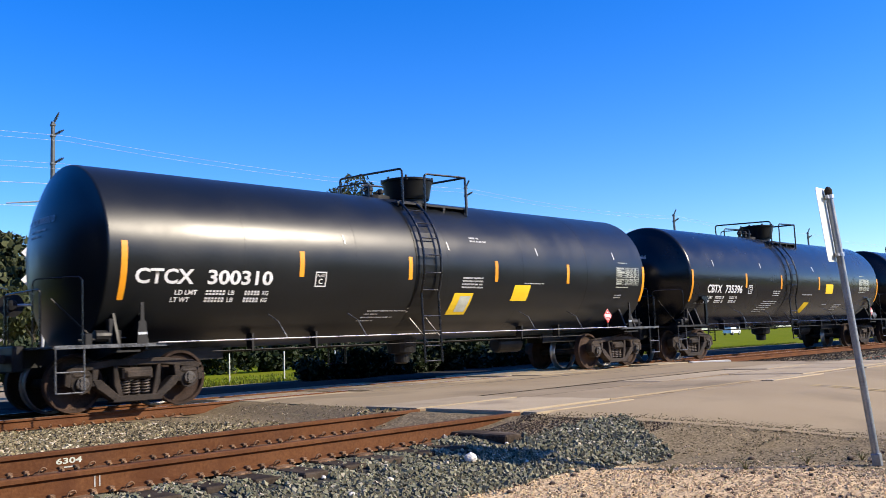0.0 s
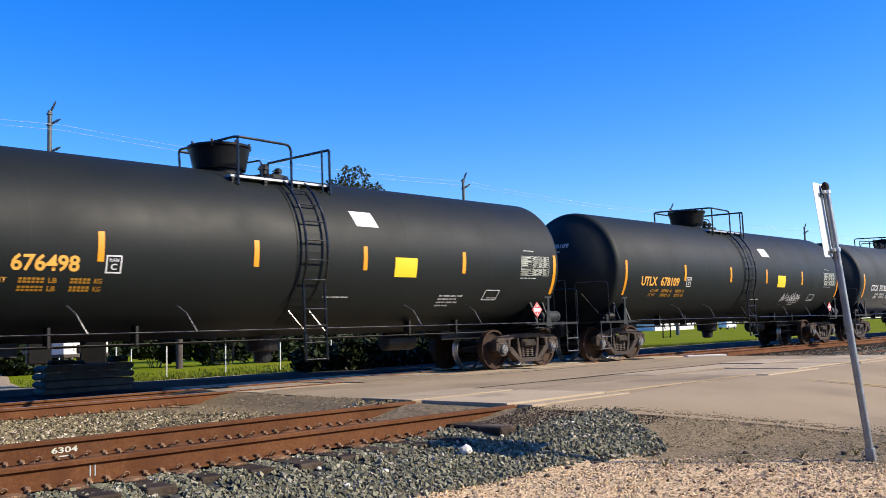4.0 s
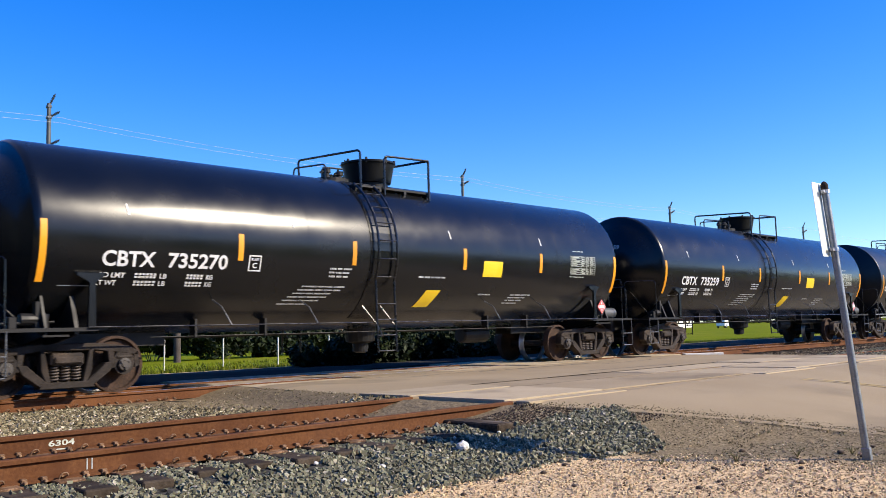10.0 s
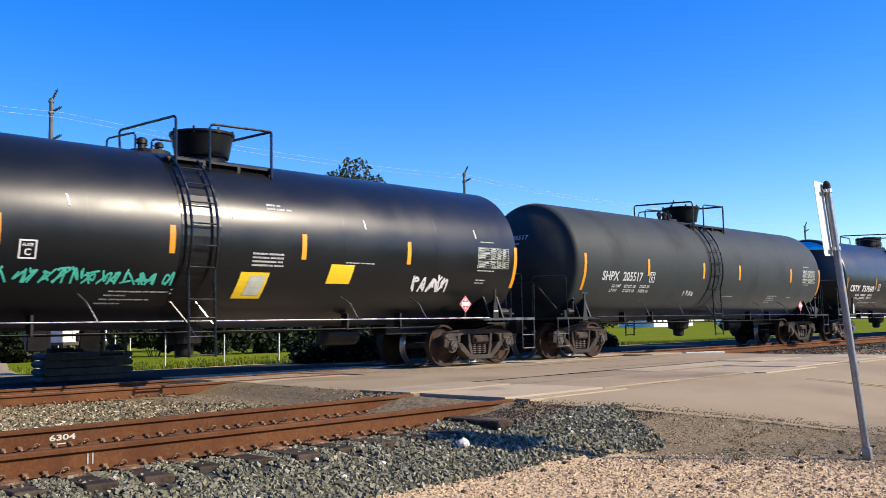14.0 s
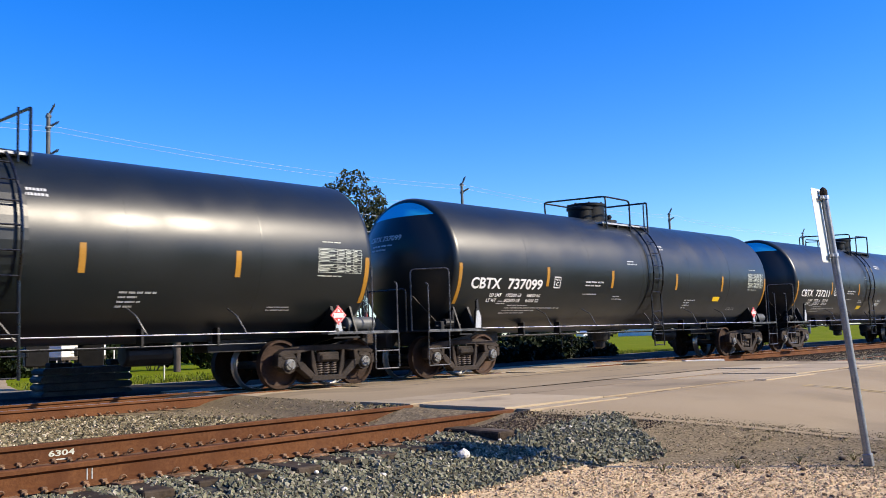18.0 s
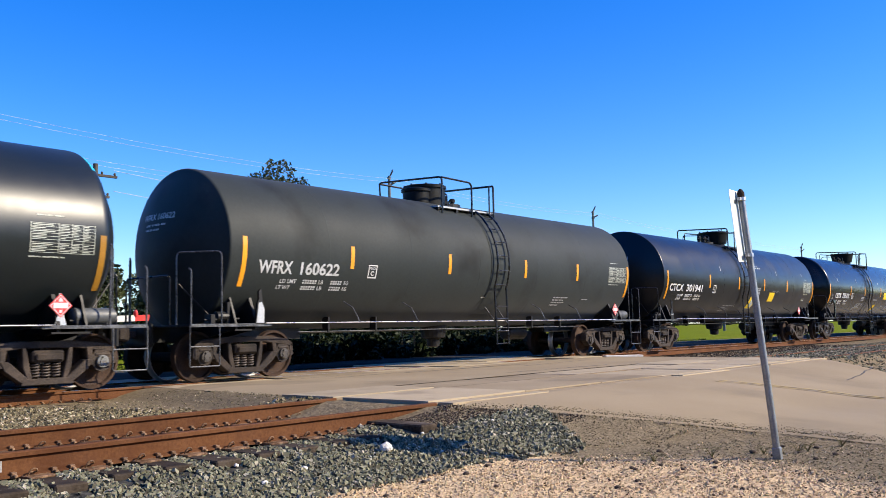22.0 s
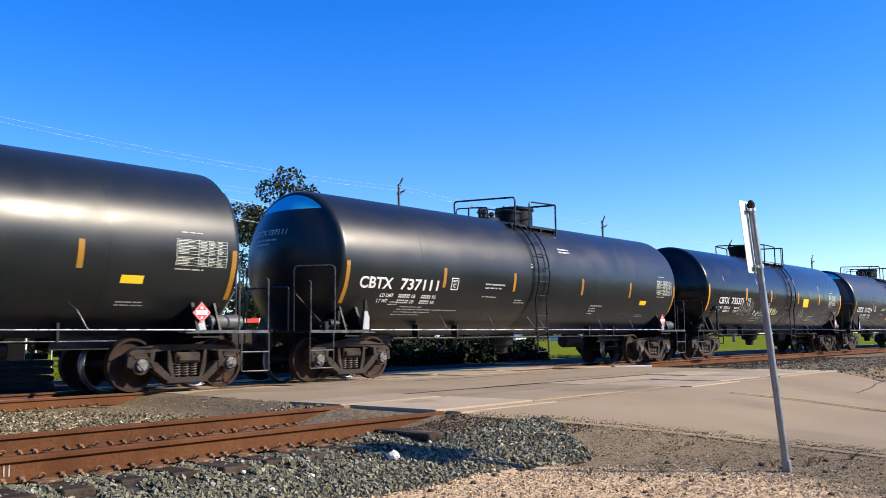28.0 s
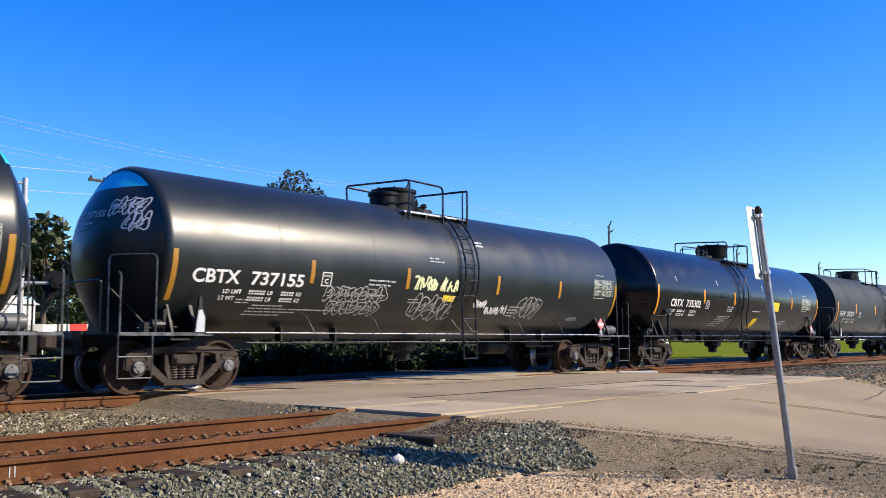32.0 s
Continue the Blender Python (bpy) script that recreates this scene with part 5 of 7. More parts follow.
def ground_material():
    """Grass far off, tan gravel on the near lot, grey stone along the tracks, gritty dirt at the road's edge. The dark
    stone tone from y 13.95 to 20.35 also paints in the train's shade.
    """
    m = material("mixed_ground", (0.105, 0.145, 0.004), (0.17, 0.20, 0.008), rough=0.95, scale=0.35, fine=9, bump=0.6, c3=(0.19, 0.19, 0.02), c3_scale=0.12, c3_edge=(0.52, 0.75), bump_dist=0.05, spec=0.02)
    n, l = m.node_tree.nodes, m.node_tree.links
    b = n["Principled BSDF"]
    grass = b.inputs["Base Color"].links[0].from_socket
    geo = n.new("ShaderNodeNewGeometry")
    sep = n.new("ShaderNodeSeparateXYZ")
    l.new(geo.outputs["Position"], sep.inputs[0])
    wob = n.new("ShaderNodeTexNoise")
    wob.inputs["Scale"].default_value, wob.inputs["Detail"].default_value = 1.6, 6
    l.new(geo.outputs["Position"], wob.inputs["Vector"])

    # the lot's gravel ends along a line that bends away near the post
    bend = n.new("ShaderNodeMath")
    bend.operation = "MULTIPLY_ADD"
    bend.inputs[1].default_value, bend.inputs[2].default_value = -0.85, 2.1
    l.new(sep.outputs["Y"], bend.inputs[0])
    bent = n.new("ShaderNodeMath")
    bent.operation = "MAXIMUM"
    bent.inputs[1].default_value = 0.0
    l.new(bend.outputs[0], bent.inputs[0])
    rise = n.new("ShaderNodeMath")
    rise.operation = "MULTIPLY_ADD"
    rise.inputs[1].default_value, rise.inputs[2].default_value = 0.35, -1.1
    l.new(sep.outputs["Y"], rise.inputs[0])
    risen = n.new("ShaderNodeMath")
    risen.operation = "MAXIMUM"
    l.new(rise.outputs[0], risen.inputs[0])
    l.new(bent.outputs[0], risen.inputs[1])
    lot = n.new("ShaderNodeMath")
    lot.operation = "ADD"
    l.new(sep.outputs["X"], lot.inputs[0])
    l.new(risen.outputs[0], lot.inputs[1])

    def step(axis, at, soft, amount):
        """Rises from 0 to 1 past a line of the plan, with a wobbly edge."""
        a = n.new("ShaderNodeMath")
        a.operation = "MULTIPLY_ADD"
        a.inputs[1].default_value, a.inputs[2].default_value = amount, -amount / 2
        l.new(wob.outputs["Fac"], a.inputs[0])
        c = n.new("ShaderNodeMath")
        c.operation = "ADD"
        l.new(lot.outputs[0] if axis == "lot" else sep.outputs[axis], c.inputs[0])
        l.new(a.outputs[0], c.inputs[1])
        r = n.new("ShaderNodeMapRange")
        r.inputs["From Min"].default_value, r.inputs["From Max"].default_value = at - soft, at + soft
        l.new(c.outputs[0], r.inputs["Value"])
        return r.outputs[0]

    def grain(c1, c2, scale):
        t = n.new("ShaderNodeTexNoise")
        t.inputs["Scale"].default_value, t.inputs["Detail"].default_value = scale, 8
        l.new(geo.outputs["Position"], t.inputs["Vector"])
        r = n.new("ShaderNodeValToRGB")
        r.color_ramp.elements[0].position, r.color_ramp.elements[1].position = 0.35, 0.65
        r.color_ramp.elements[0].color, r.color_ramp.elements[1].color = rgb(c1), rgb(c2)
        l.new(t.outputs["Fac"], r.inputs[0])
        return r.outputs[0]

    def mix(f, a, c):
        x = n.new("ShaderNodeMix")
        x.data_type = "RGBA"
        l.new(f, x.inputs[0])
        l.new(a, x.inputs[6])
        l.new(c, x.inputs[7])
        return x.outputs[2]

    tan = grain((0.40, 0.278, 0.148), (0.72, 0.535, 0.315), 38)
    dirt = grain((0.115, 0.089, 0.054), (0.275, 0.215, 0.132), 42)
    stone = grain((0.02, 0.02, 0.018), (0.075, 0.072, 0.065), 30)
    old = grain((0.06, 0.046, 0.033), (0.165, 0.13, 0.092), 34)
    near = mix(step("lot", 7.4, 0.2, 0.9), tan, dirt)
    tracks = mix(step("X", 6.3, 0.4, 0.8), stone, dirt)
    col = mix(step("Y", 4.85, 0.12, 0.5), near, tracks)
    col = mix(step("Y", 7.9, 0.2, 0.4), col, mix(step("X", 6.6, 0.6, 0.8), old, dirt))
    # dark stone colour doubles as the train's shade under and behind it
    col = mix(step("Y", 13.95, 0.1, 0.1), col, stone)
    # tan strip where that painted shade ends
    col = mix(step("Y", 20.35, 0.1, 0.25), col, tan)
    col = mix(step("Y", 20.75, 0.12, 0.3), col, grass)
    col = mix(step("Y", -3.0, 0.6, 1.5), grass, col)
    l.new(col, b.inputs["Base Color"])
    return m


xs = axis_steps(0.0, 30.0, 0.2, 3000)
ys = axis_steps(0.0, 22.0, 0.2, 3000)
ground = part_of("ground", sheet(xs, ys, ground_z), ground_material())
tagged(ground, "level ground of grass, gravel lot and stone track bed, train's shade painted in", "ground", kind="structure")


def build_road():
    rows = [-400, -120, -40, -12] + list(np.arange(-4, 22.01, 0.25)) + [26, 34, 50, 80, 130, 200]
    cols = 40
    verts, faces = [], []
    for y in rows:
        a, b = along(ROAD_L, y), along(ROAD_R, y)
        for i in range(cols + 1):
            edge = 0.05 * noise.noise((y * 1.3, 5.0, 0)) if i in (0, cols) else 0
            drop = 0.03 if i in (0, cols) else 0
            verts.append((a + (b - a) * i / cols + edge, y, road_z(y) - drop))
    w = cols + 1
    for j in range(len(rows) - 1):
        for i in range(cols):
            y = (rows[j] + rows[j + 1]) / 2
            x = (verts[j * w + i][0] + verts[j * w + i + 1][0]) / 2
            if 6.12 < y < 8.75 and x < 19.8 or 13.0 < y < 16.25:
                continue
            faces.append((j * w + i, j * w + i + 1, (j + 1) * w + i + 1, (j + 1) * w + i))
    me = bpy.data.meshes.new("road")
    me.from_pydata(verts, [], faces)
    me.shade_smooth()
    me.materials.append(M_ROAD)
    me.materials.append(M_ROAD_SHADE)
    # the train's shade is painted on this strip behind the far track
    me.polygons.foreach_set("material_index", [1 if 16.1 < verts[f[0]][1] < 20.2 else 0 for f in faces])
    road = part_of("road", me, None)
    tagged(road, "worn tan asphalt road crossing two railway tracks", "road", kind="structure")
    # faded centre lines
    for dx in (-0.09, 0.09):
        bm = bmesh.new()
        prev = None
        for y in [-14, -10, -6, -3] + list(np.arange(-1, 5.6, 0.4)):
            xm = curve(((-14, 11.0), (0, 13.7), (2, 13.85), (3.1, 13.76), (4.26, 13.46), (5.6, 12.7)), y) + dx
            row = [bm.verts.new((xm + k * 0.055, y, road_z(y) + 0.005)) for k in (-1, 1)]
            if prev:
                bm.faces.new((prev[0], prev[1], row[1], row[0]))
            prev = row
        part("centre_line", bm, M_YLINE, road, "faded yellow centre line")
    # cracks sealed with tar
    rng = random.Random(11)
    for k in range(9):
        bm = bmesh.new()
        x, y = rng.uniform(10, 17), rng.choice((4.4, 9.4, 10.2, 11.0, 11.9, 12.5))
        prev = None
        for i in range(16):
            p = (x + i * 0.22, y + 0.05 * noise.noise((i * 0.6, k * 3.1, 0)) + (0.03 * i if k % 2 else -0.01 * i))
            row = [bm.verts.new((p[0], p[1] + s * 0.016, road_z(p[1]) + 0.004)) for s in (-1, 1)]
            if prev:
                bm.faces.new((prev[0], prev[1], row[1], row[0]))
            prev = row
        part("tar_seam", bm, M_TAR, road)
    return road


road = build_road()


def rail_profile(h):
    """Head, web and foot of a flat-bottom rail; (y, z) with the rail's top at 0."""
    half = [(0.0, 0.0), (0.030, -0.002), (0.036, -0.010), (0.036, -0.036), (0.009, -0.050), (0.009, -h + 0.03), (0.068, -h + 0.014), (0.068, -h)]
    return half + [(-a, b) for a, b in half[::-1][:-1]]


def rail(name, y, top, x0, x1, mat_list, h, parent, bright):
    """One rail; its running surface is the second material."""
    me = bpy.data.meshes.new(name)
    prof = rail_profile(h)
    steps = [x0] + [x for x in np.arange(math.ceil(x0), x1, 6.0)] + [x1]
    n = len(prof)
    verts = [(x, y + a, top + b) for x in steps for a, b in prof]
    faces, mats = [], []
    for i in range(len(steps) - 1):
        for k in range(n):
            faces.append((i * n + k, i * n + (k + 1) % n, (i + 1) * n + (k + 1) % n, (i + 1) * n + k))
            mats.append(1 if bright and k in (0, n - 1) else 0)
    faces += [tuple(range(n)), tuple(range((len(steps) - 1) * n, len(steps) * n))]
    mats += [0, 0]
    me.from_pydata(verts, [], faces)
    bm = bmesh.new()
    bm.from_mesh(me)
    bmesh.ops.recalc_face_normals(bm, faces=bm.faces[:])
    bm.to_mesh(me)
    bm.free()
    for m in mat_list:
        me.materials.append(m)
    me.polygons.foreach_set("material_index", mats)
    return part_of(name, me, None, parent)


def tie_mesh():
    bm = bmesh.new()
    box(bm, -0.115, 0.115, -1.30, 1.30, -0.17, 0.0, bevel=0.012)
    for v in bm.verts:
        v.co.z += 0.008 * noise.noise((v.co.x * 9, v.co.y * 4, 1))
    me = bpy.data.meshes.new("sleeper")
    bm.to_mesh(me)
    bm.free()
    me.materials.append(M_TIE)
    bm = bmesh.new()
    box(bm, -0.095, 0.095, -0.19, 0.19, 0.0, 0.018, bevel=0.004)
    pl = bpy.data.meshes.new("tie_plate")
    bm.to_mesh(pl)
    bm.free()
    pl.materials.append(M_CLIP)
    bm = bmesh.new()
    tube(bm, rounded([(-0.075, -0.03, 0.0), (-0.07, -0.04, 0.035), (-0.03, -0.05, 0.085), (0.02, -0.045, 0.085), (0.055, -0.03, 0.05), (0.05, 0.03, 0.03), (0.0, 0.045, 0.03)], 0.03, 3), 0.012, 6)
    cl = bpy.data.meshes.new("rail_clip")
    bm.to_mesh(cl)
    bm.free()
    cl.materials.append(M_CLIP)
    cl.shade_smooth()
    bm = bmesh.new()
    box(bm, -0.02, 0.02, -0.02, 0.03, -0.01, 0.035, bevel=0.006)
    box(bm, -0.012, 0.012, -0.05, 0.0, 0.0, 0.018, bevel=0.004)
    an = bpy.data.meshes.new("rail_anchor")
    bm.to_mesh(an)
    bm.free()
    an.materials.append(M_CLIP)
    return me, pl, cl, an


TIE_ME, PLATE_ME, CLIP_ME, ANCHOR_ME = tie_mesh()


def build_track(name, y_near, top, near_ties, far_ties, bright, h, label):
    """Two rails on sleepers. near_ties: those with plates and clips; far_ties: plain ones."""
    track = thing(name, label=label, category="railway track", kind="structure")
    for y in (y_near, y_near + GAUGE):
        for x0, x1 in ((-60, 420),) if bright else ((-60, 7.36), (19.8, 420)):
            rail("rail", y, top, x0, x1, [M_RUST, M_TREAD if bright else M_RUST], h, track, bright)
        if not bright:
            rail("rail", y, top - 0.006, 7.361, 19.799, [M_DUSTRAIL, M_DUSTRAIL], h, track, False)
    rng = random.Random(3)
    for x, full in [(x, True) for x in near_ties] + [(x, False) for x in far_ties]:
        t = part_of("sleeper", TIE_ME, None, track)
        t.matrix_local = pose(x + rng.uniform(-0.02, 0.02), y_near + GAUGE / 2 + rng.uniform(-0.05, 0.05), top - h - 0.008, 0, rng.uniform(-0.6, 0.6), rng.uniform(-1.2, 1.2))
        if not full:
            continue
        for y in (y_near, y_near + GAUGE):
            p = part_of("tie_plate", PLATE_ME, None, track)
            p.location = (x, y, top - h - 0.012)
            for s in (-1, 1):
                c = part_of("rail_clip", CLIP_ME, None, track)
                c.matrix_local = pose(x + 0.02 * s, y + s * 0.085, top - h + 0.006, 0, 0, 0 if s < 0 else 180) @ Matrix.Scale(0.52, 4)
                for d in (-0.14, 0.14):
                    a = part_of("rail_anchor", ANCHOR_ME, None, track)
                    a.matrix_local = pose(x + d, y + s * 0.06, top - h + 0.002, 0, 0, 0 if s < 0 else 180)
    return track


near_track = build_track("near_track", NEAR_Y, NEAR_Z, [0.6 + 0.41 * i for i in range(16)], [20.1 + 0.5 * i for i in range(60)], False, 0.168, "rusty unused-looking track with spring clips on wooden sleepers")
far_track = build_track("far_track", NEAR_RAIL, 0.0, [4.6 + 0.5 * i for i in range(7)], [23.2 + 0.5 * i for i in range(60)], True, 0.172, "railway track in use, rusty rails with polished tops")


def build_crossing():
    """Concrete panels between and beside the rails, with open flangeways."""
    rng = random.Random(5)
    crossing = thing("level_crossing", label="level crossing of pale concrete panels set between the rails", category="level crossing", kind="structure")
    for y_near, top, x0, x1, size in ((NEAR_Y, NEAR_Z - 0.006, 7.38, 19.8, 1.83), (NEAR_RAIL, -0.006, 8.85, 22.6, 2.44)):
        x = x0
        while x < x1 - 0.3:
            e = min(x + size, x1)
            rows = ((y_near - 0.95, y_near - 0.05), (y_near + 0.105, y_near + GAUGE - 0.105), (y_near + GAUGE + 0.05, y_near + GAUGE + 0.95))
            if y_near == NEAR_Y:
                rows = ((5.99, y_near - 0.045),) + rows[1:]
            for y0, y1 in rows:
                bm = bmesh.new()
                box(bm, x + 0.006, e - 0.006, y0, y1, -0.14, 0.0, bevel=0.004)
                p = part("crossing_panel", bm, M_CONCRETE if x < x0 + 0.5 or x > 12.6 else M_DUSTPANEL, crossing)
                p.matrix_local = pose(0, 0, top + rng.uniform(-0.004, 0.003), rng.uniform(-0.1, 0.1), 0, 0)
            x = e
    bm = bmesh.new()
    box(bm, -0.56, 0.56, -0.13, 0.13, -0.12, 0.022, bevel=0.01)
    part("concrete_end_block", bm, M_WLINE, crossing, "whitish concrete block at the end of the panels").matrix_local = pose(23.05, 12.5, 0, 0, 0, -38)
    return crossing


build_crossing()


# ---- loose stone ----
def stones(name, pts, sizes, mat, label, category, faces_kind="rock", seed=1, flat=0.75):
    """Many small stones in one mesh: squashed, cut octahedra or cubes with shifted corners."""
    rng = np.random.RandomState(seed)
    base = np.array([(-1, -1, -1), (1, -1, -1), (1, 1, -1), (-1, 1, -1), (-1, -1, 1), (1, -1, 1), (1, 1, 1), (-1, 1, 1)], float) * 0.5
    quads = np.array([(0, 3, 2, 1), (4, 5, 6, 7), (0, 1, 5, 4), (1, 2, 6, 5), (2, 3, 7, 6), (3, 0, 4, 7)])
    if faces_kind == "grit":
        base = np.array([(1, 0, 0), (-1, 0, 0), (0, 1, 0), (0, -1, 0), (0, 0, 1), (0, 0, -1)], float) * 0.6
        quads = np.array([(0, 2, 4), (2, 1, 4), (1, 3, 4), (3, 0, 4), (2, 0, 5), (1, 2, 5), (3, 1, 5), (0, 3, 5)])
    n, k = len(pts), len(base)
    v = np.repeat(base[None], n, 0) * (1 + rng.uniform(-0.38, 0.38, (n, k, 3)))
    v *= rng.uniform(0.65, 1.25, (n, 1, 3)) * np.array([1, 1, flat])
    q = rng.normal(size=(n, 4))
    q /= np.linalg.norm(q, axis=1, keepdims=True)
    w, x, y, z = q.T
    rot = np.stack([1 - 2 * (y * y + z * z), 2 * (x * y - z * w), 2 * (x * z + y * w), 2 * (x * y + z * w), 1 - 2 * (x * x + z * z), 2 * (y * z - x * w), 2 * (x * z - y * w), 2 * (y * z + x * w), 1 - 2 * (x * x + y * y)], 1).reshape(n, 3, 3)
    v = np.einsum("nij,nkj->nki", rot, v) * np.asarray(sizes)[:, None, None] + np.asarray(pts)[:, None, :]
    f = (quads[None] + (np.arange(n) * k)[:, None, None]).reshape(-1, quads.shape[1])
    me = bpy.data.meshes.new(name)
    me.vertices.add(n * k)
    me.vertices.foreach_set("co", v.reshape(-1))
    c = quads.shape[1]
    me.loops.add(len(f) * c)
    me.loops.foreach_set("vertex_index", f.reshape(-1))
    me.polygons.add(len(f))
    me.polygons.foreach_set("loop_start", np.arange(len(f)) * c)
    me.polygons.foreach_set("loop_total", np.full(len(f), c))
    me.update(calc_edges=True)
    me.shade_flat()
    ob = part_of(name, me, mat)
    return tagged(ob, label, category, kind="stuff")


def scatter(x0, x1, y0, y1, count, seed, keep, lift=0.0):
    rng = np.random.RandomState(seed)
    pts = []
    while len(pts) < count:
        x, y = rng.uniform(x0, x1), rng.uniform(y0, y1)
        if keep(x, y, rng.rand()):
            pts.append((x, y, ground_z(x, y) + lift))
    return np.array(pts)


def clear_of_rails(x, y):
    return all(abs(y - r) > 0.085 for r in (NEAR_Y, NEAR_Y + GAUGE, NEAR_RAIL, NEAR_RAIL + GAUGE))


def toe(x):
    return 4.85 + 0.12 * noise.noise((x * 0.8, 0, 7)) - 0.42 * max(0, min(1, (x - 6.0) / 1.4))


def on_tie(x):
    return x < 6.9 and abs((x - 0.6 + 0.205) % 0.41 - 0.205) < 0.105


p = scatter(1.4, 8.6, 4.3, 6.2, 25500, 1, lambda x, y, r: y > toe(x) + (r - 0.5) * 0.25 and clear_of_rails(x, y) and x < 7.3 + (y - 4.4) * 0.72 + 0.12 * r and not (x > 6.55 and y > 5.5 + 0.1 * r - 0.12 * (x - 6.55)) and not (abs(x - 6.47) < 0.17 and y > 5.5) and not (y > 5.5 and r < 0.9 and on_tie(x)))
p[:, 2] += np.random.RandomState(2).uniform(-0.012, 0.022, len(p))
stones("ballast_shoulder", p, np.random.RandomState(3).uniform(0.012, 0.034, len(p)), M_BALLAST, "loose dark grey crushed stone banked against the near rail", "ballast", seed=4, flat=0.95)
p = scatter(1.6, 6.4, 6.3, 7.65, 3200, 5, lambda x, y, r: clear_of_rails(x, y) and x < 5.7 + 0.7 * r and not (on_tie(x) and r < 0.7))
stones("ballast_between_rails", p, np.random.RandomState(6).uniform(0.018, 0.046, len(p)), M_BALLAST, "grey crushed stone between the near rails", "ballast", seed=7)
p = scatter(2.4, 8.2, 7.8, 13.7, 17500, 8, lambda x, y, r: clear_of_rails(x, y) and r < 1.15 - max(0, (x - 5.4 - 0.15 * (10 - y))) * 0.62)
stones("ballast_between_tracks", p, np.random.RandomState(9).uniform(0.018, 0.050, len(p)), M_OLDBALLAST, "weathered crushed stone lying between the two tracks", "ballast", seed=10)
p = scatter(17.0, 40, 3.6, 8.6, 7000, 27, lambda x, y, r: clear_of_rails(x, y) and x > along(ROAD_R, y) + 0.1 and r < 1.2 - (x - 17) * 0.03)
stones("ballast_past_road", p, np.random.RandomState(28).uniform(0.02, 0.046, len(p)), M_BALLAST, "grey crushed stone along the near track past the road", "ballast", seed=29)
p = scatter(17.8, 40, 8.4, 13.7, 6500, 11, lambda x, y, r: clear_of_rails(x, y) and x > along(ROAD_R, y) + 0.1 and r < 1.2 - (x - 17) * 0.02)
stones("ballast_beyond_road", p, np.random.RandomState(12).uniform(0.02, 0.048, len(p)), M_BROWNSTONE, "brown-grey crushed stone along the far track past the road", "ballast", seed=13)
p = scatter(2.0, 9.5, 1.3, 5.2, 26000, 14, lambda x, y, r: y < toe(x) + 0.05 and (x + max(0, 2.1 - 0.85 * y, 0.35 * y - 1.1) < 7.4 + (r - 0.5) * 0.8 or r > 0.97))
stones("tan_gravel", p, np.random.RandomState(15).uniform(0.009, 0.030, len(p)), M_TANSTONE, "fine tan gravel covering the near lot", "gravel", "grit", seed=16)
p = scatter(6.4, 9.6, 1.2, 6.0, 9500, 17, lambda x, y, r: x < along(ROAD_L, y) + 0.12 * r and x + max(0, 2.1 - 0.85 * y, 0.35 * y - 1.1) > 7.1)
stones("road_edge_grit", p, np.random.RandomState(18).uniform(0.006, 0.019, len(p)), M_OLDBALLAST, "grit scattered on the dirt beside the road", "gravel", "grit", seed=19)
p = scatter(7.2, 9.9, 1.0, 5.9, 2200, 34, lambda x, y, r: -0.06 < x - along(ROAD_L, y) < 0.45 * r * r)
p[:, 2] = [road_z(y) + 0.002 for x, y, z in p]
stones("road_grit", p, np.random.RandomState(35).uniform(0.005, 0.015, len(p)), M_OLDBALLAST, "fine grit strewn over the edge of the road", "gravel", "grit", seed=36)
p = scatter(5.6, 8.6, 8.0, 13.4, 3000, 20, lambda x, y, r: clear_of_rails(x, y))
stones("shoulder_grit", p, np.random.RandomState(21).uniform(0.01, 0.028, len(p)), M_OLDBALLAST, "grit on the dirt shoulder between the tracks", "gravel", "grit", seed=22)


p = scatter(6.5, 8.8, 4.9, 6.05, 5200, 24, lambda x, y, r: x < along(ROAD_L, y) - 0.05 and r > 0.75 * (x - 6.5) / 2.2)
stones("spilled_ballast", p, np.random.RandomState(25).uniform(0.009, 0.024, len(p)), M_BROWNSTONE, "fine dark stone spilled on the dirt by the rail", "ballast", "grit", seed=26)


def lump(name, place, size, mat, label, category, seed):
    bm = bmesh.new()
    bmesh.ops.create_icosphere(bm, subdivisions=2, radius=1.0)
    for v in bm.verts:
        k = 1 + 0.28 * noise.noise(v.co * 1.4 + Vector((seed, 0, 0)))
        v.co = Vector((v.co.x * size[0] * k, v.co.y * size[1] * k, v.co.z * size[2] * k))
    ob = part(name, bm, mat)
    ob.location = place
    return tagged(ob, label, category)


lump("white_rock", (5.72, 5.38, -0.14), (0.06, 0.05, 0.045), M_ROCK, "fist-sized whitish rock lying on the ballast", "rock", 1)
rng = random.Random(31)
for k in range(9):
    x, y = rng.uniform(3.4, 7.4), rng.uniform(5.0, 5.8)
    s = rng.uniform(0.018, 0.032)
    lump("pale_pebble", (x, y, ground_z(x, y) + 0.02), (s, s * 0.8, s * 0.7), M_ROCK, "small pale stone among the dark ballast", "rock", k + 2)

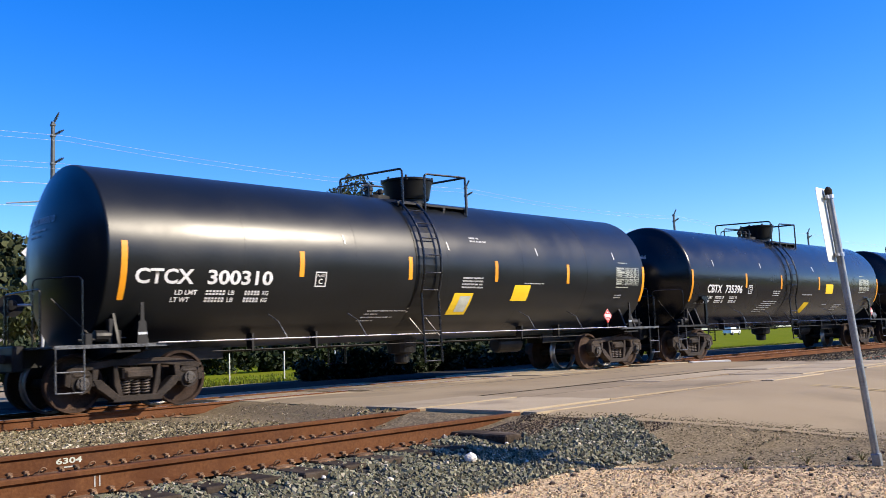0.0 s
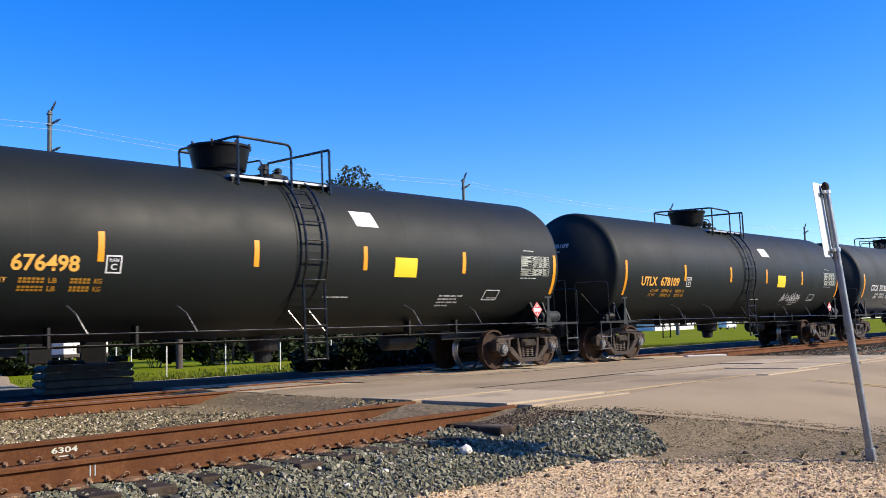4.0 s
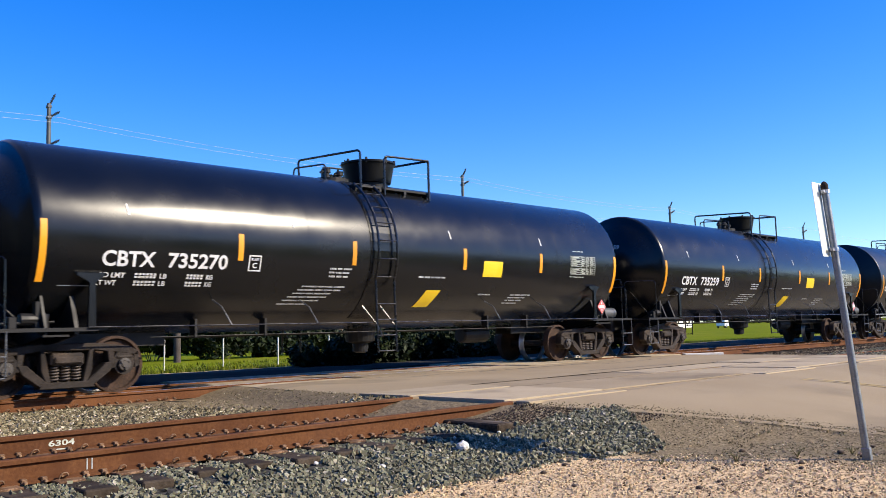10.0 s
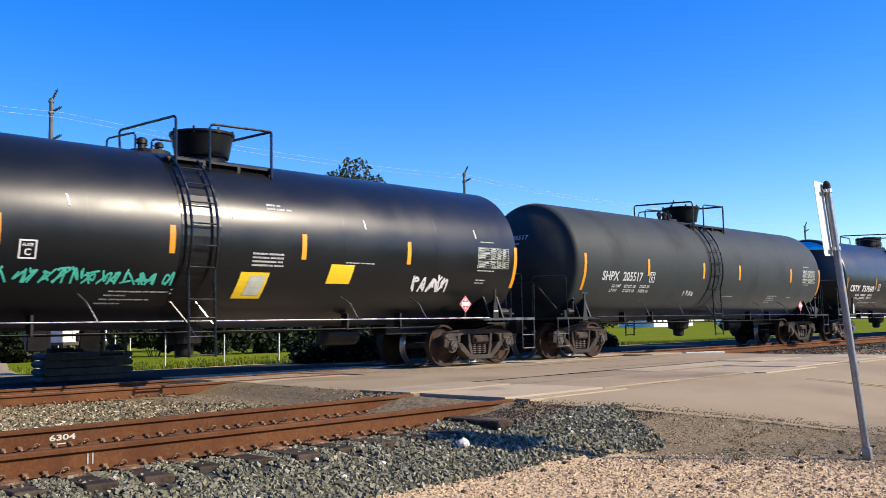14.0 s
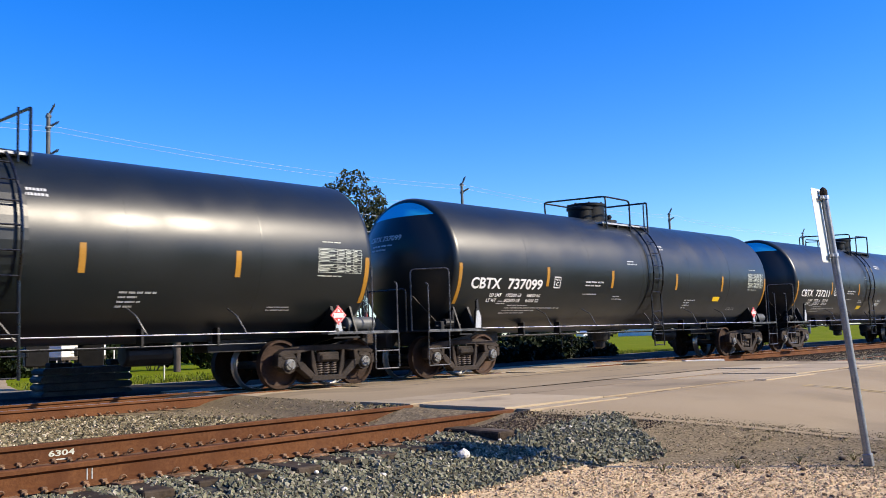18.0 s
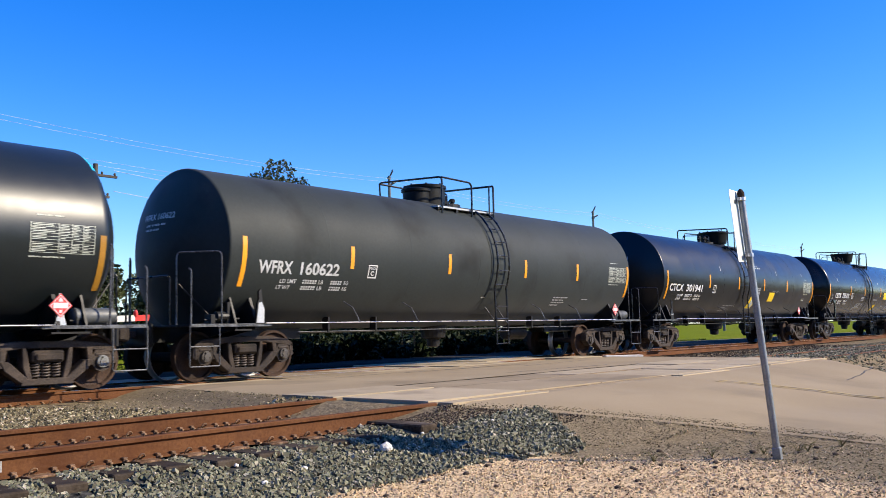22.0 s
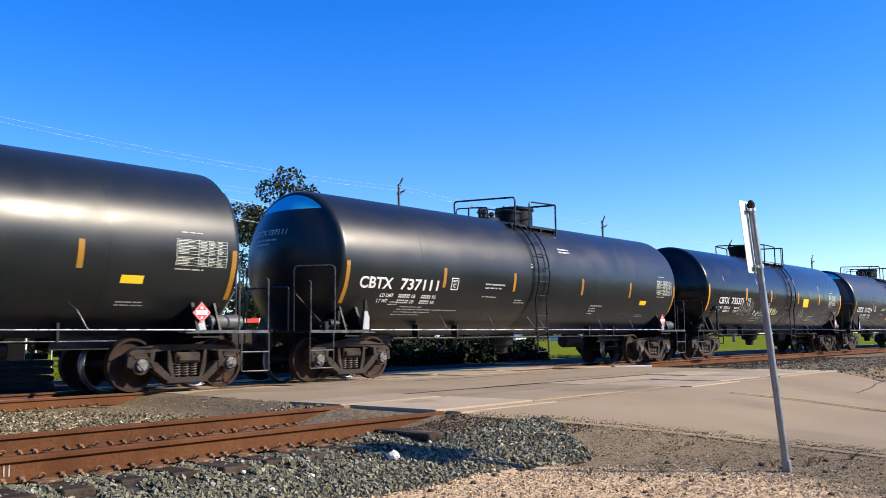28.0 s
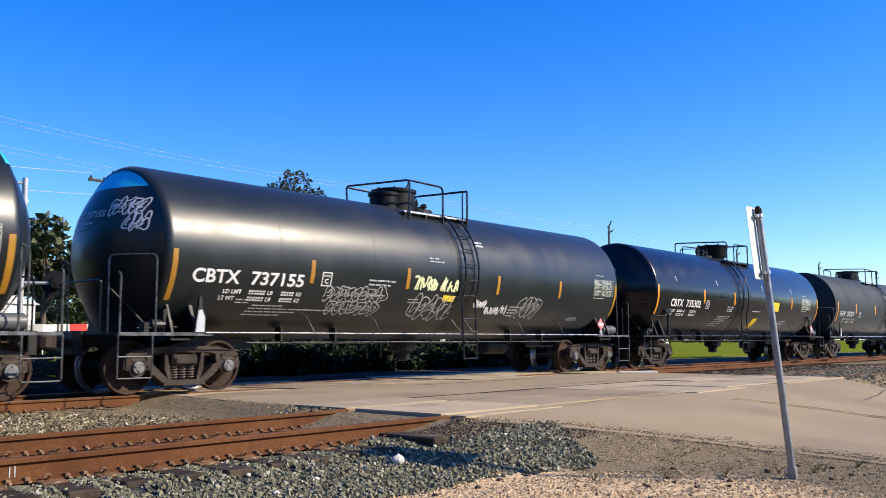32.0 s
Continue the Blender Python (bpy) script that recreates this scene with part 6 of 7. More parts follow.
# chalk figures and a tick on the rails' webs
bm = sized_letters("6304", 3.18, 3.40, -0.03, 0.02)
bmesh.ops.rotate(bm, verts=bm.verts[:], cent=(0, 0, 0), matrix=Matrix.Rotation(radians(90), 3, "X"))
for v in bm.verts:
    v.co.y = NEAR_Y + GAUGE - 0.0125
part("chalk_number", bm, M_TABLE, near_track, "white chalk figures on the rail's web")
bm = bmesh.new()
box(bm, 3.2, 3.31, NEAR_Y + GAUGE - 0.05, NEAR_Y + GAUGE - 0.03, -0.058, -0.05)
part("chalk_mark", bm, M_TABLE, near_track, "white chalk smear on the rail's foot")
for x in (2.82, 2.855):
    bm = bmesh.new()
    box(bm, x, x + 0.009, NEAR_Y - 0.0125, NEAR_Y - 0.010, -0.04, 0.035)
    part("chalk_mark", bm, M_TAGD, near_track, "white chalk tick on the rail's web")

# short end of a sleeper sticking out of the ballast at the rail end
bm = bmesh.new()
box(bm, -0.12, 0.12, -0.42, 0.42, -0.08, 0.08, bevel=0.014)
tie_end = part("loose_sleeper", bm, M_TIE)
tie_end.matrix_world = pose(6.47, 5.97, -0.10, 1, 0, 3)
tagged(tie_end, "dark creosoted sleeper end sticking out of the ballast", "railway sleeper")


def build_post():
    """Leaning galvanised post with a sign seen from behind, edge on."""
    base = Vector((7.775, 2.795, -0.30))
    post = thing("sign_post", label="leaning galvanised steel post with a small sign seen nearly edge-on", category="sign post")
    height, r = 2.27, 0.030
    bm = bmesh.new()
    tube(bm, [(0, 0, -0.3), (0, 0, height)], r, 14)
    smooth_by_angle(part("post", bm, M_POST, post), 40)
    bm = bmesh.new()
    box(bm, -0.034, 0.034, -0.034, 0.034, -0.2, 0.10, bevel=0.005)
    part("base_sleeve", bm, M_POST, post, "square steel sleeve at the foot of the post")
    bm = bmesh.new()
    lathe(bm, [(height - 0.03, r + 0.001), (height + 0.01, r + 0.003), (height + 0.035, r - 0.01), (height + 0.045, 0.004)], "z", seg=12)
    part("post_cap", bm, M_TIE, post, "dark cap on the post")
    bm = bmesh.new()
    pts = rounded([(-0.22, height - 0.59), (0.22, height - 0.59), (0.22, height + 0.035), (-0.22, height + 0.035), (-0.22, height - 0.59)], 0.035)
    prism(bm, [(p.x, p.y) for p in pts[:-1]], "y", -0.040, -0.037)
    sign = part("sign_plate", bm, M_ALU, post, "thin aluminium sign plate")
    sign.matrix_local = pose(0, 0, 0, 0, 0, 0)
    for z in (height - 0.045, height - 0.535):
        bm = bmesh.new()
        lathe(bm, [(z - 0.016, r + 0.001), (z - 0.016, r + 0.008), (z + 0.016, r + 0.008), (z + 0.016, r + 0.001)], "z", seg=14)
        box(bm, -0.012, 0.012, -0.037, -0.02, z - 0.014, z + 0.014)
        box(bm, r, r + 0.055, -0.012, 0.012, z - 0.012, z + 0.012)
        part("clamp", bm, M_GALV, post, "steel pipe clamp")
    post.matrix_world = Matrix.Translation(base) @ pose(0, 0, 0, -4.2, -2.65, 0) @ pose(0, 0, 0, 0, 0, SIGN_TURN)
    return post


SIGN_TURN = 186.0
build_post()


# ---- beyond the tracks ----
def build_slab_stack():
    """Precast slabs with rounded long edges, piled flat beside the line."""
    stack = thing("slab_stack", pose(7.86, 17.5, -0.06), "stack of pale concrete slabs with rounded edges beside the line", "stack of slabs")
    rng = random.Random(8)
    for k in range(4):
        bm = bmesh.new()
        z, w, d = k * 0.146, 0.84 + rng.uniform(-0.02, 0.03), 0.28 + rng.uniform(-0.02, 0.02)
        pts = [(-w, z + 0.01), (-w - 0.045, z + 0.045), (-w - 0.05, z + 0.09), (-w, z + 0.136), (w, z + 0.136), (w + 0.05, z + 0.09), (w + 0.045, z + 0.045), (w, z + 0.01)]
        prism(bm, pts, "y", -d, d)
        for v in bm.verts:
            v.co.z += 0.006 * noise.noise((v.co.x * 2, v.co.y * 2, k))
        part("slab", bm, M_SLAB, stack).matrix_local = pose(rng.uniform(-0.02, 0.02), rng.uniform(-0.02, 0.02), 0, 0, 0, rng.uniform(-1.0, 1.0))
    for x, y, w, h in ((-0.55, -0.2, 0.22, 0.09), (-0.1, 0.1, 0.09, 0.06), (0.62, -0.1, 0.16, 0.12)):
        bm = bmesh.new()
        box(bm, x - w, x + w, y - 0.12, y + 0.12, 0.585, 0.585 + h, bevel=0.02)
        part("loose_offcut", bm, M_TIE, stack, "dark offcut lying on top of the slabs")


build_slab_stack()


def leaf_cloud(name, blobs, count, size, mat, parent, seed):
    """Leaves as many small bent cards, thrown through a handful of uneven clumps."""
    rng = np.random.RandomState(seed)
    weights = np.array([b[3] ** 2 for b in blobs])
    pick = rng.choice(len(blobs), count, p=weights / weights.sum())
    c = np.array([b[:3] for b in blobs])[pick]
    rad = np.array([b[3] for b in blobs])[pick]
    d = rng.normal(size=(count, 3))
    d /= np.linalg.norm(d, axis=1, keepdims=True)
    p = c + d * (rad * rng.uniform(0.45, 1.08, count) ** 0.6)[:, None] * np.array([1, 1, 0.8])
    u = rng.normal(size=(count, 3))
    u /= np.linalg.norm(u, axis=1, keepdims=True)
    w = np.cross(u, rng.normal(size=(count, 3)))
    w /= np.linalg.norm(w, axis=1, keepdims=True)
    s = (size * rng.uniform(0.6, 1.4, count))[:, None]
    v = np.stack([p - u * s, p + w * s * 0.55, p + u * s + np.cross(u, w) * s * 0.3, p - w * s * 0.55], 1).reshape(-1, 3)
    me = bpy.data.meshes.new(name)
    me.vertices.add(count * 4)
    me.vertices.foreach_set("co", v.reshape(-1))
    me.loops.add(count * 4)
    me.loops.foreach_set("vertex_index", np.arange(count * 4))
    me.polygons.add(count)
    me.polygons.foreach_set("loop_start", np.arange(count) * 4)
    me.polygons.foreach_set("loop_total", np.full(count, 4))
    me.update(calc_edges=True)
    return part_of(name, me, mat, parent)


def tree(x, y, height, spread, seed, mat=None, leaves=5000, leaf=0.16, label="broad tree with an uneven olive-green crown", group=""):
    mat = mat or M_LEAF
    rng = random.Random(seed)
    t = thing("tree", pose(x, y, ground_z(x, y) - 0.05), label, "tree", group)
    bm = bmesh.new()
    fork = height * 0.4
    tube(bm, [(0, 0, 0), (0.1, 0.05, fork * 0.5), (0.05, 0.1, fork), (0.2, 0.1, height * 0.72)], height * 0.028, 8, height * 0.010)
    blobs = []
    for k in range(9):
        a = 2 * math.pi * k / 9 + rng.uniform(-0.4, 0.4)
        r = spread * rng.uniform(0.35, 0.85)
        h = height * rng.uniform(0.52, 0.9) - 0.1 * r
        end = (r * math.cos(a), r * math.sin(a), h)
        mid = (0.4 * r * math.cos(a), 0.4 * r * math.sin(a), fork + (h - fork) * 0.45)
        tube(bm, [(0.05, 0.08, fork * rng.uniform(0.75, 1.2)), mid, end], height * 0.012, 6, height * 0.003)
        blobs.append((*end, spread * rng.uniform(0.22, 0.42)))
        blobs.append((end[0] * 0.6 + rng.uniform(-0.5, 0.5), end[1] * 0.6 + rng.uniform(-0.5, 0.5), h + height * rng.uniform(-0.06, 0.1), spread * rng.uniform(0.18, 0.34)))
    blobs.append((0.1, 0.1, height - spread * 0.3, spread * 0.3))
    smooth_by_angle(part("trunk", bm, M_BARK, t), 60)
    leaf_cloud("crown", blobs, leaves, leaf, mat, t, seed)
    return t


def bush(x, y, w, h, seed, mat=None, leaves=2500, leaf=0.09, label="dense dark green bush in the grass"):
    rng = random.Random(seed)
    b = thing("bush", pose(x, y, min(-0.35, ground_z(x, y))), label, "bush", "bushes past the tracks")
    bm = bmesh.new()
    blobs = []
    for k in range(7):
        px, py, pz = rng.uniform(-w, w) * 0.6, rng.uniform(-0.5, 0.5) * w * 0.5, h * rng.uniform(0.25, 0.7)
        tube(bm, [(px * 0.3, py * 0.3, 0), (px * 0.7, py * 0.7, pz * 0.6), (px, py, pz)], 0.025, 5, 0.008)
        blobs.append((px, py, pz, h * rng.uniform(0.28, 0.45)))
    part("stem", bm, M_BARK, b)
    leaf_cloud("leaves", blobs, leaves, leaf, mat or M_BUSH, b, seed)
    return b


tree(38.2, 46.9, 12.1, 3.5, 1, leaves=7500, leaf=0.12)
tree(41.6, 46.4, 11.1, 2.0, 2, leaves=2600, leaf=0.13)
for k, (x, y, h, s) in enumerate(((17, 70, 11.0, 5), (24, 66, 10.4, 4.5), (30, 62, 10.6, 4.5), (38, 88, 10, 6), (50, 90, 9.5, 6), (62, 94, 9, 6), (76, 96, 9, 6), (9, 66, 10, 5), (24, 62, 8, 4.5))):
    tree(x, y, h, s, 20 + k, M_WOODS, 3800, 0.28, "tree in the line of woods past the field", "trees past the field")
hedge = random.Random(9)
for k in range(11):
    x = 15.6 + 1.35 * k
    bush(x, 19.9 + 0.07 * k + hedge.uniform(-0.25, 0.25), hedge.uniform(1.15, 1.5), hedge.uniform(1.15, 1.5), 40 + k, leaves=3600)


for k in range(12):
    x = 14.5 + 2.9 * k
    b = bush(x, 42.5 + hedge.uniform(-1.2, 1.2), hedge.uniform(2.2, 2.9), hedge.uniform(1.9, 2.6), 70 + k, leaves=2600, leaf=0.16, label="dark broad shrub at the far side of the grass")
    b["group"] = "shrubs past the grass"


def woods_strip(x0, x1, y, h, count, seed):
    rng = random.Random(seed)
    blobs = []
    for k in range(90):
        x = x0 + (x1 - x0) * k / 89
        blobs.append((x, y + rng.uniform(-6, 6), rng.uniform(0.15, 0.75) * h, h * rng.uniform(0.25, 0.5)))
    ob = leaf_cloud("distant_woods", blobs, count, 0.55, M_WOODS, None, seed)
    tagged(ob, "low belt of distant woods on the horizon", "woods", kind="stuff")


woods_strip(-30, 190, 130, 7.0, 26000, 61)
woods_strip(120, 600, 235, 10.0, 26000, 62)


def unseen_west_belt(x, y0, y1, h, count, seed):
    """The woods that close the place to the west: never in view, added dark to dim the tank heads' reflections."""
    rng = random.Random(seed)
    blobs = [(x + rng.uniform(-5, 5), y0 + (y1 - y0) * k / 79, rng.uniform(0.12, 0.8) * h, h * rng.uniform(0.2, 0.34)) for k in range(80)]
    tagged(leaf_cloud("distant_woods", blobs, count, 0.6, M_BUSH, None, seed), "added belt of tall dark trees along the line, out of view", "woods", kind="stuff")


unseen_west_belt(-26, -45, 90, 13, 26000, 63)


def unseen_south_belt(y, x0, x1, h, count, seed):
    """The woods that close the place behind the camera: unseen, added so that the tanks' flanks reflect dark."""
    rng = random.Random(seed)
    blobs = [(x0 + (x1 - x0) * k / 119, y + rng.uniform(-5, 5), rng.uniform(0.1, 0.8) * h, h * rng.uniform(0.22, 0.36)) for k in range(120)]
    tagged(leaf_cloud("distant_woods", blobs, count, 0.6, M_BUSH, None, seed), "added belt of tall dark trees behind the gravel lot, out of view", "woods", kind="stuff")


unseen_south_belt(-38, -40, 190, 9, 30000, 64)

# grass blades at the field's near edge
rng = np.random.RandomState(77)
p = []
while len(p) < 16000:
    x, y = rng.uniform(6, 48), 20.75 + 14 * rng.rand() ** 1.6
    if not along(ROAD_L, y) - 0.1 < x < along(ROAD_R, y) + 0.1:
        p.append((x, y, ground_z(x, y)))
p = np.array(p)
h = rng.uniform(0.05, 0.14, len(p))
side = rng.uniform(0, math.pi, len(p))
dx, dy = np.cos(side) * 0.02, np.sin(side) * 0.02
tip = rng.normal(0, 0.035, (len(p), 2))
v = np.stack([np.stack([p[:, 0] - dx, p[:, 1] - dy, p[:, 2] - 0.01], 1), np.stack([p[:, 0] + dx, p[:, 1] + dy, p[:, 2] - 0.01], 1), np.stack([p[:, 0] + tip[:, 0], p[:, 1] + tip[:, 1], p[:, 2] + h], 1)], 1).reshape(-1, 3)
me = bpy.data.meshes.new("field_grass")
me.from_pydata(v.tolist(), [], np.arange(len(v)).reshape(-1, 3).tolist())
tagged(part_of("field_grass", me, M_GRASSB), "short bright green grass of the field", "grass", kind="stuff")


for k in range(70):
    x, y = rng.uniform(3.2, 9.6), rng.uniform(2.0, 4.7)
    if x < 9.0 - (y - 2) * 0.3:
        s = rng.uniform(0.012, 0.035)
        lump("dirt_clod", (x, y, ground_z(x, y) + s * 0.3), (s, s * 0.9, s * 0.6), M_CLOD, "dark brown clod lying on the tan gravel", "clod", k + 40)["group"] = "clods on the gravel"


def weed(x, y, seed):
    rng = random.Random(seed)
    bm = bmesh.new()
    for k in range(14):
        a, l = rng.uniform(0, 6.28), rng.uniform(0.04, 0.13)
        tube(bm, [(0, 0, 0), (0.4 * l * math.cos(a), 0.4 * l * math.sin(a), l * 0.6), (l * math.cos(a), l * math.sin(a), l * rng.uniform(0.3, 0.9))], 0.0035, 4, 0.001)
    w = part("weed", bm, M_WEED)
    w.location = (x, y, ground_z(x, y))
    tagged(w, "small dry weed at the foot of the post", "weed", "weeds on the lot")


for k, (x, y) in enumerate(((8.3, 2.8), (8.0, 3.0), (7.6, 3.3), (7.1, 3.6), (8.4, 2.75), (6.6, 4.0), (8.9, 2.6))):
    weed(x, y, k)


def power_pole(x, y, h, arms=((0.0, 0.95, 65), (-0.75, 0.8, 30), (-2.65, 0.8, 30))):
    p = thing("power_pole", pose(x, y, ground_z(x, y)), "slim grey transmission pole with upswept insulator arms", "power pole", "power poles past the field")
    bm = bmesh.new()
    tube(bm, [(0, 0, -0.5), (0, 0, h)], 0.26, 12, 0.13)
    smooth_by_angle(part("pole", bm, M_DULL, p), 40)
    for dz, length, up in arms:
        bm = bmesh.new()
        c, s = math.cos(radians(up)), math.sin(radians(up))
        dirx = Vector((0.8, -0.6, 0))
        tip = dirx * length * c + Vector((0, 0, length * s))
        z = h + dz - 0.2
        tube(bm, [(0, 0, z), tuple(Vector((0, 0, z)) + tip)], 0.06, 8, 0.04)
        for k in range(5):
            q = Vector((0, 0, z)) + tip * (0.3 + 0.13 * k)
            d = tip.normalized()
            tube(bm, [tuple(q - d * 0.03), tuple(q + d * 0.03)], 0.10, 8)
        box(bm, -0.16, 0.16, -0.16, 0.16, z - 0.1, z + 0.08, bevel=0.03)
        part("insulator_arm", bm, M_INSUL, p, "dark stand-off insulator")
    return p


POLE_Y, POLE_H = 60.0, 16.2
POLES = [-16.0, 24.5, 64.8, 104.0, 145.5, 186, 226, 266]
for x in POLES:
    power_pole(x, POLE_Y, POLE_H + (0.75 if x < 30 else 0.1))


def wire(name, a, b, sag, r, label, group):
    bm = bmesh.new()
    a, b = Vector(a), Vector(b)
    tube(bm, [a.lerp(b, t) - Vector((0, 0, 4 * sag * t * (1 - t))) for t in (i / 24 for i in range(25))], r, 5)
    tagged(part(name, bm, M_WIRE), label, "overhead wire", group)


for x0, x1 in zip(POLES[:5], POLES[1:6]):
    for dz, off in ((-0.55, 0.7), (-2.45, 0.7)):
        for k in (0, 0.35):
            wire("power_line", (x0 + off * 0.8, POLE_Y - off * 0.6, POLE_H + dz - k), (x1 + off * 0.8, POLE_Y - off * 0.6, POLE_H + dz - k), 0.55, 0.010, "thin bright overhead power line sagging between the poles", "power lines")


def wood_pole(x, y, h):
    p = thing("utility_pole", pose(x, y, ground_z(x, y)), "dark wooden utility pole with a crossarm and transformer", "utility pole")
    bm = bmesh.new()
    tube(bm, [(0, 0, -0.3), (0, 0, h)], 0.17, 12, 0.11)
    smooth_by_angle(part("pole", bm, M_WOODPOLE, p), 40)
    for z, w in ((h - 0.5, 1.2), (h - 1.5, 0.8)):
        bm = bmesh.new()
        box(bm, -w, w, 0.10, 0.22, z - 0.06, z + 0.06, bevel=0.01)
        for x2 in (-w * 0.9, -w * 0.35, w * 0.35, w * 0.9):
            lathe(bm, [(z + 0.06, 0.03), (z + 0.10, 0.06), (z + 0.16, 0.06), (z + 0.2, 0.02)], "z", (x2, 0.16, 0), 8)
        part("crossarm", bm, M_WOODPOLE, p)
    bm = bmesh.new()
    lathe(bm, [(h - 3.1, 0.05), (h - 3.1, 0.22), (h - 2.3, 0.22), (h - 2.22, 0.15), (h - 2.2, 0.02)], "z", (0.35, 0, 0), 14)
    part("transformer", bm, M_STEELPOLE, p, "grey can transformer")
    return p


wood_pole(22.2, 39.3, 9.3)
for k, dz in enumerate((0.15, -0.85)):
    wire("utility_line", (22.2 - 1.0, 39.4, 9.0 + dz - 0.4), (-20, 42, 9.0 + dz), 0.7, 0.012, "thin sagging utility wire over the field", "utility wires")
    wire("utility_line", (22.2 + 1.0, 39.4, 9.0 + dz - 0.4), (64, 41, 8.6 + dz), 0.7, 0.012, "thin sagging utility wire over the field", "utility wires")


def crossing_signal(x, y, turn, h, arm, buck_z, buck_turn):
    """Mast with crossbuck, lamps and gate machine."""
    s = thing("crossing_signal", pose(x, y, -0.40, 0, 0, turn), "white level-crossing signal mast with crossbuck, flashing lamps and gate box", "crossing signal")
    bm = bmesh.new()
    tube(bm, [(0, 0, 0), (0, 0, h)], 0.062, 12)
    lathe(bm, [(0, 0.02), (0, 0.2), (0.12, 0.2), (0.3, 0.09)], "z", seg=12)
    smooth_by_angle(part("mast", bm, M_STEELPOLE, s, "white-grey pipe mast"), 40)
    if arm:
        bm = bmesh.new()
        tube(bm, [(0, 0, h - 0.12), (1.0, 0.1, h - 0.16), (1.9, 0.2, h - 0.24)], 0.035, 8, 0.014)
        part("top_arm", bm, M_STEELPOLE, s, "thin arm at the head of the mast")
    for a in (-45, 45):
        bm = bmesh.new()
        box(bm, -0.60, 0.60, -0.008, 0.008, -0.11, 0.11, bevel=0.003)
        c = part("crossbuck_board", bm, M_WLINE, s, "white crossbuck board")
        c.matrix_local = pose(0, 0, 0, 0, 0, buck_turn) @ pose(0, -0.09 - 0.012 * (a > 0), buck_z, 0, a, 0)
    bm = bmesh.new()
    tube(bm, [(-0.75, 0, 2.62), (0.75, 0, 2.62)], 0.035, 8)
    part("lamp_bar", bm, M_STEELPOLE, s)
    for x2 in (-0.72, 0.72):
        bm = bmesh.new()
        lathe(bm, [(-0.02, 0.02), (-0.02, 0.30), (0.0, 0.30), (0.01, 0.15), (0.14, 0.12), (0.15, 0.02)], "y", (x2, -0.02, 2.62), 20)
        lampd = part("lamp_background", bm, M_SIGNAL, s, "round black lamp background")
        bm = bmesh.new()
        lathe(bm, [(-0.06, 0.02), (-0.05, 0.13), (-0.02, 0.15)], "y", (x2, -0.03, 2.62), 16)
        part("lamp_lens", bm, M_RED_LAMP if x2 > 0 else M_RED, lampd, "red lamp lens")
    bm = bmesh.new()
    box(bm, -0.28, 0.28, -0.2, 0.28, 0.85, 1.55, bevel=0.03)
    part("gate_machine", bm, M_SIGNAL, s, "dark gate mechanism box")
    bm = bmesh.new()
    box(bm, 0.26, 0.34, -0.35, 0.9, 1.1, 1.3, bevel=0.02)
    part("counterweight", bm, M_SIGNAL, s)
    if not arm:
        bm = bmesh.new()
        prism(bm, [(-0.26, 2.95), (0.26, 2.95), (0.26, 3.3), (0.0, 3.5), (-0.26, 3.3)], "y", 0.1, 0.5)
        part("bell_box", bm, M_WALLW, s, "white peaked box on the mast")
    return s


def gate_arm(x, y, z, length, rise):
    """Lowered barrier with red and white bands, tapering outwards."""
    g = thing("crossing_gate", pose(x, y, z, 0, -rise, 0), "lowered crossing gate arm with red and white bands", "crossing gate")
    edges, k, d = [0.0], 0, 0.0
    while d < length - 0.2:
        d = min(length, d + (0.42 if k % 2 else 0.62))
        edges.append(d)
        k += 1
    for k, (a, b) in enumerate(zip(edges, edges[1:])):
        bm = bmesh.new()
        h0, h1 = 0.085 - 0.035 * a / length, 0.085 - 0.035 * b / length
        prism(bm, [(a + 0.001, -h0), (b - 0.001, -h1), (b - 0.001, h1), (a + 0.001, h0)], "y", -0.02, 0.02)
        part("band", bm, M_RED if k % 2 else M_WALLW, g, "red band" if k % 2 else "white band")
    for d in (length * 0.35, length * 0.7, length - 0.1):
        bm = bmesh.new()
        lathe(bm, [(0.06, 0.01), (0.06, 0.06), (0.14, 0.06), (0.2, 0.03)], "z", (d, 0, 0), 12)
        part("arm_lamp", bm, M_RED, g, "small red lamp on the arm")
    bm = bmesh.new()
    prism(bm, [(-0.9, -0.06), (0, -0.10), (0, 0.10), (-0.9, 0.06)], "y", -0.03, 0.03)
    box(bm, -1.1, -0.6, -0.12, 0.12, -0.2, 0.16, bevel=0.02)
    part("counterweight_arm", bm, M_STEELPOLE, g, "grey counterweight behind the pivot")
    return g


gate_arm(9.75, 20.12, 1.20, 7.8, 1.75)
crossing_signal(9.35, 20.4, 155, 5.0, True, 4.2, 70)
crossing_signal(9.3, 23.4, 165, 4.3, False, 3.6, 15)


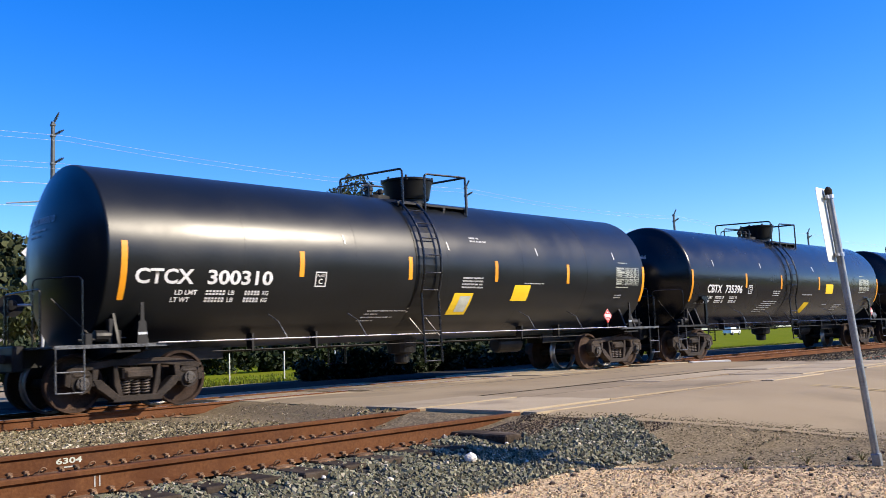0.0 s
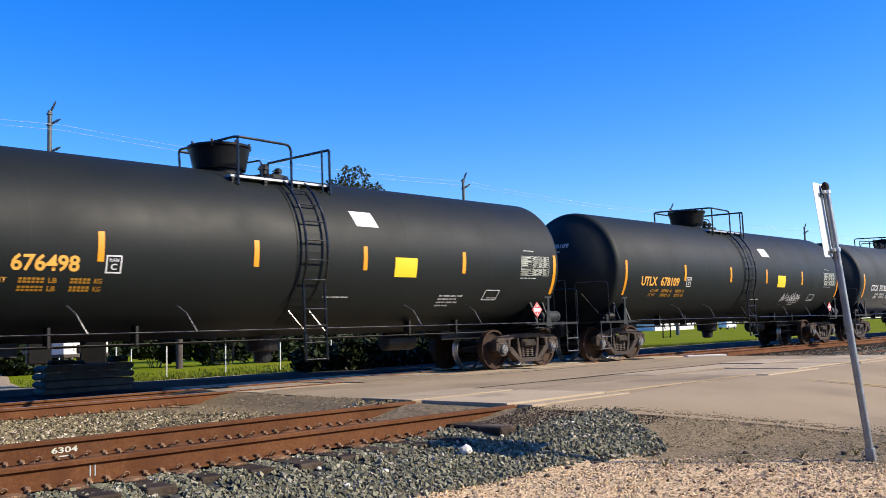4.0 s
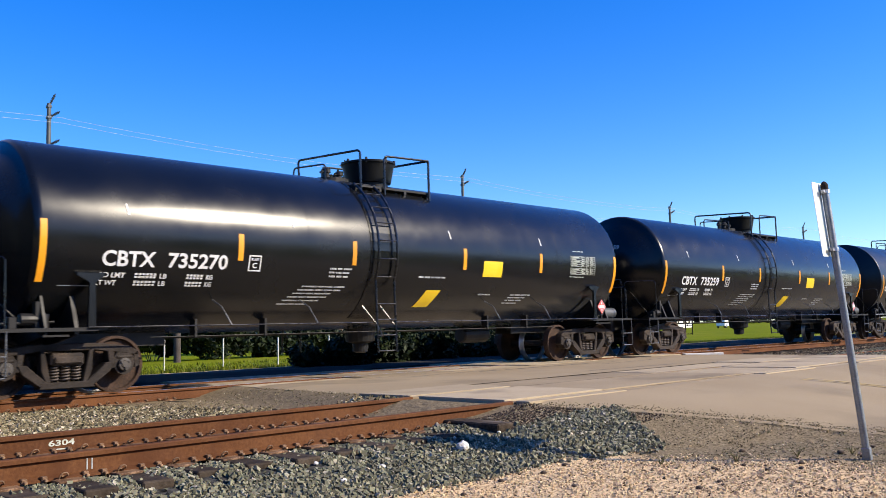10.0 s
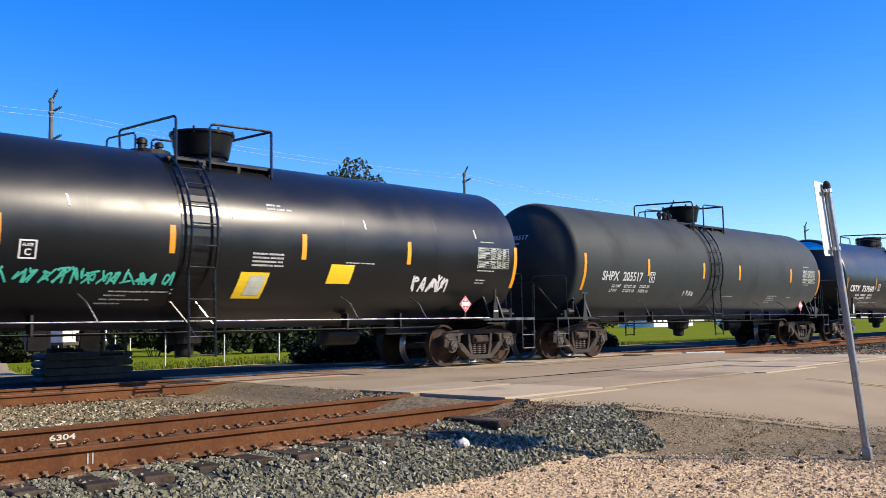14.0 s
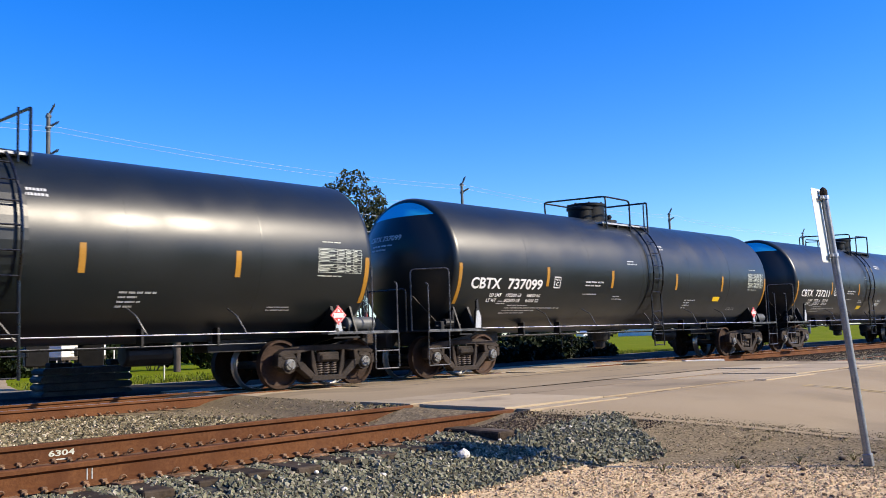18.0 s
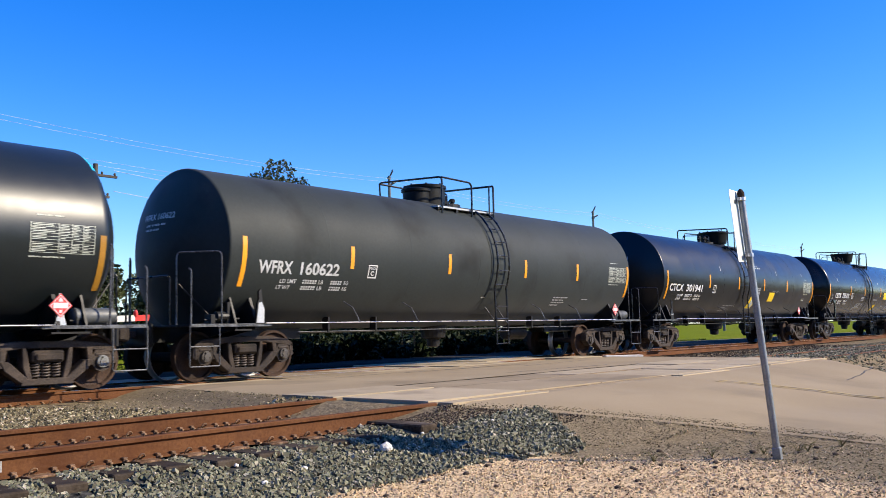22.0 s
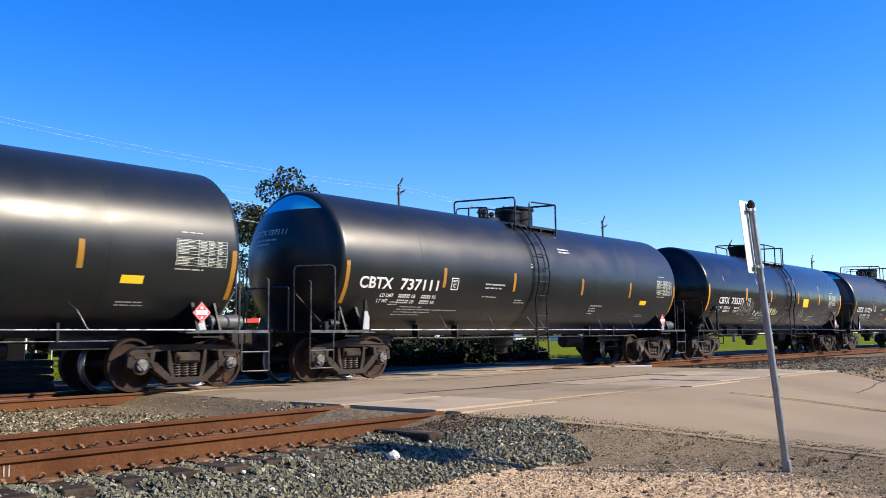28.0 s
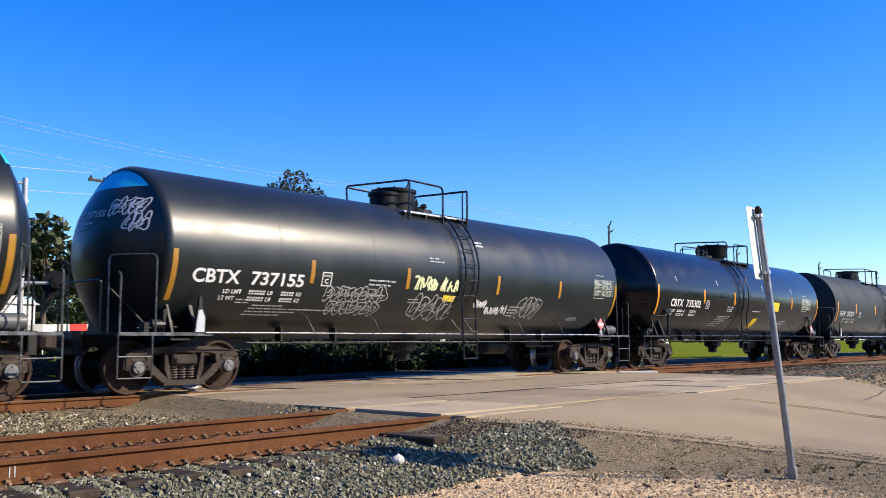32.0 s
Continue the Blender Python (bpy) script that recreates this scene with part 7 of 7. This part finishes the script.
def relay_cabinet(x, y, w, d, h, turn):
    c = thing("relay_cabinet", pose(x, y, -0.40, 0, 0, turn), "white metal relay cabinet beside the crossing", "relay cabinet")
    bm = bmesh.new()
    box(bm, -w / 2, w / 2, -d / 2, d / 2, 1.05, h, bevel=0.02)
    part("body", bm, M_WALLW, c)
    bm = bmesh.new()
    prism(bm, [(-w / 2 - 0.08, h), (w / 2 + 0.08, h), (0, h + 0.22)], "y", -d / 2 - 0.08, d / 2 + 0.08)
    part("roof", bm, M_WALLW, c)
    bm = bmesh.new()
    box(bm, -w * 0.3, w * 0.3, -d / 2 - 0.02, -d / 2, 1.15, h - 0.12, bevel=0.006)
    door = part("door", bm, M_WALLW, c)
    for k in (-0.12, 0.06):
        bm = bmesh.new()
        box(bm, k, k + 0.05, -d / 2 - 0.026, -d / 2 - 0.021, h * 0.7, h * 0.7 + 0.22)
        part("number_bar", bm, M_SIGNAL, door, "dark upright mark")
    bm = bmesh.new()
    for sx in (-1, 1):
        for sy in (-1, 1):
            box(bm, sx * (w / 2 - 0.12) - 0.06, sx * (w / 2 - 0.12) + 0.06, sy * (d / 2 - 0.12) - 0.06, sy * (d / 2 - 0.12) + 0.06, -0.1, 1.05)
    box(bm, -w / 2, w / 2, -d / 2, d / 2, 0.97, 1.048)
    part("stand", bm, M_WOODPOLE, c, "dark raised stand")


relay_cabinet(11.12, 25.6, 1.5, 1.2, 2.35, 15)


def house(x, y, w, d, h, turn, label):
    s = thing("house", pose(x, y, ground_z(x, y), 0, 0, turn), label, "house", "houses past the field")
    for y2 in (-d / 2, d / 2):
        bm = bmesh.new()
        box(bm, -w / 2, w / 2, y2 - 0.1, y2 + 0.1, -0.3, h)
        part("wall", bm, M_WALLW, s)
    for x2 in (-w / 2, w / 2):
        bm = bmesh.new()
        prism(bm, [(-d / 2 + 0.1, -0.3), (d / 2 - 0.1, -0.3), (d / 2 - 0.1, h), (0, h + d * 0.3), (-d / 2 + 0.1, h)], "x", x2 - 0.1, x2 + 0.1)
        part("gable_wall", bm, M_WALLW, s)
    for q in (-1, 1):
        bm = bmesh.new()
        pts = [(0, h + d * 0.32), (q * (d / 2 + 0.5), h - 0.15), (q * (d / 2 + 0.5), h - 0.0), (0, h + d * 0.32 + 0.16)]
        prism(bm, pts, "x", -w / 2 - 0.4, w / 2 + 0.4)
        part("roof", bm, M_ROOF, s)
    n = max(2, int(w / 3))
    for k in range(n):
        xx = -w / 2 + (k + 0.5) * w / n
        bm = bmesh.new()
        box(bm, xx - 0.5, xx + 0.5, -d / 2 - 0.13, -d / 2 - 0.1, 0.9, 2.1)
        fr = part("window", bm, M_WLINE, s, "framed window")
        bm = bmesh.new()
        box(bm, xx - 0.42, xx + 0.42, -d / 2 - 0.145, -d / 2 - 0.132, 0.98, 2.02)
        part("pane", bm, M_DARKGLASS, fr, "dark pane")
    return s


house(58, 165, 12, 8, 3.0, 10, "low white house with a grey shingle roof past the field")
house(128, 180, 16, 9, 3.2, -4, "low white building with a grey roof past the field")
house(215, 130, 22, 10, 3.6, 3, "long low white building far across the field")


def pickup(x, y, turn, van, label):
    c = thing("van" if van else "pickup_truck", pose(x, y, ground_z(x, y), 0, 0, turn), label, "van" if van else "pickup truck", "vehicles parked past the field")
    bm = bmesh.new()
    if van:
        pts = [(-2.6, 0.4), (2.5, 0.4), (2.6, 0.9), (2.3, 1.15), (1.7, 1.95), (1.4, 2.1), (-2.5, 2.1), (-2.6, 1.9)]
    else:
        pts = [(-2.7, 0.45), (2.6, 0.45), (2.7, 0.7), (2.6, 1.05), (1.35, 1.12), (0.75, 1.75), (-0.6, 1.78), (-0.75, 1.1), (-2.7, 1.1)]
    prism(bm, pts, "y", -0.92, 0.92)
    bmesh.ops.bevel(bm, geom=bm.edges[:], offset=0.05, segments=2, affect="EDGES")
    smooth_by_angle(part("body", bm, M_CARW, c), 40)
    for q in (-1, 1):
        bm = bmesh.new()
        g = [(1.25, 1.15), (0.7, 1.66), (-0.5, 1.68), (-0.62, 1.15)] if not van else [(1.9, 1.25), (1.5, 1.85), (0.3, 1.85), (0.3, 1.25)]
        prism(bm, g, "y", *sorted((q * 0.915, q * 0.93)))
        part("side_window", bm, M_DARKGLASS, c)
    for x2 in (-1.7, 1.7):
        for q in (-1, 1):
            bm = bmesh.new()
            lathe(bm, [(-0.12, 0.05), (-0.12, 0.3), (-0.09, 0.38), (0.09, 0.38), (0.12, 0.3), (0.12, 0.05)], "y", (x2, q * 0.86, 0.38), 18)
            w = part("wheel", bm, M_TYRE, c)
            bm = bmesh.new()
            lathe(bm, [(-0.01, 0.02), (0.0, 0.2), (0.01, 0.2)], "y", (x2, q * 0.985, 0.38), 12)
            part("hubcap", bm, M_GALV, w, "steel hubcap")
    return c


pickup(163, 116, 10, False, "white pickup truck parked past the field")
pickup(118, 161, 170, True, "white van parked past the field")
pickup(127, 160, 175, False, "white pickup truck parked beside the van")
pickup(178, 91, 5, True, "white van parked far across the field")
pickup(45, 122, 0, False, "white pickup truck parked by the house")


def field_post(x, y, h):
    bm = bmesh.new()
    tube(bm, [(0, 0, -0.3), (0.01, 0, h)], 0.024, 8)
    p = part("marker_post", bm, M_WLINE)
    p.location = (x, y, ground_z(x, y))
    tagged(p, "slim white post standing in the grass", "post", "white posts in the grass")


for x, y, h in ((12.9, 26.6, 1.05), (14.9, 27.2, 1.05), (15.6, 31.0, 1.0), (17.0, 40.5, 1.0), (17.6, 28.0, 1.05), (20.5, 28.8, 1.05), (23.6, 29.6, 1.05)):
    field_post(x, y, h)

cars = build_train()


# the train's small gains and losses against a steady speed: seconds, metres
UNEVEN = ((0.0, -0.09), (1.0, 0.03), (2.0, 0.04), (5.0, 0.05), (6.0, -0.09), (7.0, 0.03), (8.0, -0.02), (10.0, 0.03), (12.0, -0.03), (13.0, 0.01), (14.5, 0.10), (16.0, 0.19), (17.0, -0.19), (18.0, -0.17), (19.0, -0.04), (21.0, 0.01), (23.0, 0.08), (24.0, -0.03), (27.0, 0.03), (28.0, 0.05), (29.0, 0.0), (30.0, -0.13), (31.0, -0.02), (32.0, 0.03))


def motions():
    """The train rolls from +x to -x at a steady speed, and its wheels turn while it passes."""
    total = 32.0
    turn = math.degrees(SPEED / 0.457)
    for i, car in enumerate(cars):
        x0 = car.location.x
        walk(car, [(t, pose(x0 - SPEED * t + d, TRACK_Y, 0)) for t, d in UNEVEN])
        axles = [o for o in car.children if o.name.startswith("wheelset")]
        for ax in axles:
            x = ax.location.x
            begin = max(0.0, (x0 + x - 62.0) / SPEED)
            end = min(total, (x0 + x - 1.0) / SPEED)
            n = 0
            rows = []
            k0, k1 = math.floor(begin * FPS), math.ceil(end * FPS)
            if k0 > 0:
                rows.append((0.0, pose(x, 0, 0.457)))
            if end > begin:
                for k in range(k0, min(k1, int(total * FPS)) + 1):
                    rows.append((k / FPS, pose(x, 0, 0.457, 0, -turn * (k - k0) / FPS, 0)))
            if not rows or rows[-1][0] < total:
                rows.append((total, rows[-1][1] if rows else pose(x, 0, 0.457)))
            if len(rows) == 1:
                rows.insert(0, (0.0, rows[0][1]))
            walk(ax, rows)


motions()
